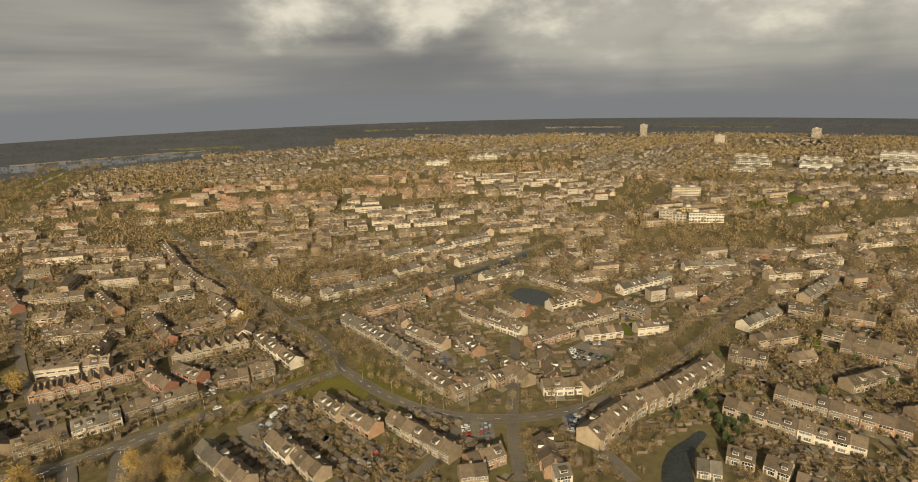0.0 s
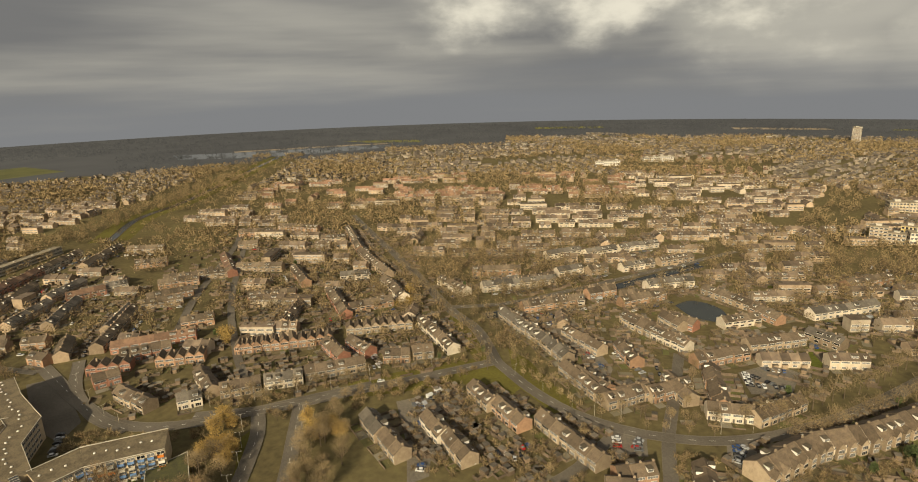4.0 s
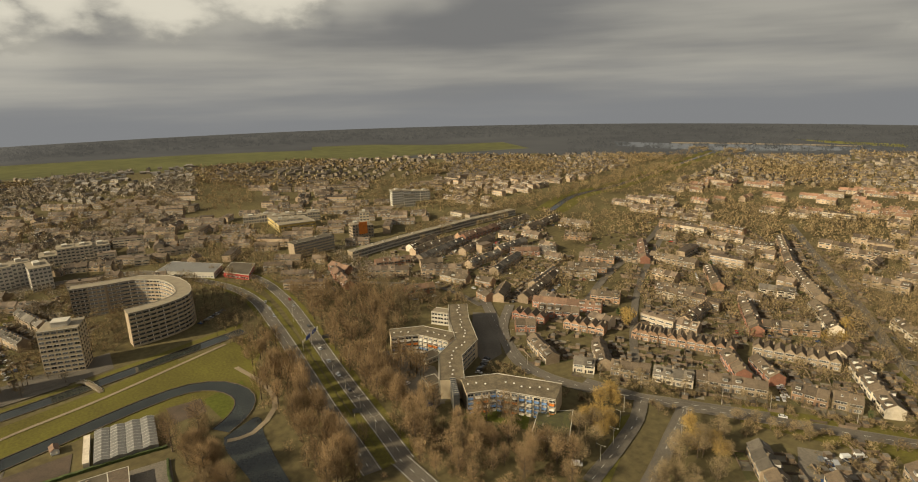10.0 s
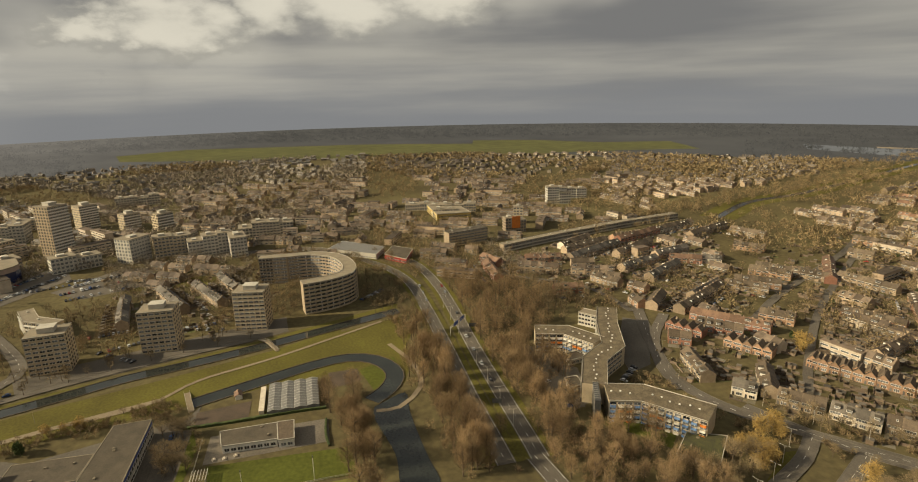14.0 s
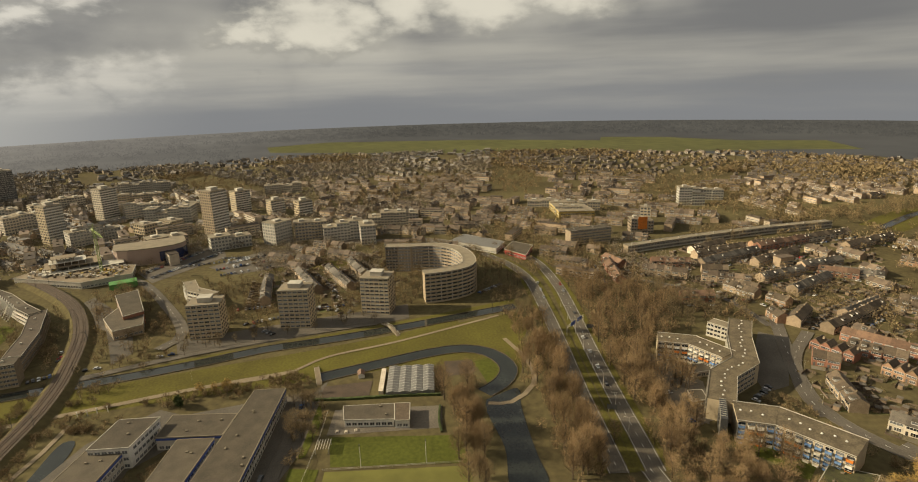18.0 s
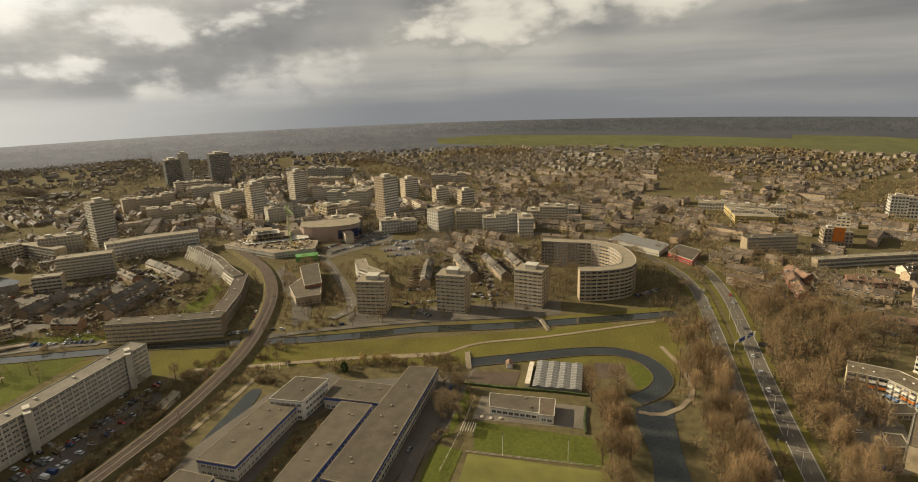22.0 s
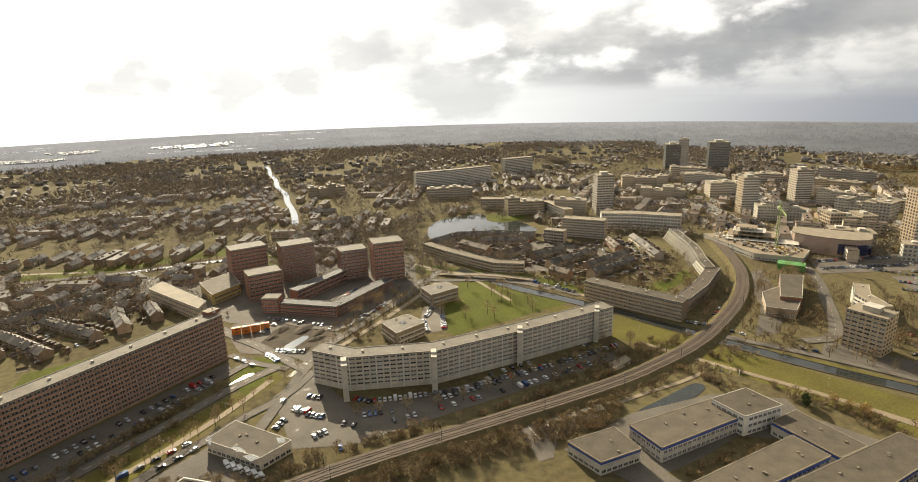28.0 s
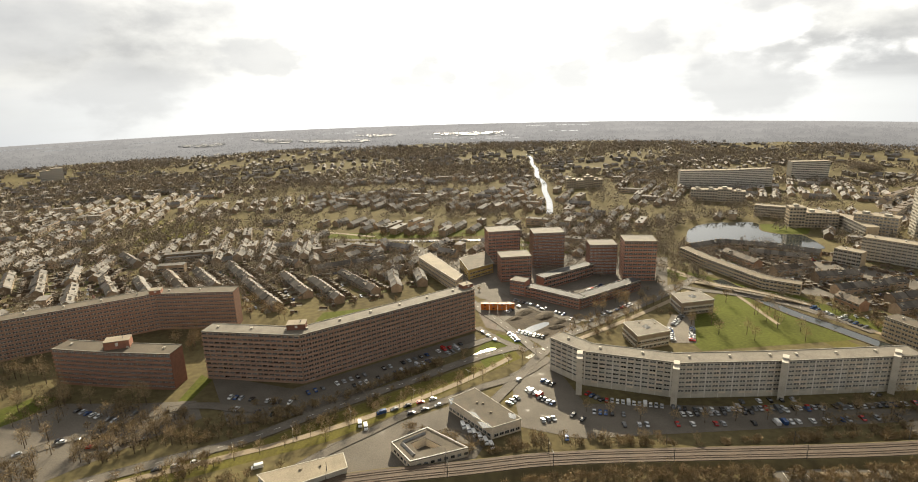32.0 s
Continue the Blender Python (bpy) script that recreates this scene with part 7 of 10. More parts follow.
# ---- more terraces ----
# the lakeside estate: a crescent outside, dark-roofed rows within
for x1, y1, x2, y2, style in (
    (-254, -528, -292, -540, 'grey'), (-293, -540, -331, -522, 'grey'), (-332, -521, -363, -490, 'grey'), (-303, -507, -344, -478, 'grey'), (-281, -508, -290, -468, 'brown'), (-292, -449, -333, -459, 'brown'),
    (-316, -430, -358, -434, 'grey'), (-312, -400, -378, -411, 'grey'), (-337, -376, -396, -386, 'grey'), (-325.5, -357.6, -386.0, -368.5, 'grey'), (-305.2, -386, -309.3, -365, 'brown'), (-446.5, -427, -415, -361, 'white'), (-417, -433, -401, -400, 'brown'),
):
    terrace(x1, y1, x2, y2, style, ridge=8.5, near=False)
terrace(-488.3, -150.0, -427.4, -137.2, 'grey', ridge=9, d=4, near=False)
terrace(-503.4, -127.0, -449.5, -99.4, 'grey', ridge=9, d=4, near=False)
terrace(-509.0, -100.2, -455.1, -72.5, 'grey', ridge=9, d=4, near=False)
terrace(-527.0, -81.8, -484.8, -63.6, 'grey', ridge=9, d=4, near=False)
terrace(340.1, -470.1, 376.5, -534.4, 'grey', ridge=7.5, near=False)
terrace(295.3, -437.5, 322.0, -490.2, 'grey', ridge=7.5, near=False)
terrace(330.4, -500.9, 350.4, -545.7, 'grey', ridge=7.5, near=False)
terrace(304.5, -507.4, 271.7, -460.0, 'grey', ridge=7.5, near=False)
terrace(270.9, -502.9, 243.2, -460.7, 'grey', ridge=7.5, near=False)
terrace(251.1, -517.4, 213.2, -464.1, 'brown', ridge=7.5, near=False)
for x1, y1, x2, y2 in ((168, -484, 124, -418), (139, -499, 105, -443), (110, -482, 77, -427), (86, -497, 50, -445), (200, -537, 166, -486), (226, -522, 190, -473), (114, -509, 82, -523), (80, -524, 50, -537)):
    terrace(x1, y1, x2, y2, 'grey', ridge=7.5, near=False)
terrace(153.8, -551.6, 131.3, -528.6, 'grey', ridge=7.5, near=False)
terrace(326.8, -587.3, 294.4, -551.4, 'grey', ridge=7.5, near=False)
terrace(377.1, -485.0, 406.7, -534.9, 'grey', ridge=7.5, near=False)
terrace(-496.2, 160.1, -442.5, 154.9, 'orange', near=False)
terrace(-489.2, 198.7, -481.7, 232.8, 'orange', near=False)
terrace(-401.0, 188.1, -397.8, 212.9, 'orange', near=False)
terrace(-421.2, 234.8, -396.3, 247.0, 'brown', near=False)
terrace(-391.9, 253.3, -377.4, 260.0, 'brown', near=False)
terrace(-478.4, 240.8, -510.6, 311.7, 'grey', near=False)
terrace(-521.6, 318.5, -544.6, 382.7, 'orange', near=False)
terrace(-433.0, 270.2, -449.7, 315.8, 'grey', near=False)
terrace(-458.7, 322.1, -470.7, 365.5, 'grey', near=False)
terrace(-444.5, 341.5, -423.5, 370.2, 'white', near=False)
terrace(-352.0, 282.9, -372.8, 323.0, 'grey', near=False)
terrace(-517.2, 460.7, -481.9, 475.6, 'brown', near=False)
terrace(-464.0, 418.1, -440.9, 435.8, 'brown', near=False)
terrace(-345.9, 242.6, -364.7, 264.9, 'brown', near=False)
terrace(-544.6, 382.7, -562.2, 441.0, 'brown', near=False)
terrace(-511.6, 401.4, -539.5, 470.5, 'brown', near=False)
terrace(-393.9, 374.6, -366.9, 394.5, 'brown', near=False)
terrace(-368.2, 329.4, -346.3, 351.1, 'brown', near=False)
terrace(-308.6, 307.4, -290.8, 321.2, 'brown', near=False)
terrace(-295.5, 222.2, -287.4, 234.0, 'red')
terrace(-307.8, 253.2, -286.2, 274.1, 'red')
block = thing('apartment_block', None, Matrix(), 'long low brown terrace flats with a gravel roof', 'flats')
wings(block, [(-529, 191.4), (-541.4, 227.9), (-554.4, 269.2), (-579.3, 362.7), (-594.7, 446.7)], 8, 7, 2, M_brick, M_concrete, M_gravel)
block = thing('apartment_block', None, Matrix(), 'beige terraced flats by the ring road', 'flats')
wings(block, [(-565.5, 142.5), (-577.7, 189.4)], 12, 15, 5, M_brick, M_beige, M_felt)
block = thing('apartment_block', None, Matrix(), 'stepped white terrace flats on a curve', 'flats')
wings(block, [(-484.9, -410.9), (-447.9, -353.7), (-420.8, -323.2), (-405.7, -303.5)], 8, 10, 3, M_plaster, M_white, M_felt)
g = Geo()
g.f += [(0, 1, 2, 3), (7, 6, 5, 4), (0, 4, 5, 1), (1, 5, 6, 2), (2, 6, 7, 3), (3, 7, 4, 0)]
for x in (-0.35, 0.35):
    g.v += [(x, 0.5, 8.5), (x, -6.5, 0), (x, -5.2, 0), (x, 0.5, 12.0)]
g.k += [0] * 6
FIN_mesh = g.mesh("raking_frame", M_white)
for q0, q1 in (((-484.9, -410.9), (-447.9, -353.7)), ((-447.9, -353.7), (-420.8, -323.2))):
    a, b = Vector(q0), Vector(q1)
    n = int((b - a).length / 5.4)
    for i in range(n):
        q = a.lerp(b, i / n)
        part("raking_frame", FIN_mesh, block, at=pose(q.x, q.y, 0, 0, 0, math.degrees(math.atan2((b - a).y, (b - a).x))))
block = thing('apartment_block', None, Matrix(), 'brown apartment block curving along the railway', 'flats')
wings(block, [(-328.8, -259.9), (-374, -275.6), (-417.7, -297.9)], 10, 9, 3, M_brick, M_brick, M_tiles)
block = thing('apartment_block', None, Matrix(), 'low curved brown row closing the lakeside estate', 'flats')
wings(block, [(-238, -516), (-245, -479), (-255, -445), (-264, -418), (-285, -401)], 9, 8.5, 3, M_beige, M_brick, M_worn_roof, bay=4.8, balcony=0.0, vents=False)
block = thing('apartment_block', None, Matrix(), 'low beige flats at the end of the lake', 'flats')
wings(block, [(-366, -478), (-378, -459)], 11, 13, 4, M_beige, M_concrete, M_gravel)
block = thing('apartment_block', None, Matrix(), 'beige lakeside apartment block', 'flats')
wings(block, [(-398, -486), (-426, -449)], 14, 20, 7, M_beige, M_concrete, M_gravel)
block = thing('apartment_block', None, Matrix(), 'curved pale lakeside flats', 'flats')
wings(block, [(-400, -668), (-442, -638), (-460, -594), (-449, -545)], 12, 13, 4, M_beige, M_concrete, M_gravel)
block = thing('apartment_block', None, Matrix(), 'very long pale ten-storey flats', 'flats')
wings(block, [(-391.7, -864.8), (-457.1, -855.8), (-537.4, -857.9)], 12, 28, 10, M_concrete, M_white, M_gravel)
block = thing('apartment_block', None, Matrix(), 'pale high flats in the haze', 'flats')
wings(block, [(-599.1, -905.9), (-662.2, -903.3)], 14, 30, 10, M_concrete, M_white, M_gravel)
block = thing('office_building', None, Matrix(), 'white four-storey office with dark window bands', 'office')
wings(block, [(-455.5, -485.5), (-484.3, -462.6), (-516, -422.6)], 16, 18, 5, M_white, M_white, M_gravel)
block = thing('apartment_block', None, Matrix(), 'S-shaped low apartment terrace', 'flats')
wings(block, [(-461, -213.1), (-437.9, -200.5), (-424, -178.3)], 9, 12, 4, M_beige, M_white, M_gravel)
quad_wings = (((-72.1, -424.3), (-107.3, -392.0), 9, 8.5, "long dark red-brick homes round a parking court"), ((-108.6, -392.9), (-167.8, -428.3), 9, 8.2, "dark red-brick homes with a slate roof round a court"), ((-89.6, -438.0), (-140.2, -468.6), 9, 10.5, "taller dark red-brick homes behind a parking court"))
for a, b, depth, h, label in quad_wings:
    block = thing('apartment_block', None, Matrix(), label, 'flats', 'court homes')
    wing(block, a, b, depth, h, 3, M_brick_red, M_redband, M_slate, bay=4.5, balcony=0.0, vents=False)
block = thing('apartment_block', None, Matrix(), 'small red-brick corner block with a pale roof', 'flats')
wing(block, (-60.5, -432.0), (-71.5, -424.8), 10, 12, 4, M_brick_red, M_redband, M_grey_roof, bay=3.6, balcony=0.0, vents=False)
flat_roofed('construction_site', [(-511.5, -387.8), (-546, -376.5), (-539.4, -292), (-511.1, -281.4), (-489.7, -315.2)], 6, M_concrete, M_sand, 'concrete floors of a building under construction', 'building site')
flat_roofed('low_building', [(-397.5, -245.1), (-426.5, -246.3), (-411.9, -223.4), (-384.6, -211), (-374, -226.7)], 7, M_brick, M_felt, 'low brown office beside the ramp', 'office')
flat_roofed('low_building', [(-439.5, -258.3), (-451.7, -246.5), (-404.1, -219.1), (-393.8, -229.1)], 10, M_brick_red, M_felt, 'low red-brick office under a felt roof', 'office')
flat_roofed('sports_hall', [(-582.6, 16.2), (-609, 33), (-571.2, 73.2), (-545.5, 61.5)], 5.5, M_concrete, M_greenglass, 'grey ribbed-roof sports hall', 'hall')
flat_roofed('supermarket', [(-544.9, 70), (-572.6, 82.4), (-554.4, 100.2), (-520.6, 87.4)], 5, M_redpaint, M_felt, 'red supermarket hall with a flat roof', 'hall')
flat_roofed('school_building', [(-23.5, -507.6), (-50.4, -527.4), (-53, -488.8), (-29.3, -471.5)], 9, M_yellow, M_felt, 'yellow-beige school with a flat roof', 'school')
flat_roofed('apartment_building', [(15, -510.3), (3.9, -524.3), (-23.1, -453.5), (-16.5, -439.3)], 11, M_beige, M_gravel, 'pale four-storey flats with a gravel roof', 'flats')
flat_roofed('yellow_school', [(-750, 158.5), (-728.1, 199.8), (-686.5, 202.7), (-689.3, 158.2)], 9, M_yellow, M_gravel, 'low school with yellow walls', 'school')
CLUTTER = [
    ([(-341.6, 387.6), (-161.8, 420.4), (-87.1, 334.2), (-144.1, 280.5), (-228.4, 241.9)], 420),
    ([(-506.8, 600.2), (-260.6, 598.9), (-142.7, 419), (-341.6, 387.6)], 420),
    ([(-114.2, 278.9), (-9.9, 267.7), (25.5, 198.7), (-88.7, 203.3)], 260),
    ([(-82, 391.4), (41.6, 508.6), (90.3, 379.3), (33.7, 265.5), (-9.9, 267.7)], 420),
    ([(52.5, 507.6), (275.3, 545.3), (237, 415.6), (81.5, 281), (69.8, 360.3)], 420),
    ([(70.6, 219.8), (138, 291), (291.1, 327.6), (184.1, 192.4)], 420),
    ([(228.1, 416.3), (434.9, 509.3), (284.8, 319.7), (150.7, 304.4)], 300),
    ([(-324.5, 241.1), (-146.8, 381.7), (-92, 298.6), (-261, 189.5)], 300),
    ([(-502.5, 455.7), (-291.5, 596.9), (-159, 388.5), (-336, 273.3)], 420),
    ([(-152.3, 513), (72.5, 678.4), (52.6, 401.4), (-79.1, 383.6)], 420),
    ([(-525.9, 169.8), (-577.3, 452.9), (-368.1, 358.2), (-361.1, 259.3), (-437.4, 176)], 300),
    ([(453.8, -587.7), (75.2, -576.4), (-23.8, -469.8), (109.7, -406), (354.3, -446.9)], 420),
    ([(-274.9, -572), (-468.2, -448.9), (-380.4, -308.3), (-315.9, -348.3), (-227, -480.8)], 360),
    ([(-572.3, -190.1), (-564.9, -41.5), (-410.5, -27.5), (-388, -119)], 160),
]
patch('pavement', [(-150.3, -178.6), (-199.1, -184.5), (-250.2, -175.5), (-279.1, -152.2), (-272.2, -137.1), (-290.8, -73.8), (-252.9, -70.6), (-180.3, -83.5)], 0.02, M_asphalt, 'dark asphalt yard of the school', 'yard')
patch('pavement', [(-227.8, -144.1), (-247.3, -129.2), (-247.2, -123.4), (-203.9, -122.6), (-180.8, -127.3), (-177.8, -142.4), (-200.2, -141.7)], 0.02, M_ground, 'bare planted court between school wings', 'court')
patch('grass', [(-258, -77.2), (-280.8, -72), (-278.5, -66.3), (-260.8, -61.7), (-231, -64.6), (-227.4, -71)], 0.02, M_lawn, 'green strip beside the school road', 'grass')
patch('grass', [(-205.5, -70.3), (-223, -69.8), (-221, -56.4), (-192.7, -57.4), (-190.3, -69.6)], 0.02, M_lawn, 'green strip beside the school road', 'grass')
VANS = [(-11.0, -248.4), (-23.4, -231.1)]
SHAFTS = [(-76.3, -274.1), (-122.4, -257.5), (-180.9, -258.4), (-242.1, -258.6)]
POSTS = [(-220.6, -37.4), (-221.6, -7.9)]
# ---- large single buildings ----
block = thing("apartment_block", None, Matrix(), "horseshoe-shaped eight-storey flats with pale balcony bands", "flats")
rim = smooth_line([(-419, -9), (-423, 8), (-432, 25), (-446, 33), (-471, 32), (-495, 22), (-509, 0), (-509, -22), (-511, -45)], 11.0)
wings(block, rim, 10, 24.0, 8, M_brick, M_beige, M_gravel, bay=5.5, vents=False)


def facing(x, y, turn=0.0):
    """The angle of a front that faces the middle of the plan."""
    return math.degrees(math.atan2(y, x)) - 90 + turn


for x, y, h in ((-370, -159, 25.0), (-382, -99, 28.5), (-401, -42, 28.5)):
    tower(x - 8, y - 3, facing(x, y, -18), 22, 17, h, 10 if h > 26 else 9, M_beige, label="square beige brick apartment tower with a lift housing", single=True)
for x, y, w, d, h in ((-66, -524, 31, 20, 32), (-106, -507, 29, 20, 33), (-150, -480, 24, 18, 27), (-176, -460, 27, 20, 35), (-70, -472, 27, 18, 22)):
    tower(x, y, facing(x, y, 12), w, d, h, max(6, int(h / 3)), M_brick_red, label="dark red-brick apartment tower with a flat grey roof", roof=M_grey_roof, house_top=False)
city_walls = {"beige": M_beige, "cream": M_plaster, "dark": M_dark, "brown": M_brick, "grey": M_concrete, "white": mat("pale_cladding", (0.58, 0.54, 0.46), (0.44, 0.40, 0.34), scale=0.1)}
for x, y, w, d, h, c, turn in (
    (-515, -548, 22, 18, 51, "grey", 20), (-668, -448, 20, 18, 45, "beige", 25), (-786, -450, 22, 20, 44, "cream", 30), (-672, -260, 22, 20, 55, "brown", 35),
    (-805, -274, 22, 18, 31, "beige", 25), (-785, -220, 20, 16, 20, "beige", 25), (-768, -178, 20, 16, 21, "beige", 25),
    (-890, -762, 27, 25, 49, "dark", 10), (-958, -712, 36, 28, 52, "dark", 10), (-905, -748, 18, 18, 58, "grey", 0),
):
    tower(x, y, facing(x, y, turn), w, d, h, max(5, int(h / 3.1)), city_walls[c], name="city_tower", label=f"{c} high-rise tower in the town centre", band=M_white if c in ("beige", "brown", "cream") else None)
for x, y, w, d, h, c, turn in (
    (-655, -393, 52, 18, 20, "grey", 15), (-607, -222, 42, 16, 15, "grey", 10), (-620, -168, 24, 18, 25, "grey", 40), (-632, -140, 36, 16, 20, "beige", 5),
    (-622, -102, 44, 16, 22, "white", 5), (-600, -72, 16, 30, 21, "white", 5), (-684, -50, 62, 22, 15, "cream", 0), (-610, -290, 40, 20, 15, "brown", 15),
    (-690, -330, 50, 24, 14, "beige", 30), (-745, -350, 60, 22, 20, "grey", -20), (-800, -400, 60, 20, 18, "cream", 10), (-820, -330, 60, 20, 14, "beige", 0),
    (-730, -520, 50, 24, 20, "cream", 20), (-640, -560, 60, 20, 18, "beige", 0), (-690, -640, 70, 18, 20, "beige", 10),
    (-780, -600, 60, 22, 22, "grey", 0), (-860, -560, 70, 20, 18, "cream", 15), (-900, -460, 60, 18, 16, "beige", 0), (-840, -680, 60, 18, 16, "cream", 10),
    (-430, -600, 50, 14, 20, "beige", 20), (-470, -560, 40, 14, 20, "beige", -10), 
    (-735, 190, 66, 18, 10, "beige", 0), (-705, 172, 30, 12, 12, "cream", 0), (-600, 232, 26, 14, 19, "brown", 20), (-735, 350, 34, 14, 22, "white", 15),
    (-765, 385, 46, 14, 15, "white", 15), (-640, 250, 12, 10, 21, "beige", 0), (-950, -250, 60, 16, 14, "cream", 0), (-1000, -500, 80, 18, 18, "grey", 0),
    (-760, 150, 40, 16, 9, "cream", 0), (-400, -760, 70, 14, 20, "cream", 0), (-250, -900, 60, 14, 16, "beige", 20), 
    (540, 1645, 20, 16, 37, "brown", 0), (668, 1442, 24, 16, 21, "brown", 0), (942, 1488, 22, 16, 27, "brown", 0), (777, -1195, 40, 14, 25, "white", 0),
    (330, 800, 40, 14, 13, "beige", 20), (250, 640, 30, 12, 15, "brown", 0), (275, 655, 16, 12, 15, "yellow", 0), (290, 640, 40, 14, 12, "cream", 20),
    (560, 1060, 60, 26, 9, "white", 0), (640, 1000, 50, 30, 9, "white", 10), (700, 1080, 70, 30, 8, "grey", 0), (760, 950, 50, 26, 9, "white", 20), (820, 1040, 60, 30, 9, "white", -10),
    (500, 980, 40, 24, 8, "white", 10), (600, 1150, 60, 26, 9, "cream", 0), (880, 1120, 60, 24, 10, "white", 0), (-40, 1180, 50, 20, 10, "white", 0), (60, 1250, 60, 20, 10, "white", 10),
):
    stepped_block(x, y, facing(x, y, turn), w, d, h, city_walls.get(c, M_yellow), f"{c} office or apartment block with long rows of windows")

# orange-clad tower end
g = Geo()
g.box(-5, 5, -0.3, 0, 6, 20)
thing("orange_facade", g.mesh("orange_facade", M_orange), pose(-600 + 1.5, 232 - 0.5, 0, 0, 0, facing(-600, 232, 20)), "orange-clad front of a brown block", "facade")

# cinema: rounded pink hall with a dark-blue glass front
hall = thing("cinema", None, pose(-566, -285, 0, 0, 0, facing(-566, -285)), "rounded pinkish cinema hall with dark-blue glass", "cinema")
prof = [(-36 + 0.0, 8), (-33, 3), (-24, -2), (-10, -5), (4, -6), (18, -4), (26, 1), (30, 8), (30, 30), (-36, 30)]
g = Geo()
g.prism(prof, 0, 16)
part("wall", g.mesh("wall", mat("pink_stone", (0.42, 0.31, 0.25), (0.33, 0.25, 0.2), scale=0.1)), hall)
g = Geo()
g.prism([(x * 1.01, y * 1.01) for x, y in prof], 16, 17)
part("roof", g.mesh("roof", M_gravel), hall)
g = Geo()
g.prism([(4, -6.5), (18, -4.5), (26.4, 0.6), (30.6, 8), (29, 8), (16, -3), (4, -5)], 2, 12)
part("glass_front", g.mesh("glass_front", mat("blue_glass", (0.02, 0.03, 0.09), rough=0.15, bump=0, spec=0.6)), hall)
g = Geo()
g.box(-44, -20, 10, 29, 0, 12)
part("annex", g.mesh("annex", M_white), hall)

# tower crane over the building site
crane = thing("tower_crane", None, pose(-518, -312, 0, 0, 0, 40), "slim green tower crane over a building site", "crane")
g = Geo()
for sx in (-0.9, 0.9):
    for sy in (-0.9, 0.9):
        cone(g, (sx, sy, 0), (sx, sy, 46), 0.22, 0.22, 4)
for i in range(15):
    cone(g, (-0.9, -0.9, i * 3), (0.9, 0.9, i * 3 + 3), 0.14, 0.14, 4)
    cone(g, (0.9, -0.9, i * 3), (-0.9, 0.9, i * 3 + 3), 0.14, 0.14, 4)
part("mast", g.mesh("mast", M_crane), crane)
g = Geo()
for dy, dz in ((-0.7, 0), (0.7, 0), (0, 1.4)):
    cone(g, (-12, dy, 46 + dz), (34, dy * 0.5, 46 + dz * 0.7), 0.2, 0.16, 4)
cone(g, (0, 0, 46), (0, 0, 53), 0.6, 0.2, 4)
cone(g, (0, 0, 53), (30, 0, 47), 0.07, 0.07, 3)
cone(g, (0, 0, 53), (-11, 0, 47), 0.07, 0.07, 3)
part("jib", g.mesh("jib", M_crane), crane)
g = Geo()
g.box(-12, -8.5, -1, 1, 43.5, 46)
part("counterweight", g.mesh("counterweight", M_concrete), crane)

# site huts
for i in range(4):
    x, y = -37 - i * 6.4, -401 + i * 0.8
    for z in (0.17, 2.77):
        g = Geo()
        rib = [(-3 + 0.3 * q, 1.25 + 0.05 * (q % 4 in (1, 2))) for q in range(21)]
        g.prism([(u, -v) for u, v in rib] + rib[::-1], 0, 2.6)
        hut = thing("site_hut", g.mesh("site_hut", M_orange), pose(x, y, z, 0, 0, -7), "stacked orange site cabin on a muddy plot", "cabin", "site cabins")
        g = Geo()
        g.box(-0.8, 0.8, 1.31, 1.36, 1.1, 2.1)
        part("window", g.mesh("window", M_glass), hut)
g = Geo()
g.box(-11, 11, -6, 6, 0, 5)
thing("green_container", g.mesh("green_container", M_green), pose(-492, -280, 0, 0, 0, facing(-492, -280)), "bright green site building", "cabin")

# greenhouse of four bays
green = thing("greenhouse", None, pose(-295.5, -17, 0, 0, 0, 0), "grey glass greenhouse of four gabled bays", "greenhouse")
for i in range(4):
    g = Geo()
    g.gable(-15, 15, 3.3, 0, 2.8, 3.5)
    part("bay", g.mesh("bay", M_greenglass), green, at=pose(0, -10.1 + i * 6.75, 0))
    for j in range(11):
        g = Geo()
        x = -15 + j * 3
        for s in (-1, 1):
            cone(g, (x, s * 3.35, 2.75), (x, 0, 3.55), 0.06, 0.06, 4)
        part("glazing_bar", g.mesh("glazing_bar", M_white), green, at=pose(0, -10.1 + i * 6.75, 0))
g = Geo()
g.box(-13, 13, -1.2, 1.2, 0, 2.4)
g.box(-13.2, 13.2, -1.4, 1.4, 2.4, 2.6)
thing("potting_shed", g.mesh("potting_shed", M_plaster), pose(-296, -33.5, 0), "long narrow cream potting shed", "shed")
for x, y in ((-306, -47),):
    g = Geo()
    g.gable(-3, 3, 1.8, 0, 2.2, 3.2, 0)
    g.pitch(-3.1, 3.1, 1.8, 2.2, 3.2, k=1)
    thing("garden_shed", g.mesh("garden_shed", M_white, M_tiles_red), pose(x, y, 0, 0, 0, 10), "small white shed with an orange roof", "shed", "allotment sheds")

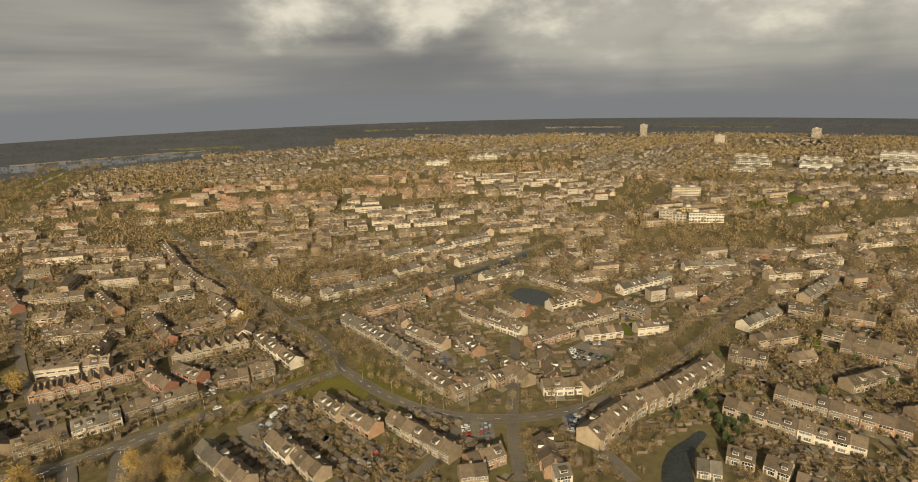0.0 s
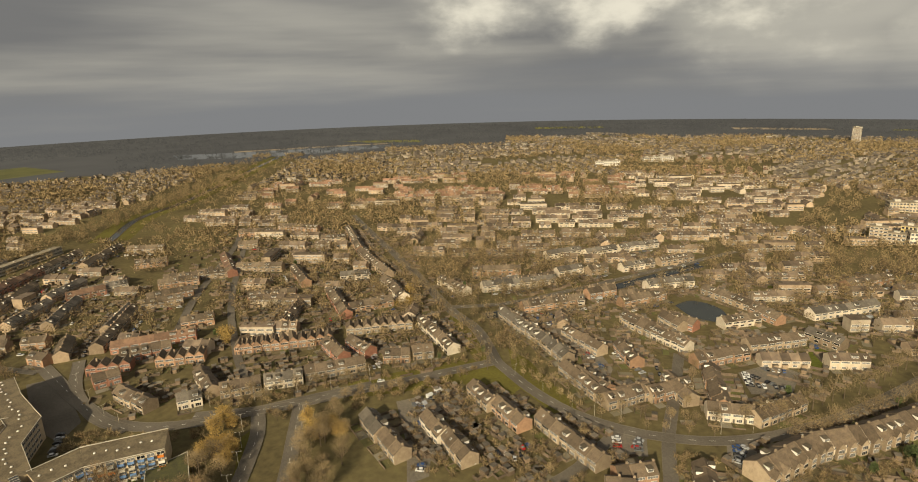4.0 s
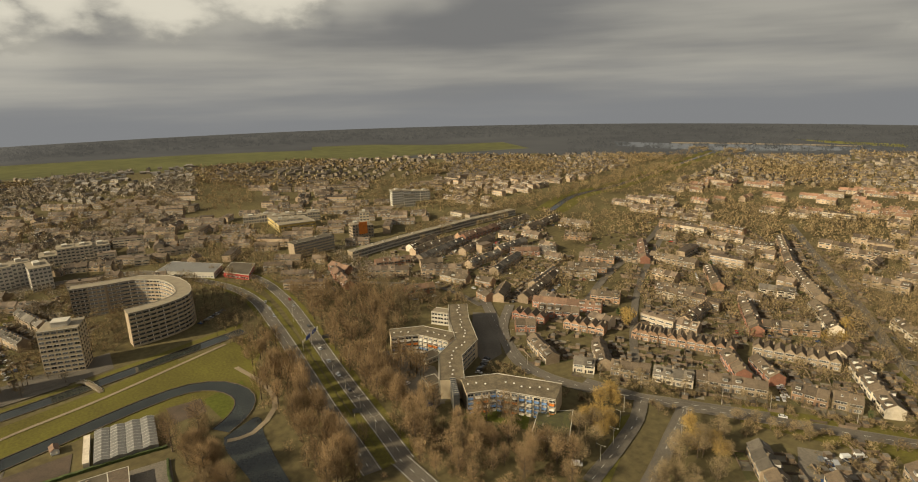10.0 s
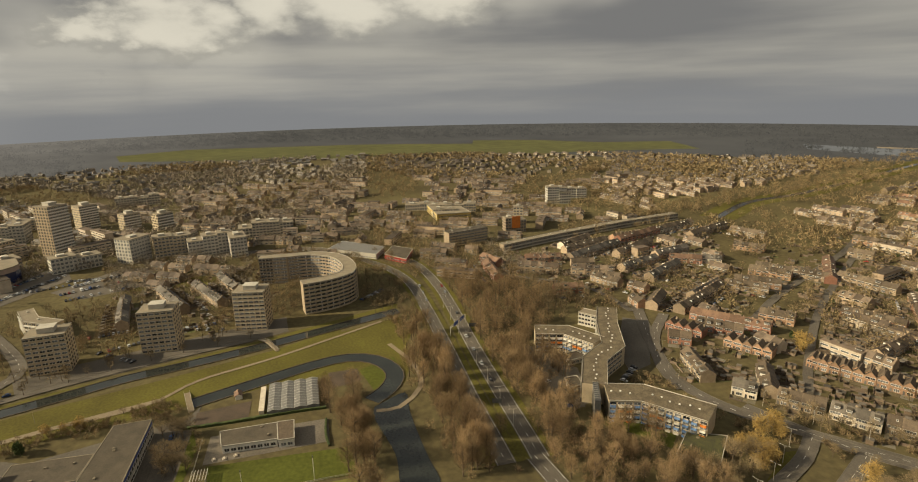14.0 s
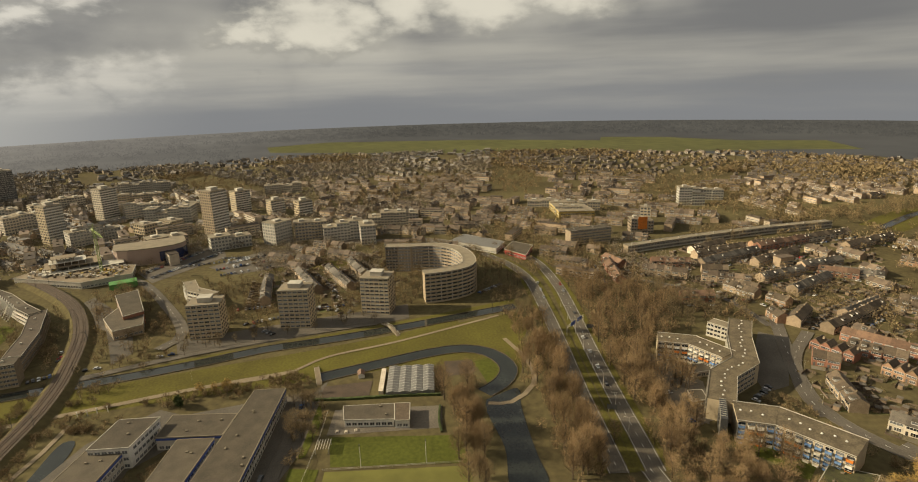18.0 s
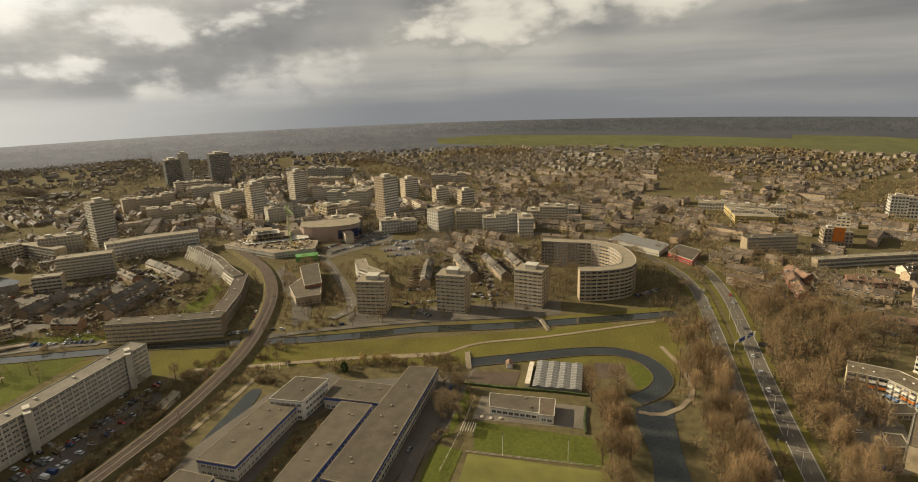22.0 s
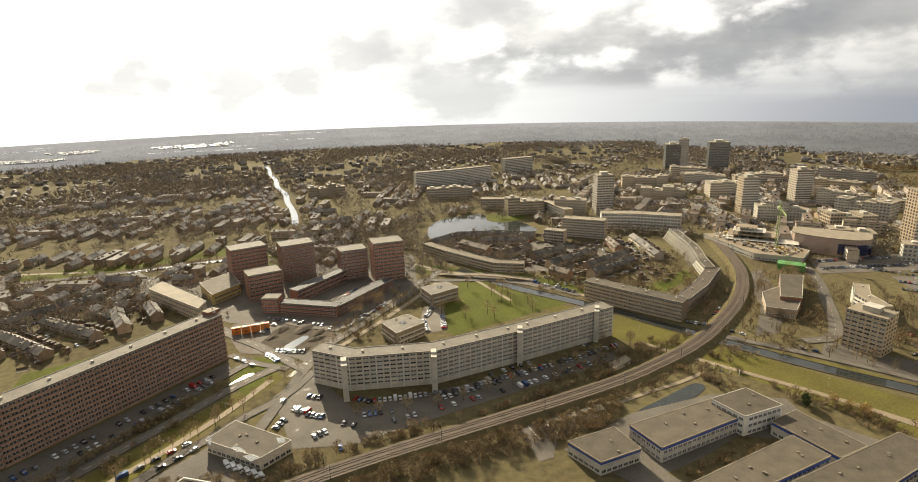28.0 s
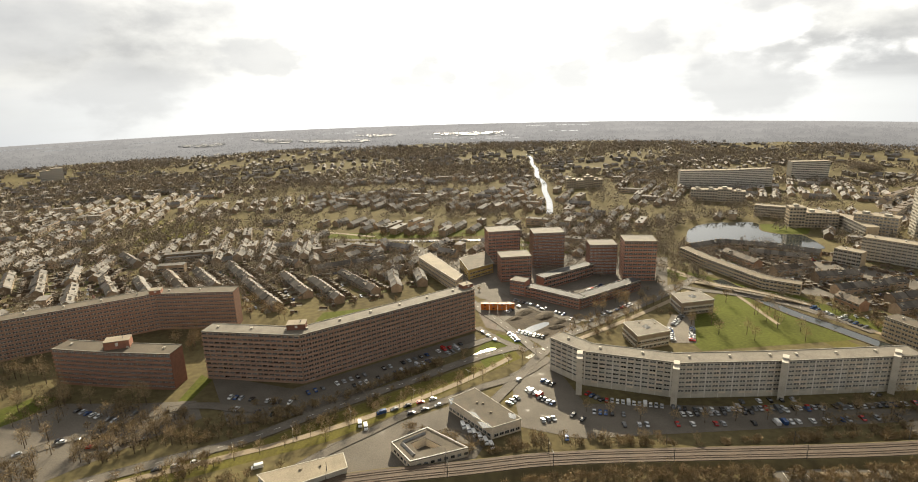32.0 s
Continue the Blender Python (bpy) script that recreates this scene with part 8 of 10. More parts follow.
# sloping-roofed big row
for x1, y1, x2, y2 in ((57.6, 228.0, 84.6, 255.3), (84.6, 255.3, 111.6, 269.5), (111.6, 269.5, 146.3, 296.5)):
    terrace(x1, y1, x2, y2, "brown", ridge=10.5, d=6.0)
    run = Vector((x2 - x1, y2 - y1))
    for i in range(int(run.length / 6)):
        p = Vector((x1, y1)) + run * (i + 0.5) / int(run.length / 6)
        bay = thing("gabled_bay", None, pose(p.x, p.y, 0, 0, 0, math.degrees(math.atan2(run.y, run.x))), "brown-brick gabled bay on the front of a terraced house", "bay", "gabled bays")
        g = Geo()
        g.gable(2.0, 7.4, 1.9, 0, 6.2, 8.6)
        g.v = [(y, -x, z) for x, y, z in g.v]
        part("wall", g.mesh("wall", M_brick), bay)
        g = Geo()
        g.pitch(1.6, 7.7, 1.9, 6.2, 8.6)
        g.v = [(y, -x, z) for x, y, z in g.v]
        part("roof", g.mesh("roof", M_tiles), bay)
        for z in (0.9, 3.6):
            part("window", W_wide, bay, at=pose(0, -7.4, z))

def galleries(pts, levels, root):
    """Balcony slabs with pale fronts along all sides of a small block."""
    c = Vector(np.mean(pts, 0))
    for z in levels:
        for i in range(len(pts)):
            a, b = Vector(pts[i]), Vector(pts[(i + 1) % len(pts)])
            t = (b - a).normalized()
            q = Vector((-t.y, t.x))
            if q.dot(c - a) > 0:
                q = -q
            a, b = a + t * 1.5, b - t * 1.5
            g = Geo()
            g.prism([tuple(a), tuple(b), tuple(b + q * 1.3), tuple(a + q * 1.3)], z - 0.15, z)
            g.prism([tuple(a + q * 1.2), tuple(b + q * 1.2), tuple(b + q * 1.32), tuple(a + q * 1.32)], z, z + 1.0)
            part("balcony", g.mesh("balcony", M_concrete), root)


# white pointed roof lights on the two square blocks
g = Geo()
g.v += [(0, 0, 1.9)] + [(r * math.cos(radians(a)), r * math.sin(radians(a)), 0) for a in range(0, 360, 45) for r in ((3.2 if a % 90 else 1.5),)]
g.f += [(0, 1 + i, 1 + (i + 1) % 8) for i in range(8)]
g.k += [0] * 8
for q in SQUARES:
    galleries(q[0], (3.3, 6.6), q[1])
STAR_mesh = g.mesh("roof_light", M_white)
for x, y in ((-136.5, -334.5), (-189.6, -383.5)):
    thing("roof_light", STAR_mesh, pose(x, y, 10.3, 0, 0, 20), "white pointed roof light on a flat roof", "roof light", "roof lights")

# stair shafts of the long white flats
for x, y in SHAFTS:
    a = radians(facing(x, y))
    g = Geo()
    g.box(-1.6, 1.6, -1.3, 2.5, 0, 22.0)
    g.box(-1.5, 1.5, 2.5, 7.0, 20.9, 23.0)
    thing("stair_shaft", g.mesh("stair_shaft", M_concrete), pose(x, y, 0, 0, 0, math.degrees(a)), "pale concrete stair shaft on the front of flats", "shaft", "stair shafts")

# pylons of light over the ring road and streets
g = Geo()
cone(g, (0, 0, 0), (0, 0, 11), 0.13, 0.08, 6)
LAMP_pole = g.mesh("pole", M_concrete)
g = Geo()
cone(g, (0, 0, 11), (0, 2.2, 11.3), 0.06, 0.06, 4)
cone(g, (0, 0, 11), (0, -2.2, 11.3), 0.06, 0.06, 4)
LAMP_arm = g.mesh("arm", M_concrete)
g = Geo()
g.box(-0.2, 0.2, 2.0, 2.8, 11.25, 11.38)
LAMP_head = g.mesh("lamp_head", M_concrete)


def lamps(pts, step, off=0.0, size=1.0):
    line = offset_line(smooth_line(pts, step), off)
    for i in range(len(line) - 1):
        d = line[i + 1] - line[i]
        ob = thing("street_lamp", LAMP_pole, pose(line[i][0], line[i][1], 0, 0, 0, math.degrees(math.atan2(d[1], d[0]))) @ Matrix.Diagonal((size, size, size, 1)), "tall grey street lamp with arms", "street lamp", "street lamps")
        part("arm", LAMP_arm, ob)
        part("lamp_head", LAMP_head, ob)
        part("lamp_head", LAMP_head, ob, at=pose(0, 0, 0, 0, 0, 180))


# clubhouse field: ball-catch posts
for x, y in POSTS:
    g = Geo()
    cone(g, (0, 0, 0), (0, 0, 12), 0.12, 0.08, 6)
    ob = thing("floodlight_mast", g.mesh("floodlight_mast", M_white), pose(x, y, 0), "slim white floodlight mast at the field", "mast", "floodlight masts")
    g = Geo()
    g.box(-0.5, 0.5, -0.15, 0.15, 11.8, 12.3)
    part("floodlight", g.mesh("floodlight", M_dark), ob)
lamps([(-398.6, 95.3), (-348.6, 93.8), (-301.9, 92.4), (-254.7, 91.0), (-210.0, 89.2)], 38, -1, 1)
lamps([(-212.4, 221.2), (-171.5, 243.1), (-139.0, 268.5), (-74.4, 317.5)], 28, 0, 0.75)
lamps([(-58.2, 295.1), (-22.5, 268.3), (2.4, 260.3), (48.6, 261.4), (75.5, 270.3)], 25, 0, 0.6)
lamps([(-235.2, -376.8), (-263.5, -303.5), (-294.0, -203.2), (-326.2, -90.5)], 45, 0, 0.5)
lamps([(97.2, -232.7), (46.0, -257.0), (-16.6, -292.3), (-60.6, -328.2)], 24, 0, 0.7)
lamps([(-181.3, 207.5), (-163.4, 181.1), (-151.8, 151.3)], 25, 0, 0.8)
lamps([(-155.3, 223.2), (-140.1, 195.3), (-127.8, 166.1)], 25, 0, 0.8)
lamps([(-309.9, 224.0), (-263.1, 200.1), (-238.1, 196.0)], 24, 0, 0.6)

# five delivery vans beside the warehouse, and a few low town-centre roofs
for i in range(6):
    car(VANS[0][0] + (VANS[1][0] - VANS[0][0]) * i / 5, VANS[0][1] + (VANS[1][1] - VANS[0][1]) * i / 5, 100, "white", True)
suburb("town_blocks", [(-480, -330), (-640, -200), (-930, -290), (-960, -640), (-640, -760), (-470, -560)], 35, 30, 34, M_light_far, M_roof_far, 555, "low shops and flats of the town centre", 12.0, 0.9, 0.75)
suburb("town_blocks", [(-560, -60), (-560, 60), (-720, 60), (-760, -150), (-640, -170)], 80, 28, 30, M_light_far, M_roof_far, 556, "low blocks beside the offices", 9.0, 0.5, 0.6)

# floors going up on the building site
rnd = random.Random(31)
heap = Geo()
for i in range(170):
    u, v = rnd.random(), rnd.random()
    x, y = -508 - 36 * u + 8 * v, -378 + 90 * v - 6 * u
    w, d, h = rnd.uniform(0.6, 4), rnd.uniform(0.5, 2.5), rnd.uniform(0.3, 2.4)
    heap.box(x - w / 2, x + w / 2, y - d / 2, y + d / 2, 6.3, 6.3 + h, rnd.choice((0, 0, 1, 1, 2, 3, 4)))
thing("building_materials", heap.mesh("building_materials", M_sand, M_concrete, M_yellow, M_white, M_bark), Matrix(), "stacks of boards and concrete parts on a building site", "materials", kind="stuff")
site = thing("building_frame", None, pose(-528, -330, 0, 0, 0, facing(-528, -330)), "concrete floors and columns of a building going up", "building site")
for lev, (x0, x1, y0, y1) in enumerate(((-36, 30, 0, 36), (-34, 12, 6, 34), (-30, 0, 10, 30), (-28, -8, 14, 28))):
    z = 7.5 + lev * 3.4
    g = Geo()
    g.box(x0, x1, y0, y1, z, z + 0.35)
    slab = part("floor_slab", g.mesh("floor_slab", M_sand if lev % 2 else M_concrete), site)
    for i in range(6):
        for j in range(3):
            g = Geo()
            x, y = x0 + 1 + (x1 - x0 - 2) * i / 5, y0 + 1 + (y1 - y0 - 2) * j / 2
            g.box(x - 0.3, x + 0.3, y - 0.3, y + 0.3, z - 3.4 if lev else 6.3, z)
            part("column", g.mesh("column", M_concrete), slab)
scatter('poplar', [(-366.9, 54.5), (-367, 74.5), (-315.8, 73.8), (-254.2, 73.8), (-203.5, 70.5), (-202.6, 46.6), (-264, 45), (-301, 48.9)], 46, 0.975, 1)
scatter('alder', [(-331.5, 82.4), (-276.3, 80.9), (-203.9, 81.2), (-203.4, 68.1)], 16, 0.91, 2)
scatter('alder', [(-367.3, 108.1), (-398.6, 164.5), (-332.3, 139.7), (-302.3, 112.2), (-255.2, 108.1), (-205.2, 113.1), (-204.2, 87.1)], 55, 1.04, 3)
scatter('alder', [(-293.2, -0.4), (-284, 22.3), (-252.8, 24.4), (-242.4, 10.8), (-201.8, 27.2), (-201.1, 9)], 26, 1.105, 4)
scatter('alder', [(-226.8, 101.6), (-212.8, 127.3), (-180.3, 142.6), (-170.1, 162.3), (-149.3, 143.2), (-187.1, 85)], 36, 0.9, 5)
scatter('willow', [(-197, 195.3), (-192.6, 212.6), (-170.3, 187.3), (-169.6, 171.1)], 7, 1, 6)
scatter('willow', [(-196.6, 191.5), (-188, 210.5), (-173.2, 192.8), (-166.3, 163.3)], 5, 0.9, 7)
scatter('bare', [(-189.6, 159.5), (-183.6, 186.5), (-173.2, 192.8), (-151.8, 151.3), (-164.9, 136.1)], 16, 0.8, 8)
scatter('willow', [(-155.3, 223.2), (-140.4, 232.2), (-126.8, 209.2), (-138.9, 196.1)], 5, 1, 9)
scatter('bare', [(-144.1, 198.6), (-137.7, 233.8), (-99.1, 177), (-125.4, 160.7)], 24, 0.85, 10)
scatter('alder', [(-463.1, 115.3), (-452.7, 154.6), (-396, 176.3), (-285.1, 137.8), (-234.1, 132.2), (-186.2, 156.3), (-182.2, 125.4), (-230.4, 95.5), (-308.5, 98.1)], 60, 1.04, 11)
scatter('bare', [(-433, 178.1), (-403.5, 220.9), (-341.5, 187), (-343, 148.8)], 18, 1.04, 12)
scatter('bare', [(-211.1, 232), (-145.9, 272.2), (-115.4, 270.5), (-113.5, 256.5), (-184.3, 204)], 22, 0.6, 13)
avenue([(-66.3, 302.4), (-89, 342.8), (-125.1, 388.9), (-175.8, 461.9), (-275.7, 589)], 'bare', 11, 9, 0.7, 1)
avenue([(-66.3, 302.4), (-89, 342.8), (-125.1, 388.9), (-175.8, 461.9), (-275.7, 589)], 'bare', 11, -9, 0.7, 2)
avenue([(-57.1, 288.4), (-22, 258.3), (2.2, 249.8), (22.7, 247.8), (46.7, 250.7)], 'small', 9, 8, 1, 3)
avenue([(-58.2, 295.1), (-22.5, 268.3), (2.4, 259.2), (48.4, 260.3), (75.2, 269.1)], 'bare', 10, 8, 0.6, 4)
avenue([(75.2, 269.1), (108.2, 292.7), (142.9, 324.3), (184.9, 367.5), (235.8, 422.3)], 'bare', 8, 9, 0.9, 5)
avenue([(75.2, 269.1), (108.2, 292.7), (142.9, 324.3), (184.9, 367.5), (235.8, 422.3)], 'bare', 8, -9, 0.9, 6)
avenue([(-209.5, 217.5), (-169.3, 239.2), (-137.7, 265.6), (-73.7, 313.7)], 'bare', 9, 9, 0.65, 7)
wood('woodland', [(-214.3, 223.7), (-173.5, 246.5), (-141.5, 274.3), (-75.2, 321.4), (-73.7, 313.7), (-138.5, 267.3), (-169.3, 239.2), (-209.5, 217.5)], 80, 2.6, 3, M_scrub, 81, 80, 1.8, 0.1, 'dense bare brown scrub and young trees')
wood('woodland', [(-228.4, 241.9), (-171.3, 270.1), (-126.7, 305.8), (-120.8, 298.5), (-164.8, 257.7), (-217.7, 228.1)], 50, 4, 4, M_scrub, 82, 80, 1.8, 0.1, 'dense bare brown scrub and young trees')
avenue([(-131.1, 394.8), (-85.7, 412.4), (-33.3, 459.3), (37.4, 527.6), (106.8, 597)], 'bare', 10, 8, 0.7, 9)
avenue([(36.6, 335), (30.7, 290.2), (26.9, 260.2)], 'small', 9, 6, 1.2, 10)
avenue([(-251.2, -461.2), (-276.9, -384.9), (-291.6, -332.1)], 'small', 14, 5, 1.2, 11)
avenue([(-319, -218.9), (-342.5, -165.1), (-365.6, -105.6), (-382.3, -45)], 'small', 16, 3, 1.1, 12)
avenue([(147.1, -226), (99.1, -238.6), (46.8, -263.5), (-17.3, -301.9), (-57.6, -332.7)], 'small', 11, -7, 1.1, 13)
avenue([(-82, -338), (-120, -362), (-166, -395), (-196, -418)], 'small', 9, 0, 1.35, 14)
avenue([(-75.8, -258.3), (-117.6, -246.2), (-178.3, -245.7), (-243.1, -242.2)], 'small', 14, -4, 1.3, 15)
scatter('bare', [(272.9, -331.7), (253.1, -345.2), (209.9, -291.8), (149, -292), (130.8, -278.3), (182.9, -242.6), (208.5, -240.6)], 26, 0.8, 16)
scatter('bare', [(200.4, -384.3), (172.1, -391.4), (157, -351.6), (160.9, -320.2)], 9, 0.8, 17)
scatter('bare', [(163.6, -436.7), (121.8, -419.2), (111.5, -395.1), (147.1, -399.2)], 10, 0.9, 18)
scatter('bush', [(-11.4, -216.8), (-95, -226.3), (-226.8, -223.4), (-198.6, -191.1), (-34.9, -199.5)], 60, 1, 19)
scatter('small', [(-26.5, -232.6), (-69, -233.3), (-148.8, -221.4), (-134.4, -196.7), (-35.9, -205.3)], 24, 1, 20)
scatter('bare', [(-171.8, -373), (-232.5, -414.2), (-258.4, -385.6), (-266.7, -322.9), (-184.5, -314.8)], 16, 0.8, 21)
scatter('bare', [(-235.7, -261.4), (-257.5, -240.1), (-265.3, -241.9), (-227.5, -240.4)], 5, 0.7, 22)
scatter('willow', [(-297.6, -144.7), (-307.7, -124.5), (-298.4, -113.1), (-288.7, -132.8)], 5, 0.6, 23)
scatter('evergreen', [(-286.1, -155.7), (-292.8, -146.7), (-278.8, -140.1), (-276.3, -148.7)], 3, 0.9, 24)
scatter('bare', [(-281.3, -81.8), (-285.1, -68.9), (-243.4, -64.9), (-240, -76.3)], 9, 0.75, 25)
scatter('bush', [(-209.2, -215.6), (-240.1, -221.5), (-250.1, -212.3), (-193.5, -194.3)], 14, 1, 26)
scatter('bare', [(-435.1, 33.8), (-451.3, 64.7), (-475.4, 84.5), (-393.6, 72.7), (-381.7, 44.6)], 20, 0.7, 27)
scatter('alder', [(-465.2, 108.8), (-464.5, 152.6), (-410, 165.1), (-386.8, 186.2), (-341.1, 146.1), (-356.5, 107.4)], 30, 0.975, 28)
scatter('bare', [(-404.5, 178.6), (-380.7, 236.3), (-331.6, 226.4), (-334.9, 161.4)], 16, 0.75, 29)
scatter('bare', [(-436.6, -92.9), (-449.7, -66.6), (-434.2, -28), (-399.5, -27.3), (-400.1, -80)], 10, 0.6, 30)
scatter('bare', [(-409.9, -267.3), (-457.9, -286.7), (-482.6, -267.5), (-438.5, -220.3), (-392.1, -219.8)], 14, 0.7, 31)
scatter('evergreen', [(106.3, 236), (143.2, 259.9), (147.1, 243.8), (115, 217.9)], 8, 0.8, 32)
scatter('small', [(39, 239.1), (70.6, 219.8), (75.7, 202.4), (38.6, 203.9)], 8, 0.8, 33)
scatter('bare', [(114.9, 292.3), (184.1, 352.7), (196.3, 317), (136.8, 266)], 14, 0.7, 34)
scatter('small', [(-114.2, 278.9), (-9.7, 251.4), (21.2, 204.7), (-90.7, 209.2)], 24, 0.9, 35)
scatter('bare', [(-76.8, 414.2), (40.1, 491.2), (77.8, 359.7), (3.3, 298.5)], 26, 0.6, 36)
scatter('bare', [(144.4, 499.3), (443.5, 573.3), (304.6, 344.7), (164.5, 318.9)], 40, 0.7, 37)
scatter('bare', [(-427.2, 497.7), (-242.7, 553.8), (-129.2, 373.5), (-284.9, 314.6)], 46, 0.6, 38)
scatter('willow', [(-271.8, 306.8), (-262.4, 313.3), (-234.5, 279.1), (-251.5, 279.9)], 3, 1, 39)
scatter('willow', [(-185.7, 410.1), (-169.2, 414.9), (-152.9, 375.1), (-170.2, 376.2)], 3, 1, 40)
scatter('evergreen', [(-488.6, 576.7), (-174.7, 568.1), (3.2, 291.7), (-253.5, 274.2)], 12, 0.8, 41)
scatter('evergreen', [(78, 324.2), (291.1, 327.6), (207.7, 222.3), (81.1, 219.4)], 14, 0.8, 42)
wood('woodland', [(-410.2, 49.3), (-398.5, 76), (-315.8, 73.8), (-200.1, 70.7), (-199, 43.5), (-269.6, 44.3), (-315.5, 52.8)], 170, 6, 5, M_rustscrub, 1, 80, 1.8, 0.1, 'dense bare brown scrub and young trees')
wood('woodland', [(-377.2, 108.7), (-398.6, 168.6), (-332.4, 141.5), (-302.3, 113.9), (-255.2, 108.1), (-201.8, 113.8), (-200.7, 87.1)], 190, 6, 5, M_rustscrub, 2, 80, 1.8, 0.1, 'dense bare brown scrub and young trees')
wood('woodland', [(-339.8, 82.4), (-276.3, 79.3), (-200.5, 80.1), (-200, 69.5)], 40, 4, 4, M_rustscrub, 3, 80, 1.8, 0.1, 'dense bare brown scrub and young trees')
wood('woodland', [(-231.3, 103.9), (-217.2, 130), (-181.4, 143.4), (-171.8, 163.8), (-146.6, 140.8), (-183.9, 83.4)], 120, 4, 4.5, M_rustscrub, 4, 80, 1.8, 0.1, 'dense bare brown scrub and young trees')
wood('woodland', [(-463.1, 115.3), (-452.7, 154.6), (-396, 176.3), (-285.1, 137.8), (-234.1, 132.2), (-186.2, 156.3), (-179.3, 123), (-226.7, 93.5), (-308.5, 98.1)], 200, 5, 5, M_rustscrub, 5, 80, 1.8, 0.1, 'dense bare brown scrub and young trees')
wood('woodland', [(-181, 528.7), (-103.3, 583.2), (55.6, 677.1), (64.9, 627.2), (-80.8, 510.5), (-148.8, 474.8)], 230, 12, 8, M_scrub, 6, 80, 1.8, 0.1, 'dark belt of bare trees behind the houses')
wood('woodland', [(-327.1, 630), (-242.7, 553.8), (-142.7, 419), (-149.2, 396), (-213.5, 480.1)], 60, 11, 8, M_scrub, 7, 80, 1.8, 0.1, 'dense bare brown scrub and young trees')
wood('woodland', [(-483.3, 107.8), (-472, 202.3), (-380.7, 236.3), (-341.3, 232.7), (-338, 153.8), (-380.3, 105.6)], 170, 7, 6, M_rustscrub, 8, 80, 1.8, 0.1, 'dense bare brown scrub and young trees')
wood('woodland', [(-462.7, 36.8), (-491.7, 87.7), (-388, 71.6), (-381.7, 44.6)], 70, 8, 6, M_scrub, 9, 80, 1.8, 0.1, 'dense bare brown scrub and young trees')
wood('woodland', [(-293.9, 10.8), (-283.8, 34.9), (-204.7, 31.9), (-204.7, 14.6)], 60, 6, 5, M_rustscrub, 10, 80, 1.8, 0.1, 'dense bare brown scrub and young trees')
wood('woodland', [(-273.4, -243.8), (-291.8, -210.9), (-239.4, -200.2), (-158, -186), (-151.7, -206.3)], 260, 3, 4, M_scrub, 11, 80, 1.8, 0.1, 'brown brambles on the railway bank')
wood('woodland', [(-11.4, -216.8), (-94.2, -224.2), (-224.9, -221.3), (-191.2, -182.6), (-34.3, -196.1)], 420, 3.5, 4.5, M_scrub, 12, 80, 1.8, 0.1, 'brown brambles beside the railway')
wood('woodland', [(272.9, -331.7), (249.2, -344.7), (206.1, -285.5), (149, -292), (129.5, -267), (177.4, -233.5), (205.3, -236)], 70, 7, 6, M_scrub, 13, 80, 1.8, 0.1, 'dense bare brown scrub and young trees')
wood('woodland', [(470.4, -611.2), (223.8, -621.5), (119, -618.1), (112.9, -581.9), (211.2, -582.9), (446, -576.6)], 120, 8, 7, M_scrub, 14, 110, 1.8, 0.1, 'dense bare brown scrub and young trees')
wood('woodland', [(132.1, -611.8), (73.4, -652.9), (-53.4, -615.9), (-49.4, -582.6), (70.3, -608.8), (126, -574.6)], 110, 8, 7, M_scrub, 15, 110, 1.8, 0.1, 'dense bare brown scrub and young trees')
wood('woodland', [(-578.7, 262.8), (-672.3, 508.4), (-788.5, 987.4), (-729.2, 943.2), (-622.2, 518.8), (-526.1, 287.6)], 240, 11, 9, M_scrub, 16, 110, 2.2, 0.2, 'dense bare brown scrub and young trees')
wood('woodland', [(-508.8, 53.1), (-520.8, 99.7), (-464.9, 148.2), (-427, 167), (-396.9, 157), (-456.3, 116.5)], 90, 6, 6, M_scrub, 17, 80, 1.8, 0.1, 'dense bare brown scrub and young trees')
wood('woodland', [(-803.7, -184.8), (-1125.8, 20.4), (-1069.1, 114.6), (-813.5, -20.5)], 220, 10, 9, M_scrub, 18, 100, 2.2, 0.25, 'dense bare brown scrub and young trees')
wood('woodland', [(-224, -142), (-242.7, -128.8), (-217.5, -123.3), (-186.4, -127.7), (-180.5, -138.4)], 60, 2.5, 3, M_scrub, 231, 80, 1.8, 0.1, 'brown shrubs in the school court')
wood('woodland', [(-187.4, -185.7), (-248.6, -189.2), (-263, -190.9), (-264.9, -180.4), (-256.6, -181.1), (-255.7, -193.9), (-200.8, -186.6)], 70, 2.6, 3, M_scrub, 232, 80, 1.8, 0.1, 'brown reeds round the moat')
scatter('bare', [(-257.3, -81), (-291.6, -69.2), (-255.2, -61.1), (-223.8, -65.6)], 7, 0.7, 233)
wood('woodland', [(-404.2, -316), (-456.1, -301.5), (-348.9, -217.3), (-307.2, -226.9)], 130, 6, 5, M_scrub, 221, 80, 1.8, 0.1, 'dense bare brown scrub and young trees')
wood('woodland', [(-532.9, -317.4), (-713, -276.4), (-639.5, -245.2), (-485.6, -281.9)], 130, 7, 6, M_scrub, 222, 80, 1.8, 0.1, 'dense bare brown scrub and young trees')
wood('woodland', [(-284.2, -395.2), (-391.6, -365.6), (-337.4, -306.9), (-266, -353.3)], 120, 5, 5, M_scrub, 223, 80, 1.8, 0.1, 'dense bare brown scrub and young trees')
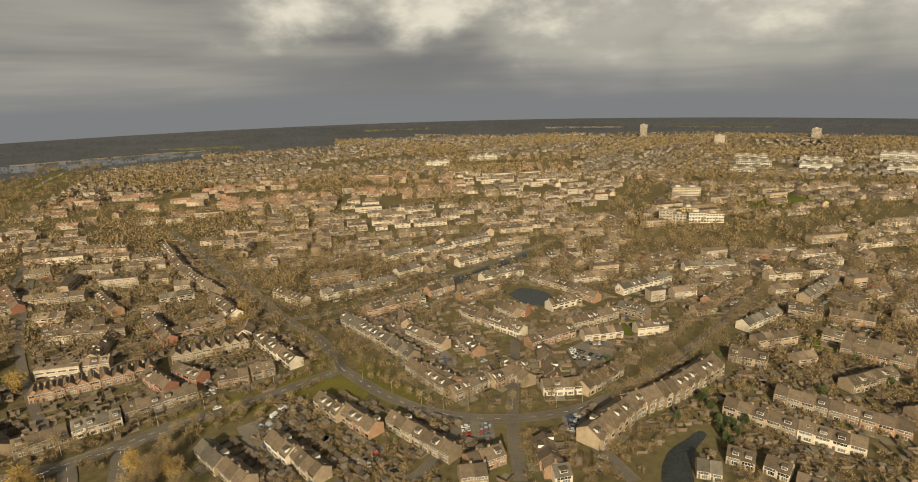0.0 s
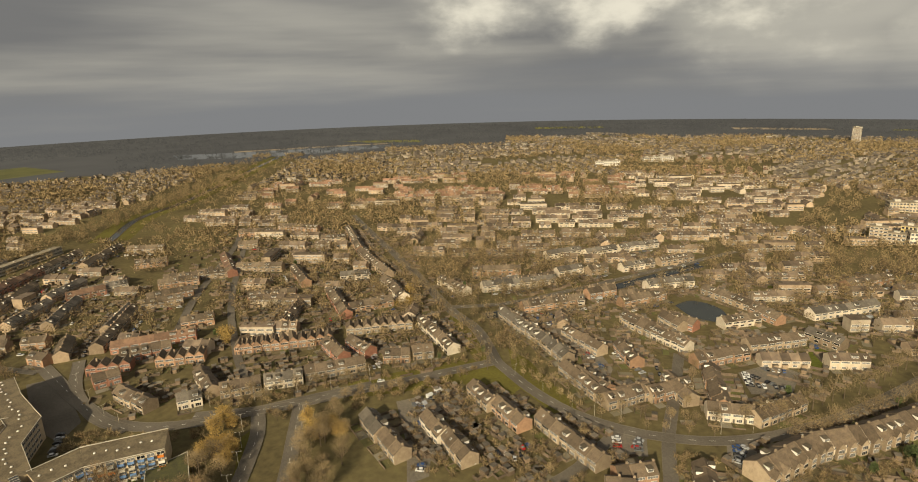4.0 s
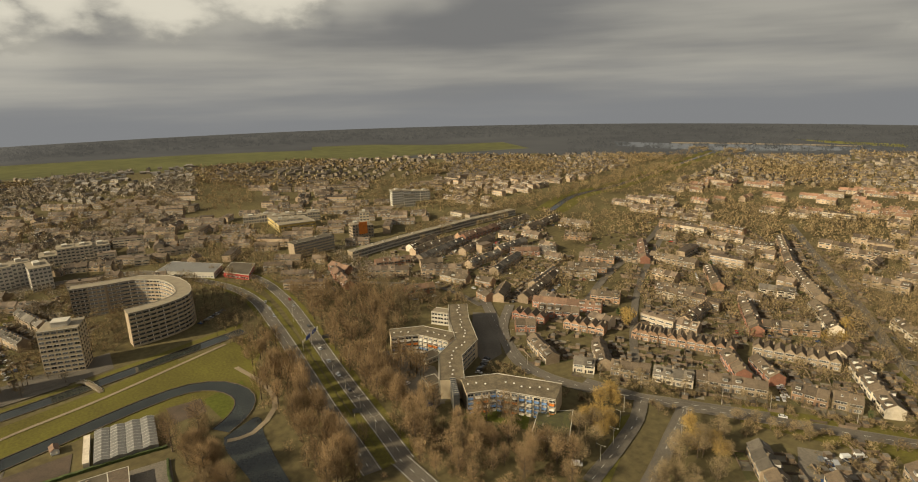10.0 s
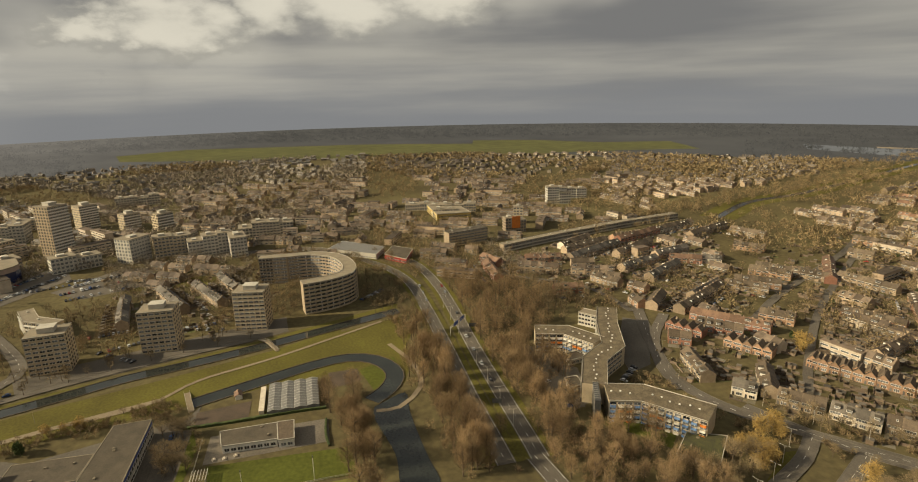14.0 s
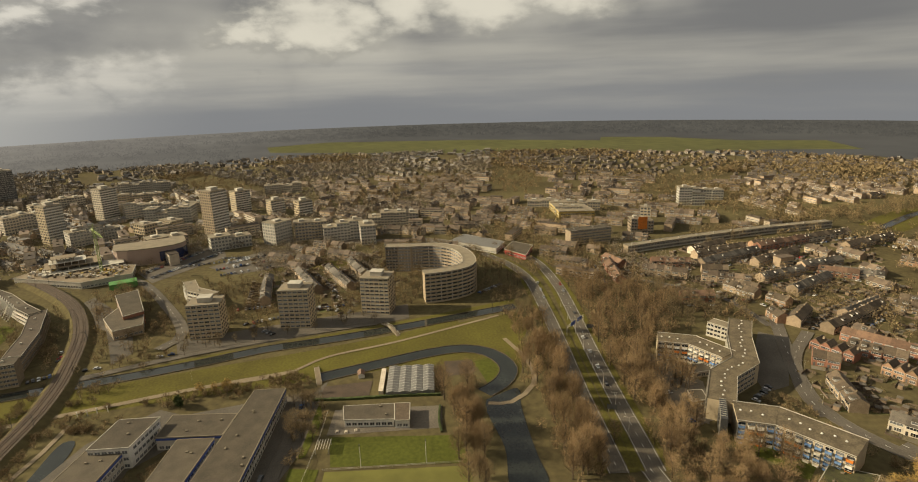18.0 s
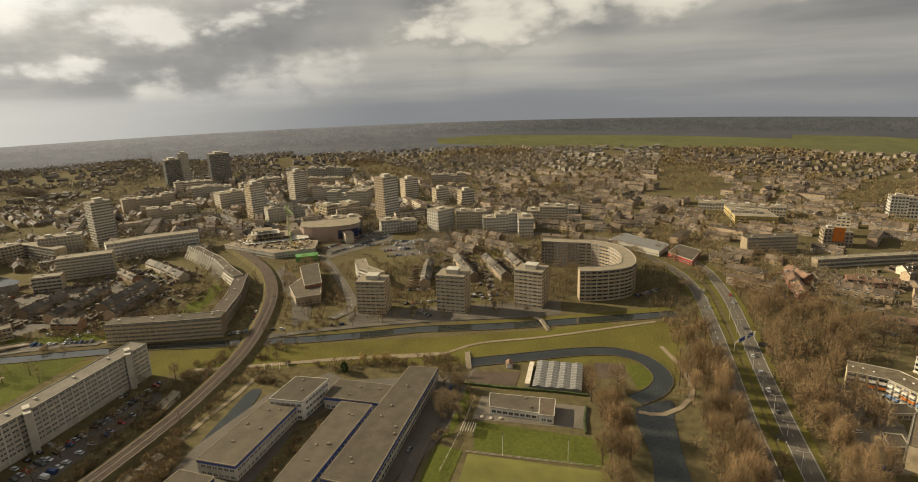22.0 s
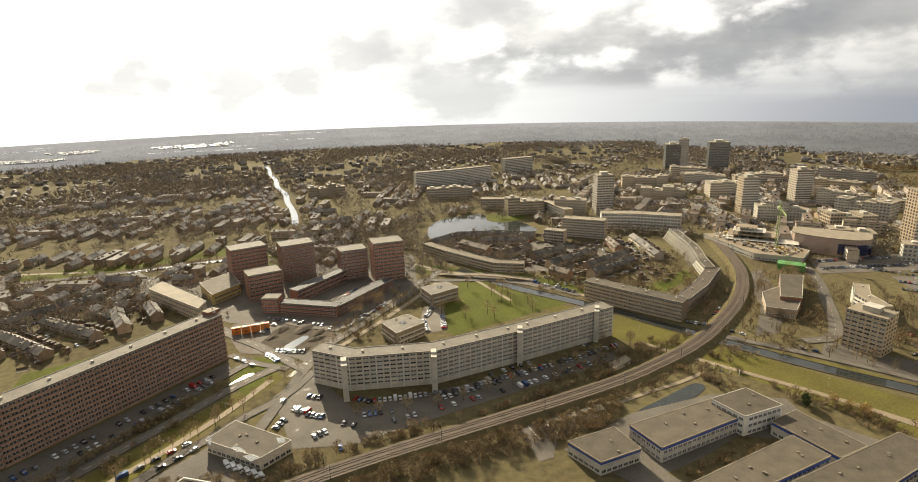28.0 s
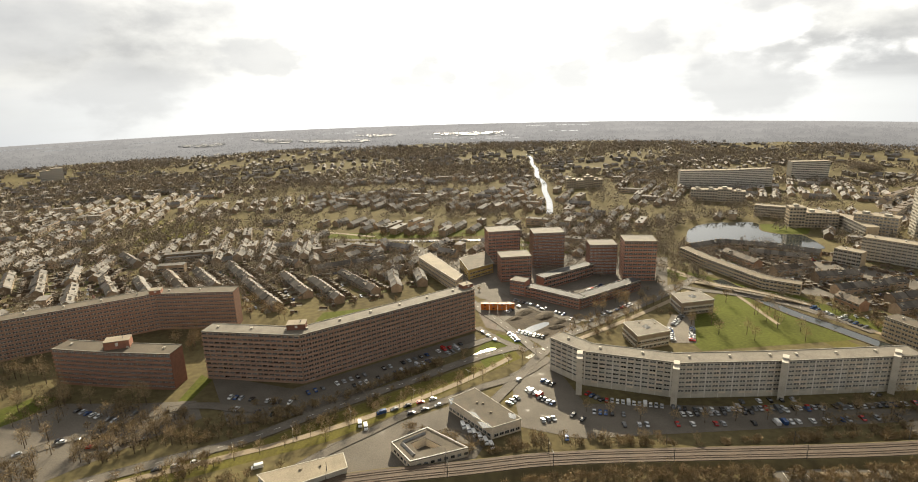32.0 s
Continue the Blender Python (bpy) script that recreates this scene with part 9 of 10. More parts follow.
wood('woodland', [(-289.9, -222), (-348.9, -200.6), (-349.9, -174.6), (-287.9, -194.9)], 60, 5, 5, M_scrub, 224, 80, 1.8, 0.1, 'dense bare brown scrub and young trees')
scatter('bare', [(-102.2, -399.2), (-150.9, -428), (-176, -411.7), (-128.3, -345.4)], 14, 0.7, 225)
wood('woodland', [(-95.9, -377.6), (-132.6, -379.8), (-128.3, -345.4), (-97.7, -342.6)], 40, 4, 4, M_scrub, 226, 80, 1.8, 0.1, 'dense bare brown scrub and young trees')
wood('woodland', [(-55.7, -240.3), (-107.6, -217.3), (-174.8, -210.4), (-243.4, -222.5), (-238.4, -208.5), (-176.2, -193.3), (-110.6, -199.4), (-59.9, -217.6)], 240, 3.2, 4.2, M_scrub, 217, 80, 1.8, 0.1, 'brown brambles along the railway bank')
wood('woodland', [(24, -254.1), (-36.8, -231.4), (-51.9, -227.2), (-47.9, -213.7), (-10.8, -224.9)], 90, 3.5, 4, M_scrub, 218, 80, 1.8, 0.1, 'brown brambles along the railway bank')
wood('woodland', [(-243.4, -222.5), (-312.3, -240.5), (-316.9, -220.8), (-249.8, -201.5), (-207.5, -183.7)], 110, 4, 4.5, M_scrub, 219, 80, 1.8, 0.1, 'brown thicket beside the railway')
wood('woodland', [(-489.8, -238.3), (-513.6, -141.6), (-556.5, -50.3), (-487.9, -28.3), (-425.2, -208.3)], 150, 8, 6, M_scrub, 213, 80, 1.8, 0.1, 'dense bare brown scrub and young trees')
wood('woodland', [(-622.4, -69.7), (-635.1, -14.1), (-447.4, -11.8), (-417.2, -27.5)], 70, 8, 6, M_scrub, 214, 80, 1.8, 0.1, 'dense bare brown scrub and young trees')
wood('woodland', [(-570.5, 141.6), (-547.5, 209.1), (-410.1, 168.8), (-398.6, 105.9)], 140, 7, 6, M_rustscrub, 215, 80, 1.8, 0.1, 'dense bare brown scrub and young trees')
wood('woodland', [(-612.6, -201.4), (-613, -54.8), (-531.4, -50.2), (-520.2, -175.5)], 120, 7, 6, M_scrub, 216, 80, 1.8, 0.1, 'dense bare brown scrub and young trees')
wood('woodland', [(-218.8, -258), (-269.6, -227), (-290.3, -209.9), (-287.2, -160.3), (-253.1, -177.4), (-199.1, -184.5), (-150.3, -178.6), (-140.4, -210.3)], 300, 3, 4, M_scrub, 211, 80, 1.8, 0.1, 'brown brambles between railway and school')
wood('woodland', [(-284, -162.8), (-295.3, -143.7), (-310.8, -78.8), (-296.3, -75.1), (-281.2, -137.3)], 40, 3, 3.5, M_scrub, 212, 80, 1.8, 0.1, 'brown bushes behind the school')
wood('woodland', [(175.2, -214), (134.8, -227.3), (94.9, -242.8), (93, -236.7), (111.6, -221.7), (139.3, -211)], 70, 4, 4, M_scrub, 201, 80, 1.8, 0.1, 'dense bare brown scrub and young trees')
wood('woodland', [(121.7, -258.4), (61.4, -277.4), (17.5, -305.5), (-19.4, -332.6), (-22.4, -322.5), (17.4, -301.9), (61.2, -276.2), (97.9, -252.7), (128, -242.2)], 120, 4, 4, M_scrub, 202, 80, 1.8, 0.1, 'dense bare brown scrub and young trees')
wood('woodland', [(189.1, -262.2), (179.6, -288.9), (130.6, -269.8), (121.3, -246.2), (152, -235.5), (174.7, -229.2)], 110, 6, 5, M_scrub, 203, 80, 1.8, 0.1, 'dense bare brown scrub and young trees')
wood('woodland', [(129.1, -210.1), (73.5, -224.3), (50, -210.5), (38.9, -202.3)], 80, 4, 4, M_scrub, 204, 80, 1.8, 0.1, 'dense bare brown scrub and young trees')
wood('woodland', [(208.5, -240.6), (197.6, -248.5), (175.2, -214), (190.7, -215.4)], 30, 5, 5, M_scrub, 205, 80, 1.8, 0.1, 'dense bare brown scrub and young trees')
scatter('bare', [(189.1, -262.2), (176.4, -282.7), (129.5, -267), (121.3, -246.2), (171.8, -233.1)], 14, 0.7, 206)
avenue([(73.1, -245.5), (46.6, -261.3), (16.7, -277.8), (-10, -295.7)], 'small', 13, -2, 1.25, 207)
avenue([(54.7, -237.8), (16.4, -267.2), (-26.7, -290.6)], 'small', 14, 5, 1.2, 208)
wood('woodland', [(109.2, -559.9), (25.6, -569.2), (-41.4, -438.1), (22.8, -475.9)], 60, 5, 5, M_scrub, 209, 80, 1.8, 0.1, 'dense bare brown scrub and young trees')
wood('woodland', [(-204.6, -462), (-180.1, -372.1), (-127.6, -357.3), (-103.6, -360), (-168.6, -422.2)], 30, 4, 4, M_scrub, 210, 80, 1.8, 0.1, 'dense bare brown scrub and young trees')
wood('woodland', [(75.7, 202.4), (87.8, 223.3), (107.2, 238.3), (117.6, 242.7), (109.5, 233.5), (92.3, 221), (82.5, 202.2)], 60, 2.4, 3, M_willow, 83, 80, 1.8, 0.1, 'dry yellow reeds round a pond')
wood('woodland', [(53.9, 216.4), (75.6, 237.4), (98.6, 246.2), (117.1, 255.7), (137.3, 260.2), (132.9, 244.5), (109, 235.9), (89, 219), (78.1, 202.3), (60.9, 203)], 120, 3.5, 3.5, M_scrub, 84, 80, 1.8, 0.1, 'bushy gardens behind the houses')
wood('woodland', [(113.6, 233.3), (147.1, 243.8), (198.2, 210.3), (181.5, 189.2), (96.3, 192.5)], 230, 3.2, 3.4, M_scrub, 85, 80, 1.8, 0.1, 'bushy gardens between houses')
wood('woodland', [(119.2, 261.1), (193.2, 227.4), (204.5, 218.2), (221.9, 240.2), (170.8, 289.2), (145, 284)], 160, 3.2, 3.2, M_scrub, 86, 80, 1.8, 0.1, 'bushy gardens between houses')
wood('woodland', [(168, 318.7), (278.8, 312), (233.9, 255.3), (180.6, 288.7)], 150, 4, 4, M_scrub, 87, 80, 1.8, 0.1, 'bushy gardens between houses')
wood('woodland', [(-112.1, 272.9), (-47.9, 269.6), (-3.8, 231.8), (20.2, 195.5), (-87.5, 199.7)], 200, 3, 3.2, M_scrub, 88, 80, 1.8, 0.1, 'bushy gardens between houses')
wood('woodland', [(25.3, 244.6), (56.8, 229.1), (58.5, 194), (20.2, 195.5)], 70, 3, 3.2, M_scrub, 89, 80, 1.8, 0.1, 'bushy gardens between houses')
wood('woodland', [(-112.1, 372.4), (-77.5, 333.6), (-51.3, 294.7), (-22.5, 268.3), (-30.8, 293.6), (-68.3, 359.7), (-99.8, 392.6)], 45, 4, 4, M_scrub, 90, 80, 1.8, 0.1, 'rough scrub along the avenue')
wood('woodland', [(-243.2, 163.2), (-199.2, 203.7), (-189.6, 202.5), (-179.8, 165.5), (-216.7, 142.9)], 50, 3.5, 3.5, M_scrub, 91, 80, 1.8, 0.1, 'dense bare brown scrub and young trees')
wood('woodland', [(-149.9, 248.2), (-80.4, 305.5), (-71.8, 298.8), (-102.1, 269.4), (-137.7, 233.8)], 55, 3.5, 4, M_scrub, 92, 80, 1.8, 0.1, 'dense bare brown scrub and young trees')
wood('woodland', [(-267.4, 177.7), (-162.8, 231.4), (-156.7, 222.4), (-206.2, 192.5), (-256.2, 169.3)], 60, 3, 3.5, M_scrub, 93, 80, 1.8, 0.1, 'dense bare brown scrub and young trees')
wood('woodland', [(-531.4, -50.2), (-532.3, -9.5), (-480.1, -5.5), (-462.7, 36.8), (-427.9, 51.4), (-410.5, -27.5), (-407.5, -73.6)], 90, 6, 6, M_scrub, 94, 80, 1.8, 0.1, 'dense bare brown scrub and young trees')
wood('woodland', [(-480.1, -201.8), (-486.6, -158.2), (-401.8, -108.6), (-369.4, -133.2), (-374.1, -164.4)], 80, 6, 5, M_scrub, 95, 80, 1.8, 0.1, 'dense bare brown scrub and young trees')
wood('woodland', [(-411.5, -201.9), (-487.9, -28.3), (-406.6, -22.4), (-348.2, -172.4)], 200, 8, 6, M_scrub, 96, 80, 1.8, 0.1, 'dense bare brown scrub and young trees')
wood('woodland', [(-422.2, -284), (-501.4, -277.4), (-472, -230.1), (-364.8, -175.2), (-341.3, -217.8)], 190, 7, 6, M_scrub, 97, 80, 1.8, 0.1, 'dense bare brown scrub and young trees')
wood('woodland', [(-385.3, -427.5), (-460.6, -356.9), (-416.6, -305.6), (-325.7, -253.6), (-325.4, -366.5)], 230, 6, 5, M_scrub, 98, 80, 1.8, 0.1, 'dense bare brown scrub and young trees')
wood('woodland', [(-327.7, -545), (-385.3, -427.5), (-301.3, -341.9), (-259, -473.6)], 34, 4.5, 4.5, M_scrub, 99, 80, 1.8, 0.1, 'dense bare brown scrub and young trees')
wood('woodland', [(-289.7, -157.5), (-314.1, -87.2), (-289.8, -77.1), (-296.8, -104.9), (-279.1, -152.2)], 50, 4, 4, M_scrub, 100, 80, 1.8, 0.1, 'dense bare brown scrub and young trees')
wood('woodland', [(-302.5, -88.9), (-302.1, -65.8), (-264.1, -59), (-207, -69.3), (-207, -79.6)], 45, 4, 4, M_scrub, 101, 80, 1.8, 0.1, 'dense bare brown scrub and young trees')
wood('woodland', [(-218.2, -494.5), (-267, -423.6), (-248, -399.2), (-203.2, -446.5)], 30, 5, 4, M_scrub, 102, 80, 1.8, 0.1, 'dense bare brown scrub and young trees')
wood('woodland', [(109.2, -559.9), (-35.3, -560.4), (-36.5, -438.7), (55.7, -496.5)], 80, 5, 5, M_scrub, 103, 80, 1.8, 0.1, 'dense bare brown scrub and young trees')
wood('woodland', [(364.3, -461), (207.5, -553.5), (64.8, -597.8), (-26.9, -439.9), (146.2, -410.3)], 80, 4, 4, M_scrub, 104, 120, 1.8, 0.1, 'dense bare brown scrub and young trees')
wood('woodland', [(127.5, -277.9), (73, -272.7), (17.5, -305.5), (-19.4, -332.6), (-20.1, -316.4), (57.1, -252.4), (115.4, -245.6)], 130, 3.5, 4, M_scrub, 105, 80, 1.8, 0.1, 'dense bare brown scrub and young trees')
wood('woodland', [(-70, -218), (-107, -212), (-145, -206), (-133, -194), (-126, -187), (-94, -191), (-69, -193), (-42, -201), (-18, -212)], 95, 7, 6.5, M_scrub, 106, 150, 1.7, 0.085, 'dense bare brown scrub beside the railway')
suburb('house_rows', [(470.4, -611.2), (219.7, -608.9), (25, -548), (-8.4, -471.8), (86.8, -427.4), (364.3, -461)], 100, 24, 44, M_brick_far, M_roof_hazed, 778)

# ---- parked cars ----
cars_along(-108, -417, -158, -449, 18, True, 611, 0.8)
cars_along(-114, -410, -161, -443, 16, True, 612, 0.7)
cars_along(-108, -369, -150, -398, 9, False, 613, 0.9)
cars_along(-72, -346, -55, -358, 8, True, 614, 0.9)
cars_along(-70, -410, -97, -380, 12, True, 615, 0.8)
cars_along(-52, -393, -64, -404, 6, True, 616, 0.8)
cars_along(-88, -266, -128, -253, 22, True, 601, 0.85)
cars_along(-130, -252, -186, -248.5, 26, True, 602, 0.85)
cars_along(-188, -248.5, -250, -247, 26, True, 603, 0.8)
cars_along(-154, -332, -160, -352, 8, True, 604, 0.9)
cars_along(-166, -330, -176, -352, 9, True, 605, 0.9)
cars_along(-164, -356, -178, -372, 8, True, 606, 0.9)
cars_along(-48.2, -281.3, -55.8, -273.1, 4, True, 1, 1)
cars_along(-53.1, -272.1, -61, -264.3, 4, True, 101, 1)
cars_along(-35.6, -266.7, -42.9, -273.1, 3, True, 2, 1)
cars_along(-58.6, -290.8, -65.2, -283.4, 3, True, 3, 1)
cars_along(-44.1, -293.6, -47.7, -290.5, 2, True, 103, 1)
cars_along(-62.8, -258.4, -73, -247.8, 5, True, 104, 0.8)
cars_along(-47.5, -249.2, -58.8, -251.2, 4, True, 105, 0.8)
cars_along(-52.3, -234.9, -64.9, -233.7, 4, True, 106, 0.7)
cars_along(-80.2, -274.3, -89.6, -262.6, 5, True, 107, 0.8)
cars_along(207.3, -242.6, 186, -256.9, 4, False, 108, 0.8)
cars_along(191.9, -252.6, 168.5, -256.3, 3, False, 109, 0.8)
cars_along(202.8, -285.2, 169.7, -269.7, 9, True, 110, 0.6)
cars_along(170.7, -277.5, 143.9, -272.7, 6, True, 111, 0.5)
cars_along(174.8, -247.3, 143.5, -252, 4, False, 112, 0.8)
cars_along(-29.7, -362.4, -39.7, -342.6, 3, False, 113, 0.9)
cars_along(33.3, -607.6, -57.4, -598.8, 30, True, 114, 0.9)
cars_along(-58.7, -422.5, -98.5, -373, 14, True, 115, 0.6)
cars_along(-119.8, -428.3, -141.1, -442.6, 8, True, 116, 0.8)
cars_along(50.8, -293.8, 17.7, -311.3, 10, True, 117, 0.6)
cars_along(17.7, -311.3, -20, -341.2, 12, True, 118, 0.6)
cars_along(-527.5, -215.3, -556.9, -159.8, 20, True, 119, 0.8)
cars_along(-511, -202.4, -534.3, -159.7, 16, True, 120, 0.7)
cars_along(-393.8, -137.6, -403.4, -116.4, 8, True, 121, 0.8)
cars_along(-418.2, -96.1, -406.8, -65.9, 9, True, 122, 0.8)
cars_along(-275.2, -382.9, -290.4, -336.5, 14, True, 123, 0.8)
cars_along(-315.3, -251.3, -324.6, -237.5, 6, True, 124, 0.9)
cars_along(-78.1, -255.3, -100.7, -249.4, 8, True, 4, 0.5)
cars_along(-100.7, -249.4, -163.8, -247.1, 18, True, 5, 0.6)
cars_along(-163.8, -247.1, -238.5, -247, 20, True, 6, 0.6)
cars_along(-89.1, -242.2, -164, -237.1, 20, True, 7, 0.45)
cars_along(-164, -237.1, -229.3, -236.1, 18, True, 8, 0.5)
cars_along(118.8, -289, 80.8, -279.3, 12, True, 9, 0.6)
cars_along(111.4, -276.4, 84.1, -267, 9, True, 10, 0.6)
cars_along(76.2, -288, -20.3, -345.6, 26, True, 11, 0.5)
cars_along(34.6, -263.4, 0.6, -277.4, 6, False, 12, 0.8)
cars_along(19.2, -260.8, -2.5, -271.1, 4, False, 13, 0.8)
cars_along(-49.4, -356.3, -53.3, -342, 5, True, 14, 0.8)
cars_along(-111.8, -374.6, -150.6, -398.7, 9, True, 15, 0.8)
cars_along(-256, 165.1, -270.4, 181.7, 6, True, 16, 1)
cars_along(-301.7, 123.9, -292.6, 123.8, 3, True, 17, 0.8)
cars_along(-271.4, 123.4, -266.5, 124.7, 2, True, 18, 1)
cars_along(-244.2, 124.3, -239.2, 124.4, 2, True, 19, 1)
cars_along(-97.2, 255.6, -95.9, 266.3, 3, True, 20, 1)
cars_along(-104.7, 250.8, -95.6, 245.4, 3, True, 21, 0.8)
cars_along(-51.2, 216.9, -35.8, 220.3, 5, True, 22, 0.8)
cars_along(-2.3, 243.5, 2.1, 246.7, 2, True, 23, 0.8)
cars_along(9, 238.1, 11.6, 247.8, 3, True, 24, 1)
cars_along(51.8, 238.5, 57.7, 253.3, 5, True, 25, 1)
cars_along(57, 207.7, 62.8, 220.2, 5, True, 26, 0.8)
cars_along(79.8, 332.4, 109.7, 357.6, 9, True, 27, 0.8)
cars_along(72.5, 324.5, 83.4, 315.9, 5, True, 28, 0.8)
cars_along(-3.4, 337.5, 14.4, 312.3, 8, True, 29, 0.8)
cars_along(90.3, 257.1, 116.7, 279.1, 5, False, 30, 0.4)
cars_along(206.8, 552.2, 237.1, 538.6, 12, True, 31, 0.8)
cars_along(-147.4, 280.6, -140, 286.4, 3, True, 32, 0.8)
cars_along(-62.9, 379.3, -37.6, 382.8, 8, True, 33, 0.8)
cars_along(-421.2, -157.9, -425.3, -131.4, 9, True, 34, 0.8)
cars_along(-393.2, -143.1, -370, -114.8, 8, True, 35, 0.8)
cars_along(-415.3, -93.2, -425.1, -64.1, 10, True, 36, 0.8)
cars_along(-473.8, -94.5, -430, -76.4, 6, True, 37, 0.8)
cars_along(-568.3, -219.9, -568, -179.8, 14, True, 38, 0.8)
cars_along(-548.5, -209.1, -580.8, -169.1, 16, True, 39, 0.8)
cars_along(-435.1, 33.8, -455.1, 55.4, 8, True, 40, 0.8)
cars_along(-217.4, -274.3, -238.8, -250.8, 11, True, 41, 0.6)
cars_along(-154.6, -257.4, -197, -256.3, 14, True, 42, 0.5)
cars_along(-328.1, -224.7, -348.2, -172.4, 9, False, 43, 0.5)
cars_along(-541.4, -255.3, -576.4, -158.7, 22, True, 44, 0.8)
cars_along(-463.4, 87.4, -410.2, 84.7, 3, False, 45, 0.7)
cars_along(-470.8, 106.1, -377.1, 100.7, 6, False, 46, 0.7)
cars_along(-353.1, 96.8, -270.9, 93, 4, False, 47, 0.6)
cars_along(134.4, -226.5, 110.6, -232.7, 4, False, 48, 0.8)
cars_along(-212.6, -81.5, -220, -80.5, 2, False, 160, 1)
cars_along(-271.7, -75.5, -276.9, -75.5, 2, False, 161, 1)
cars_along(-202.3, -87.2, -226.8, -87.2, 4, False, 162, 0.6)
cars_along(70, 327.1, 70.3, 310.9, 6, True, 150, 0.9)
cars_along(73, 312.6, 90.2, 313.9, 6, True, 151, 0.8)
cars_along(79, 334.1, 92.9, 333.6, 5, True, 152, 0.8)
cars_along(9.8, 248.8, 10.9, 236.9, 4, True, 153, 0.9)
cars_along(0.3, 246.9, 1.5, 237.4, 3, True, 154, 0.9)
cars_along(54.1, 252.8, 53.5, 240.4, 4, True, 155, 0.9)
cars_along(-149.6, 256.3, -129.1, 271.6, 4, False, 156, 0.3)
cars_along(21, 324.9, 24.9, 303, 3, False, 157, 0.8)
cars_along(-526.7, -279.7, -618.9, -240.2, 30, True, 140, 0.8)
cars_along(-510.6, -265.3, -591, -228.2, 26, True, 141, 0.8)
cars_along(-288.6, -358.8, -340.3, -343, 16, True, 142, 0.7)
cars_along(-334.3, -241, -368, -256.7, 8, True, 143, 0.8)
cars_along(-103.9, 246.3, -97.7, 252, 3, True, 130, 1)
cars_along(-95.1, 235.5, -92.7, 232.9, 2, True, 131, 1)
cars_along(-82.4, 198.3, -83.2, 204.7, 2, True, 132, 0.8)
cars_along(-50.3, 369.4, -41.4, 383.7, 6, True, 133, 0.9)
cars_along(-37.3, 360.6, -22.7, 335.2, 10, True, 134, 0.8)
cars_along(-20.5, 331.9, -6.7, 310.4, 9, True, 135, 0.8)
cars_along(-49.1, 387.7, -40.4, 372.2, 6, True, 136, 0.8)
cars_along(-151.5, 299, -141.8, 287.8, 5, True, 137, 0.9)
cars_along(-62.6, 210.5, -37.9, 230.3, 10, True, 138, 0.7)


for x1, y1, x2, y2, n, seed in STREETS:
    if clear_of((x1 + x2) / 2, (y1 + y2) / 2, 1.0):
        cars_along(x1, y1, x2, y2, n, False, 5000 + seed, 0.6)


def polar(az, r):
    return (r * math.sin(radians(az)), r * math.cos(radians(az)))


# ---- the town spreading away ----
def reach_of(mid):
    """How far the houses go on in a direction."""
    for edge, reach in ((-12, 1860), (-24, 1640), (-36, 1500), (-48, 1450), (-56, 1440), (-90, 1460), (-102, 1500), (-120, 1520), (-132, 1600)):
        if mid > edge:
            return reach
    return 1720


# wooded belts, a green canal corridor and a lake beyond the houses in the north-west
corridor = [(-583.6, 496.1), (-648.6, 602.4), (-671.6, 709.1), (-725.0, 863.5), (-806.6, 1087.6), (-880, 1290)]
canal(corridor, 9)
for off, seed in ((-14, 301), (14, 302)):
    line = offset_line(smooth_line(corridor, 30), off)
    g = Geo()
    ribbon_mesh(g, line, 17, layer("grass"))
    thing("grass", g.mesh("grass", M_grass), Matrix(), "green bank along a far canal", "grass", kind="structure")
BELTS = (
    (corridor, 42, 22, 190, 11), (corridor, -42, 24, 210, 11), ([(-720, 372), (-655, 410), (-590, 440)], 0, 24, 90, 13), ([(-519, 546), (-470, 470), (-430, 400)], 0, 13, 60, 11),
    ([(-468, 688), (-430, 740), (-392, 788)], 0, 14, 60, 10), ([(-80, 800), (0, 808), (60, 805)], 0, 28, 110, 12), ([(-35, 1190), (100, 1205), (240, 1205)], 0, 30, 150, 11),
    ([(-330, 900), (-180, 930), (-40, 925)], 0, 16, 90, 10), ([(180, 700), (260, 800), (300, 930)], 0, 18, 90, 11), ([(330, 560), (420, 640), (560, 700)], 0, 18, 90, 11),
    ([(-300, 1240), (-180, 1330), (0, 1400)], 0, 24, 110, 10), ([(-560, 700), (-470, 860), (-440, 1000)], 0, 14, 90, 10), ([(400, 900), (560, 880), (720, 840)], 0, 20, 90, 11),
    ([(250, -760), (60, -740), (-120, -700)], 0, 22, 120, 10), ([(-300, -700), (-420, -720), (-540, -700)], 0, 26, 150, 11), ([(-250, -760), (-270, -900), (-290, -1050)], 0, 24, 130, 11),
    ([(330, -900), (120, -960), (-100, -940)], 0, 24, 150, 10), ([(-500, -950), (-640, -1000), (-800, -980)], 0, 40, 190, 11), ([(-700, -760), (-820, -820), (-960, -860)], 0, 34, 150, 11),
    ([(-960, -330), (-1080, -420), (-1180, -520)], 0, 40, 150, 11), ([(-860, 120), (-980, 160), (-1120, 140)], 0, 30, 130, 10), ([(-820, 330), (-930, 420), (-1010, 560)], 0, 22, 110, 10),
)
for i, (line, off, half, number, tall) in enumerate(BELTS):
    line = offset_line(smooth_line(line, 25), off)
    for k in range(0, len(line) - 1, 10):
        cell = line[k:k + 11]
        if len(cell) < 2:
            continue
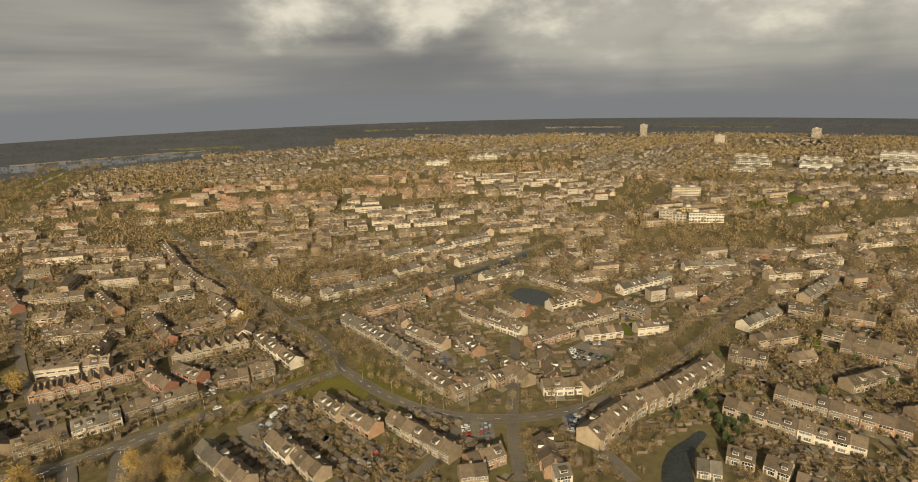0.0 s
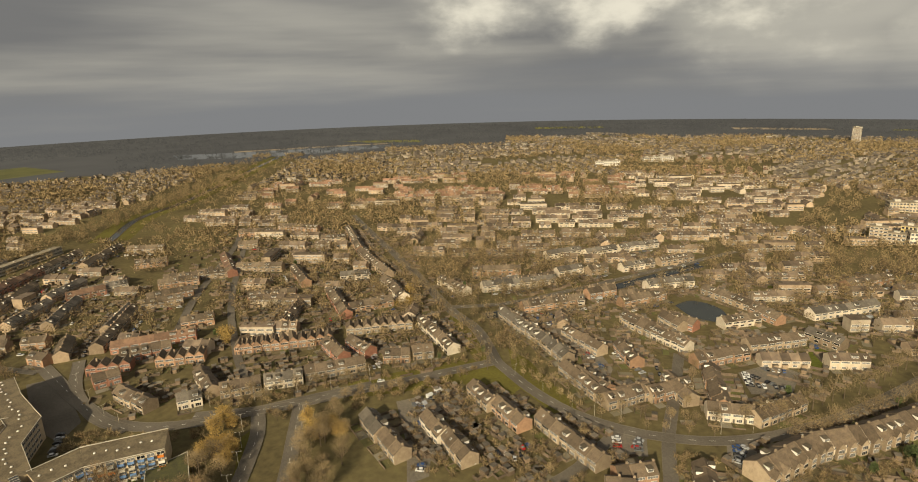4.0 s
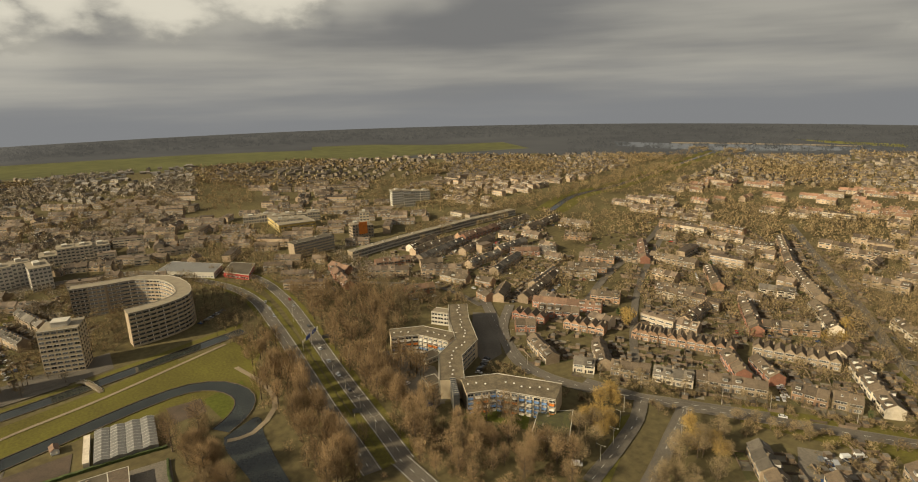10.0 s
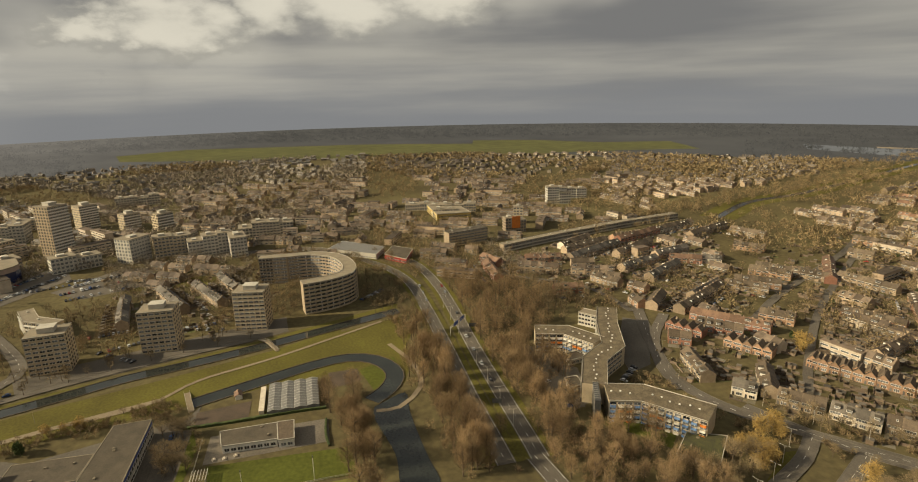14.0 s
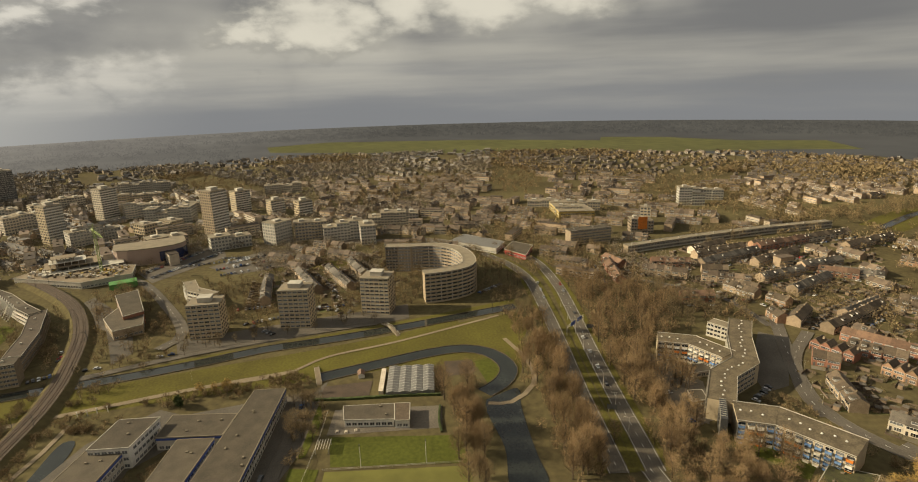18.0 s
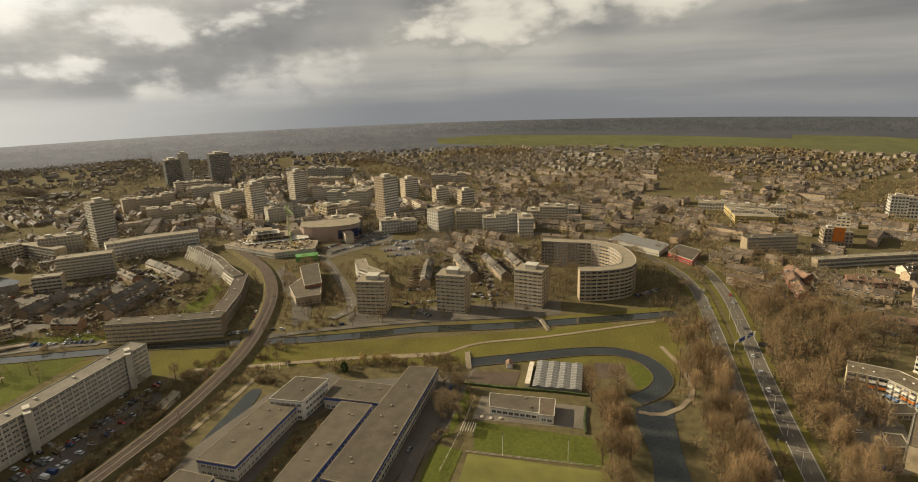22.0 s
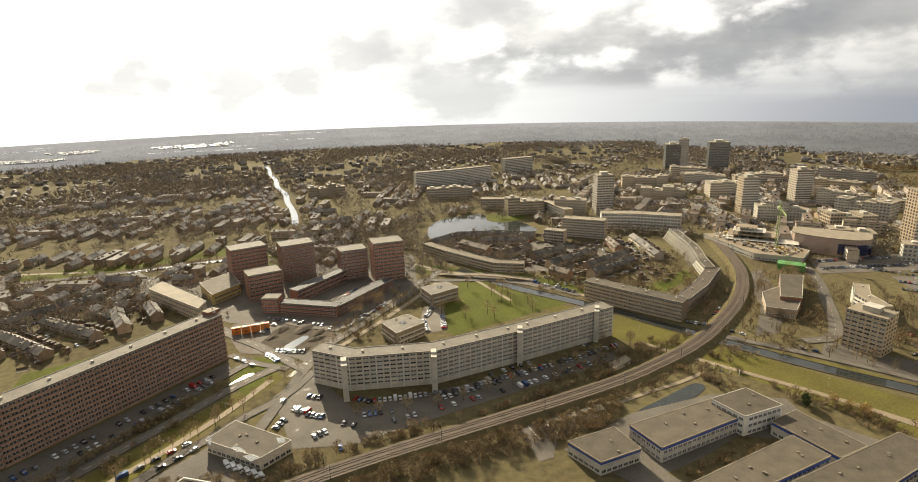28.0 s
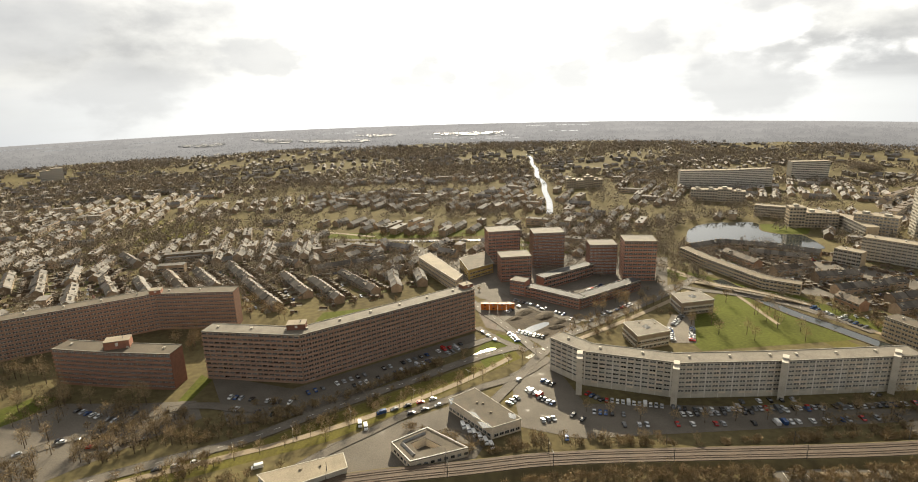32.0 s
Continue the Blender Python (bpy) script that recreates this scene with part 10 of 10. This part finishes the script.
        a, b = offset_line(cell, half), offset_line(cell, -half)
        # southern belts take the twigs greyed for haze
        wood("woodland", [tuple(q) for q in a] + [tuple(q) for q in b[::-1]], max(8, number * 10 // max(10, len(line))), tall, 8, M_hazed_twigs if line[0][1] < -500 else M_scrub, 3300 + i * 40 + k, 34, 2.6, 0.34, "tall bare brown trees in a dense belt")
    WAYS.append((line, half + 2))
for name, pts, m, label in (
    ("water_lake", [(-1228, 1295), (-1081, 1367), (-800, 1551), (-640, 1590), (-700, 1470), (-877, 1300), (-1000, 1240), (-1133, 1208)], M_water, "wide grey lake beyond the houses"),
    ("sand_shore", [(-1100, 1392), (-960, 1500), (-821, 1590), (-700, 1640), (-690, 1615), (-800, 1556), (-930, 1465), (-1081, 1370)], M_sand, "pale sandy shore of the lake"),
    ("grass_field", [(-361, 2243), (-96, 2262), (-91, 2169), (-345, 2146)], M_meadow, "pale field far out on the plain"),
    ("grass_field", [(-916, 1700), (-654, 1742), (-614, 1660), (-800, 1650)], M_meadow, "pale yellow field beyond the lake"),
    ("grass_field", [(-146, 1990), (-14, 1950), (-12, 1890), (-137, 1900)], M_sand, "pale bare field beyond the houses"),
    ("grass_field", [(330, 2150), (620, 2080), (600, 2020), (330, 2070)], M_sand, "pale bare field beyond the houses"),
    ("grass_field", [(760, 2040), (1050, 1900), (1010, 1850), (740, 1980)], M_meadow, "pale field far out on the plain"),
):
    g = Geo()
    g.face(*[(x, y, 0.40) for x, y in pts][::-1])
    thing(name, g.mesh(name, m), Matrix(), label, name.split("_")[-1], kind="structure")
g = Geo()
for quad in ([(645, -2090), (477, -2006), (443, -1880), (603, -1965)], [(448, -1956), (200, -1911), (192, -1841), (425, -1865)], [(272, -2132), (126, -2122), (121, -2045), (259, -2032)], [(-16, -2087), (-274, -2112), (-258, -2014), (-23, -1946)], [(820, -1900), (690, -1960), (660, -1880), (780, -1820)]):
    a, b, c, d = (Vector(q) for q in quad)
    for t0, t1, u0, u1 in ((0.0, 0.62, 0.0, 0.2), (0.08, 1.0, 0.38, 0.55), (0.3, 0.92, 0.8, 1.0), (0.7, 1.0, 0.02, 0.16)):
        g.prism([tuple(a.lerp(b, t0).lerp(d.lerp(c, t0), u0)), tuple(a.lerp(b, t1).lerp(d.lerp(c, t1), u0)), tuple(a.lerp(b, t1).lerp(d.lerp(c, t1), u1)), tuple(a.lerp(b, t0).lerp(d.lerp(c, t0), u1))], 0, 4.0)
thing("glasshouses", g.mesh("glasshouses", M_glasshouse), Matrix(), "rows of whitened glasshouses on the far plain", "glasshouses", kind="stuff")


def copse(x, y):
    """Where trees stand thick and houses leave off, from 0 to 1."""
    return math.sin(x / 97 + 1.3 * math.sin(y / 143)) * math.sin(y / 83 + 1.1 * math.sin(x / 121))


count = 0
for az in range(-240, 45, 12):
    for r0, r1 in ((330, 480), (480, 640), (640, 830), (830, 1060), (1060, 1340), (1340, 1700), (1700, 2050)):
        mid = az + 6
        if -112 < mid < -62 and r0 < 480:
            continue
        if -175 < mid < -112 and r0 < 480:
            continue
        if -150 < mid < -112 and r0 < 640:
            continue
        if -190 < mid < -175 and r0 < 480:
            continue
        if -225 < mid < -190 and r0 < 480:
            continue
        reach = reach_of(mid)
        if r0 > reach - 60:
            continue
        r1 = min(r1, reach)
        count += 1
        quad = [polar(az, r0), polar(az + 12, r0), polar(az + 12, r1), polar(az, r1)]
        north = mid > -62
        pale = (north and count % 4 == 0) or (r0 > 1300 and count % 2 == 0)
        # towards the sun, roofs and trees take the colours paled and greyed for haze
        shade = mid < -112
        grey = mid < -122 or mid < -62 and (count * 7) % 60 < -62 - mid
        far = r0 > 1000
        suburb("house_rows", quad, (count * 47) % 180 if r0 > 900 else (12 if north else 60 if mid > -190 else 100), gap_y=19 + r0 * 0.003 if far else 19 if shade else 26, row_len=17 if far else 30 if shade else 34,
               wall=M_town_wall if far else M_light_far if pale else M_brick_far, roof=M_town_red if -42 < mid < 10 and 800 < r0 < 1300 and count % 2 else M_town_hazed if far and grey else M_town_roof if far else M_roof_hazed if shade else M_roof_far, seed=count, flat=0.22 if shade else 0.15,
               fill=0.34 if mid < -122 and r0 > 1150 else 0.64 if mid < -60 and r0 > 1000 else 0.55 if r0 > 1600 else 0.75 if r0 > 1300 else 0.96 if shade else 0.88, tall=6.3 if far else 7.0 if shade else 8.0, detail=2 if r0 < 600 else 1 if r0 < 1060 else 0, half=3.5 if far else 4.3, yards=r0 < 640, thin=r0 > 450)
        wood("town_trees", quad, int((70 + (r1 * r1 - r0 * r0) * 0.00028) * (7.5 if far and mid < -122 else 5.8 if far and mid < -60 else 5.0 if far else 4.6 if shade else 3.4)), tall=8 if far else 10, wide=8.5, m=M_hazed_twigs if grey else None, patchy=True, seed=900 + count, per=6 if far else 16 if r0 > 600 else 46, size=3.8 if far else 2.8 if r0 > 600 else 2.0, width=1.4 if far else 0.62 if r0 > 600 else 0.23, label="bare brown trees among the houses")

# ---- gardens along the terraces ----
for q in GARDENS:
    garden(*q)
for i, q in enumerate(CLUTTER):
    clutter(q[0], q[1], 4000 + i)
plant_gardens()
grow_far_trees()


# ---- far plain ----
# the haze over the plain is emitted by its own surface
M_plain_haze = haze_backdrop("hazed_far_plain", (0.057, 0.053, 0.045), (0.185, 0.170, 0.146))
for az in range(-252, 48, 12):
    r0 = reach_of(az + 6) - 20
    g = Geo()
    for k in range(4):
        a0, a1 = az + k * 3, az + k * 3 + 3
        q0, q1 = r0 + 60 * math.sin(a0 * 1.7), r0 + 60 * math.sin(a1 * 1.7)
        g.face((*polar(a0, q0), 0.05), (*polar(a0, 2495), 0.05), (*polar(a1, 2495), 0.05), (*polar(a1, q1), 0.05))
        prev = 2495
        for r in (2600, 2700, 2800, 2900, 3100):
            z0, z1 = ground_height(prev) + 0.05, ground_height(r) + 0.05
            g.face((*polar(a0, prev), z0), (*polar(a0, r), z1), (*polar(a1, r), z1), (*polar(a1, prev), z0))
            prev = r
    thing("backdrop_plain", g.mesh("backdrop_plain", M_plain_haze), Matrix(), "hazy wooded plain towards the horizon", "backdrop", kind="structure")

# pale flooded fields far out on the plain, and woods up to the horizon
rnd = random.Random(5)
sheets = Geo()
for i in range(26):
    az, r, w, d = rnd.uniform(-228, -165), rnd.uniform(1850, 2480), rnd.uniform(50, 190), rnd.uniform(15, 45)
    x, y = polar(az, r)
    m = pose(x, y, 0.3, 0, 0, facing(x, y, rnd.uniform(-15, 15)))
    sheets.face(*[tuple(m @ Vector((sx * w / 2 + rnd.uniform(-12, 12), sy * d / 2, 0))) for sx, sy in ((-1, -1), (1, -1), (1, 1), (-1, 1))])
thing("water_fields", sheets.mesh("water_fields", M_water), Matrix(), "pale sheets of water on the far plain", "water", kind="stuff")
# these woods glow as well, a little dimmer, for the haze over them
M_farwood_haze = haze_backdrop("far_woods", (0.050, 0.047, 0.040), (0.178, 0.163, 0.140))
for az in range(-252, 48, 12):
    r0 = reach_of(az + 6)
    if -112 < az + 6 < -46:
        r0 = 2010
    wood("far_woods", [polar(az, r0 - 60), polar(az + 12, r0 - 60), polar(az + 12, 2480), polar(az, 2480)], 320, tall=8, wide=26, seed=1500 + az, per=12, size=7.0, width=1.3, label="bare woods on the far plain in a hazy glow", check=False, m=M_farwood_haze)


# ---- small-thing builders ----
def hedge(pts, h, w):
    line = smooth_line(pts, 1.5)
    rng = random.Random(int(abs(line[0][0]) * 10))
    g = Geo()
    a, b = offset_line(line, w / 2), offset_line(line, -w / 2)
    tops = [h * rng.uniform(0.85, 1.15) for _ in line]
    for i in range(len(line) - 1):
        g.face((*a[i], 0), (*a[i + 1], 0), (*a[i + 1], tops[i + 1] * 0.9), (*a[i], tops[i] * 0.9))
        g.face((*b[i + 1], 0), (*b[i], 0), (*b[i], tops[i] * 0.9), (*b[i + 1], tops[i + 1] * 0.9))
        g.face((*a[i], tops[i] * 0.9), (*a[i + 1], tops[i + 1] * 0.9), (*line[i + 1], tops[i + 1]), (*line[i], tops[i]))
        g.face((*line[i], tops[i]), (*line[i + 1], tops[i + 1]), (*b[i + 1], tops[i + 1] * 0.9), (*b[i], tops[i] * 0.9))
    thing("hedge", g.mesh("hedge", M_ever), Matrix(), "long clipped dark green hedge by the clubhouse", "hedge")


def rail_fence(pts, h):
    line = smooth_line(pts, 3.0)
    ob = thing("fence", None, Matrix(), "low grey fence of posts and rails round a field", "fence", "field fences")
    post = Geo()
    post.box(-0.06, 0.06, -0.06, 0.06, 0, h)
    me = post.mesh("post", M_concrete)
    for q in line[::2]:
        part("post", me, ob, at=pose(q[0], q[1], 0))
    for z in (0.5, 1.0):
        g = Geo()
        ribbon_mesh(g, line, 0.08, h * z, 0.12)
        part("rail", g.mesh("rail", M_concrete), ob)


def picnic_table(x, y):
    ob = thing("picnic_table", None, pose(x, y, 0, 0, 0, 12), "pale wooden picnic table with two benches", "table", "picnic tables")
    for name, y0, y1, z in (("tabletop", -0.4, 0.4, 0.75), ("bench", -0.95, -0.65, 0.45), ("bench", 0.65, 0.95, 0.45)):
        g = Geo()
        g.box(-1.0, 1.0, y0, y1, z - 0.05, z)
        part(name, g.mesh(name, M_plaster), ob)
    for s in (-0.7, 0.7):
        g = Geo()
        g.box(s - 0.05, s + 0.05, -0.9, 0.9, 0.32, 0.4)
        cone(g, (s, -0.8, 0), (s, -0.25, 0.72), 0.05, 0.05, 4)
        cone(g, (s, 0.8, 0), (s, 0.25, 0.72), 0.05, 0.05, 4)
        part("leg", g.mesh("leg", M_plaster), ob)


def gantry(a, b):
    a, b = Vector(a), Vector(b)
    d = b - a
    L = d.length
    ob = thing("sign_gantry", None, pose(a.x, a.y, 0, 0, 0, math.degrees(math.atan2(d.y, d.x))), "steel gantry with blue direction boards over the road", "gantry")
    for x in (0, L):
        g = Geo()
        cone(g, (x, 0, 0), (x, 0, 7.2), 0.2, 0.16, 6)
        part("post", g.mesh("post", M_concrete), ob)
    g = Geo()
    for z in (6.0, 7.2):
        g.box(0, L, -0.12, 0.12, z - 0.12, z + 0.12)
    for i in range(int(L / 1.5)):
        cone(g, (i * 1.5, 0, 6.0), (i * 1.5 + 1.5, 0, 7.2), 0.06, 0.06, 4)
    part("beam", g.mesh("beam", M_concrete), ob)
    for x in (L * 0.2, L * 0.6):
        g = Geo()
        g.box(x, x + L * 0.28, -0.25, -0.15, 5.2, 7.8)
        part("sign", g.mesh("sign", M_blue), ob, "blue road direction board")


def sign_board(x, y):
    ob = thing("road_sign", None, pose(x, y, 0, 0, 0, facing(x, y)), "large road sign seen from its dark back on two posts", "sign", "road signs")
    for s in (-1.6, 1.6):
        g = Geo()
        cone(g, (s, 0, 0), (s, 0, 4.8), 0.1, 0.1, 6)
        part("post", g.mesh("post", M_concrete), ob)
    g = Geo()
    g.box(-2.6, 2.6, -0.2, -0.1, 2.2, 5.0)
    part("board", g.mesh("board", M_dark), ob)


def foot_bridge(pts, w, rise):
    line = smooth_line(pts, 3.0)
    n = len(line)
    lift = [0.25 + rise * math.sin(math.pi * i / (n - 1)) ** 0.7 for i in range(n)]
    ob = thing("bridge", None, Matrix(), "pale concrete bridge with grey railings over the canal", "bridge", "bridges")
    g = Geo()
    a, b = offset_line(line, w / 2), offset_line(line, -w / 2)
    for i in range(n - 1):
        for q0, q1, q2, q3 in (((a, i, 0), (a, i + 1, 0), (b, i + 1, 0), (b, i, 0)), ((b, i, -0.6), (b, i + 1, -0.6), (a, i + 1, -0.6), (a, i, -0.6)), ((a, i, -0.6), (a, i + 1, -0.6), (a, i + 1, 0), (a, i, 0)), ((b, i, 0), (b, i + 1, 0), (b, i + 1, -0.6), (b, i, -0.6))):
            g.face(*[(*side[j], max(0.02, lift[j] + dz)) for side, j, dz in (q0, q1, q2, q3)][::-1])
    part("deck", g.mesh("deck", M_sand), ob)
    for side in (a, b):
        g = Geo()
        for i in range(n - 1):
            for z in (0.5, 1.0):
                cone(g, (*side[i], lift[i] + z), (*side[i + 1], lift[i + 1] + z), 0.05, 0.05, 4)
            cone(g, (*side[i], lift[i]), (*side[i], lift[i] + 1.05), 0.05, 0.05, 4)
        part("railing", g.mesh("railing", M_concrete), ob)
    for i in (n // 3, 2 * n // 3):
        if lift[i] > 1.2:
            g = Geo()
            g.box(-0.3, 0.3, -w / 2 + 0.3, w / 2 - 0.3, 0, lift[i] - 0.5)
            part("pier", g.mesh("pier", M_concrete), ob, at=pose(line[i][0], line[i][1], 0, 0, 0, math.degrees(math.atan2(*(line[i + 1] - line[i])[::-1]))))


def lift_tower(a, b, depth, z0, z1):
    a, b = Vector(a), Vector(b)
    d = b - a
    L = max(d.length, 5)
    ang = math.degrees(math.atan2(d.y, d.x))
    n = Vector((-d.y, d.x))
    if n.dot(a) < 0:
        a, ang = b, ang + 180
    ob = thing("lift_housing", None, pose(a.x, a.y, z0, 0, 0, ang), "brick lift housing on the roof of flats", "lift housing", "lift housings")
    h = z1 - z0
    g = Geo()
    g.box(0, L, -1.0, depth, 0, h)
    part("wall", g.mesh("wall", M_brick_red), ob)
    g = Geo()
    g.box(-0.2, L + 0.2, -1.2, depth + 0.2, h, h + 0.3)
    part("roof", g.mesh("roof", M_gravel), ob)
    g = Geo()
    g.box(L * 0.45, L * 0.45 + 1.5, -1.08, -0.98, h * 0.4, h * 0.85)
    part("window", g.mesh("window", M_white), ob)
    g = Geo()
    cone(g, (L * 0.7, depth * 0.5, h + 0.3), (L * 0.7, depth * 0.5, h + 1.6), 0.4, 0.3, 8)
    part("roof_vent", g.mesh("roof_vent", M_white), ob)


def court_building(pts, h):
    root = thing("low_building", None, Matrix(), "low cream building round an open court with glass roof lights", "building")
    c = Vector(np.mean(pts, 0))
    inner = [c + (Vector(p) - c) * 0.42 for p in pts]
    n = len(pts)
    for i in range(n):
        quad = [pts[i], pts[(i + 1) % n], tuple(inner[(i + 1) % n]), tuple(inner[i])]
        g = Geo()
        g.prism(quad, 0, h - (0.4 if i == 1 else 0))
        wall = part("wall", g.mesh("wall", M_plaster), root)
        g = Geo()
        g.prism([tuple(c + (Vector(q) - c) * 1.015) for q in quad[:2]] + quad[2:], h - (0.4 if i == 1 else 0), h + 0.25 - (0.4 if i == 1 else 0))
        part("roof", g.mesh("roof", M_felt), root)
        a, b = Vector(pts[i]), Vector(pts[(i + 1) % n])
        t = (b - a).normalized()
        g = Geo()
        g.prism([tuple(a), tuple(b), tuple(b + (c - b).normalized() * 0.5), tuple(a + (c - a).normalized() * 0.5)], h + 0.25, h + 0.6)
        part("parapet", g.mesh("parapet", M_white), root)
        L = (b - a).length
        side = Vector((t.y, -t.x))
        if side.dot(a - c) < 0:
            side = -side
        for j in range(int(L / 3.2)):
            p = a + t * (1.2 + j * 3.2) + side * 0.05
            g = Geo()
            g.box(-0.9, 0.9, -0.06, 0.06, 0, 1.3)
            part("window", g.mesh("window", M_glass), wall, at=pose(p.x, p.y, 1.4, 0, 0, math.degrees(math.atan2(t.y, t.x))))
        if i in (0, 3):
            m = inner[i].lerp(inner[(i + 1) % n], 0.5).lerp(a.lerp(b, 0.5), 0.45)
            g = Geo()
            g.gable(-L * 0.3, L * 0.3, 0.9, 0, 0.3, 1.0)
            part("roof_light", g.mesh("roof_light", M_greenglass), root, at=pose(m.x, m.y, h + 0.25, 0, 0, math.degrees(math.atan2(t.y, t.x))))


def roof_pool(pts, z):
    g = Geo()
    g.prism(pts, z, z + 0.02)
    thing("roof_puddle", g.mesh("roof_puddle", M_water), Matrix(), "shallow rain puddle on a flat felt roof", "puddle", "roof puddles")


def glass_stair(a, b):
    a, b = Vector(a), Vector(b)
    d = b - a
    L = d.length
    ob = thing("stair_hall", None, pose(a.x, a.y, 0, 0, 0, math.degrees(math.atan2(d.y, d.x))), "narrow dark glazed stair hall between wings", "stair hall")
    g = Geo()
    g.box(0, L, -1.5, 1.5, 0, 12.2)
    part("glazing", g.mesh("glazing", M_dark), ob)
    for i in range(int(L / 2)):
        g = Geo()
        g.box(i * 2.0, i * 2.0 + 0.15, -1.6, 1.6, 0, 12.35)
        part("mullion", g.mesh("mullion", M_concrete), ob)


def zebra(a, b):
    a, b = Vector(a), Vector(b)
    t = (b - a).normalized()
    n = Vector((-t.y, t.x)) * 1.6
    for i in range(int((b - a).length / 1.1)):
        p = a + t * i * 1.1
        g = Geo()
        z = floor_at(p.x, p.y) + 0.03
        g.prism([tuple(p - n), tuple(p + t * 0.55 - n), tuple(p + t * 0.55 + n), tuple(p + n)], z - 0.02, z)
        thing("marking_stripe", g.mesh("marking_stripe", M_line), Matrix(), "white painted crossing stripe on asphalt", "marking", kind="structure")


def grass_plot(pts):
    patch("pavement_plot", pts, 0.02, M_ballast, "bare brown allotment plot", "plot")



def pergola(x, y, ang):
    ob = thing("pergola", None, pose(x, y, 0, 0, 0, ang), "pale open frame roof over the clubhouse gate", "pergola")
    for sx in (-3.5, 3.5):
        for sy in (-3, 3):
            g = Geo()
            g.box(sx - 0.12, sx + 0.12, sy - 0.12, sy + 0.12, 0, 2.8)
            part("post", g.mesh("post", M_concrete), ob)
    for i in range(6):
        g = Geo()
        y0 = -3.2 + i * 1.28
        g.box(-3.9, 3.9, y0 - 0.12, y0 + 0.12, 2.8, 3.05)
        part("beam", g.mesh("beam", M_concrete), ob)


def gate_post(x, y):
    g = Geo()
    cone(g, (0, 0, 0), (0, 0, 3.4), 0.22, 0.2, 8)
    g.box(-0.3, 0.3, -0.3, 0.3, 3.4, 3.6)
    thing("gate_post", g.mesh("gate_post", M_white), pose(x, y, 0), "white round gate post by the canal path", "post", "gate posts")



# ---- small things ----
hedge([(-280.6, -71.5), (-279.9, -48), (-280.5, -21.7), (-279.7, -0.2)], 1.5, 1.5)
hedge([(-268.4, -0.8), (-254.7, -1.5), (-244.5, -0.3)], 1.2, 1.2)
rail_fence([(-220, -54.5), (-220.3, -23.3), (-220.6, 8.5)], 1.1)
rail_fence([(-266.9, -60.2), (-242.7, -60.4), (-226.3, -61.3), (-204.2, -62.9)], 1.6)
picnic_table(-249.1, -48.1)
picnic_table(-249.8, -43.1)
picnic_table(-249.5, -52.7)
gantry((-346.8, 86.6), (-365.3, 102.5))
sign_board(-253.6, 87.8)
sign_board(-353.2, 104.4)
foot_bridge([(-381.6, -40), (-375.5, -35.2), (-366.5, -31.1), (-359.7, -27.7)], 2.6, 1.3)
foot_bridge([(-216.5, -441.8), (-229.3, -426.4), (-244, -412.5), (-259.3, -398.1), (-272.4, -385.3), (-282.5, -376.8)], 5.0, 3.0)
foot_bridge([(-319.5, -76.1), (-307.3, -72.9), (-297.3, -70.1)], 3.0, 1.2)
lift_tower((194.3, -311.5), (181.3, -314.8), 7, 22.3, 27.0)
lift_tower((88.0, -310.3), (77.3, -310.7), 6, 30.3, 33.5)
lift_tower((-18.5, -367.0), (-25.2, -370.9), 5, 30.3, 32.5)
lift_tower((205.1, -391.4), (197.6, -392.9), 6, 27.3, 30.0)
court_building([(23.9, -232.2), (6.8, -242.9), (-12, -224.9), (14.6, -217.2)], 4.5)
roof_pool([(-13.4, -252.1), (-17.4, -250.2), (-19.8, -244.2), (-15.9, -246.6)], 6.83)
roof_pool([(-17.6, -242.4), (-22.4, -240.9), (-24.8, -236.8), (-19.9, -236.3)], 6.83)
roof_pool([(-33.8, -248.6), (-37.6, -246.6), (-36.4, -242.6), (-33.7, -243.9)], 6.83)
roof_pool([(-4, -264.2), (-7.1, -265.1), (-5.9, -258.3)], 6.83)
glass_stair((-241.9, 139.2), (-225.0, 131.6))
zebra((-65.1, 295.5), (-52.6, 304.5))
zebra((-55.3, -319.0), (-68.7, -330.7))
car(-98.6, 259.9, 60, 'white', True)
car(-95.9, 266.3, 60, 'white', True)
car(-161.4, 156.1, 50, 'white', True)
car(84.3, -225.3, 20, 'white', True)
car(41.3, -255.0, 100, 'white', True)
car(38.0, -252.1, 100, 'white', True)
grass_plot([(-319.2, 2.5), (-319.5, 20.2), (-303.3, 21), (-300.1, 4)])
grass_plot([(-295.2, -66.9), (-299.3, -39.5), (-283.2, -40.1), (-282.6, -66.9)])
pergola(-235.9, -56.9, 0)
gate_post(-275.5, -193.9)
gate_post(-277.0, -189.6)
gate_post(-278.5, -185.3)
gate_post(-280.1, -180.6)
flat_roofed('garden_hut', [(-185.4, -196.2), (-188.2, -195.3), (-186.4, -191.2), (-183.3, -191.8)], 2.6, M_white, M_felt, 'small white hut beside the railway', 'hut', strip=False)
flat_roofed('bicycle_shed', [(-224.7, -227.7), (-239.8, -229.7), (-238.3, -223.8), (-221.8, -221.5)], 2.4, M_concrete, M_gravel, 'long low pale shed beside the flats', 'shed', strip=False)
park_far_cars()
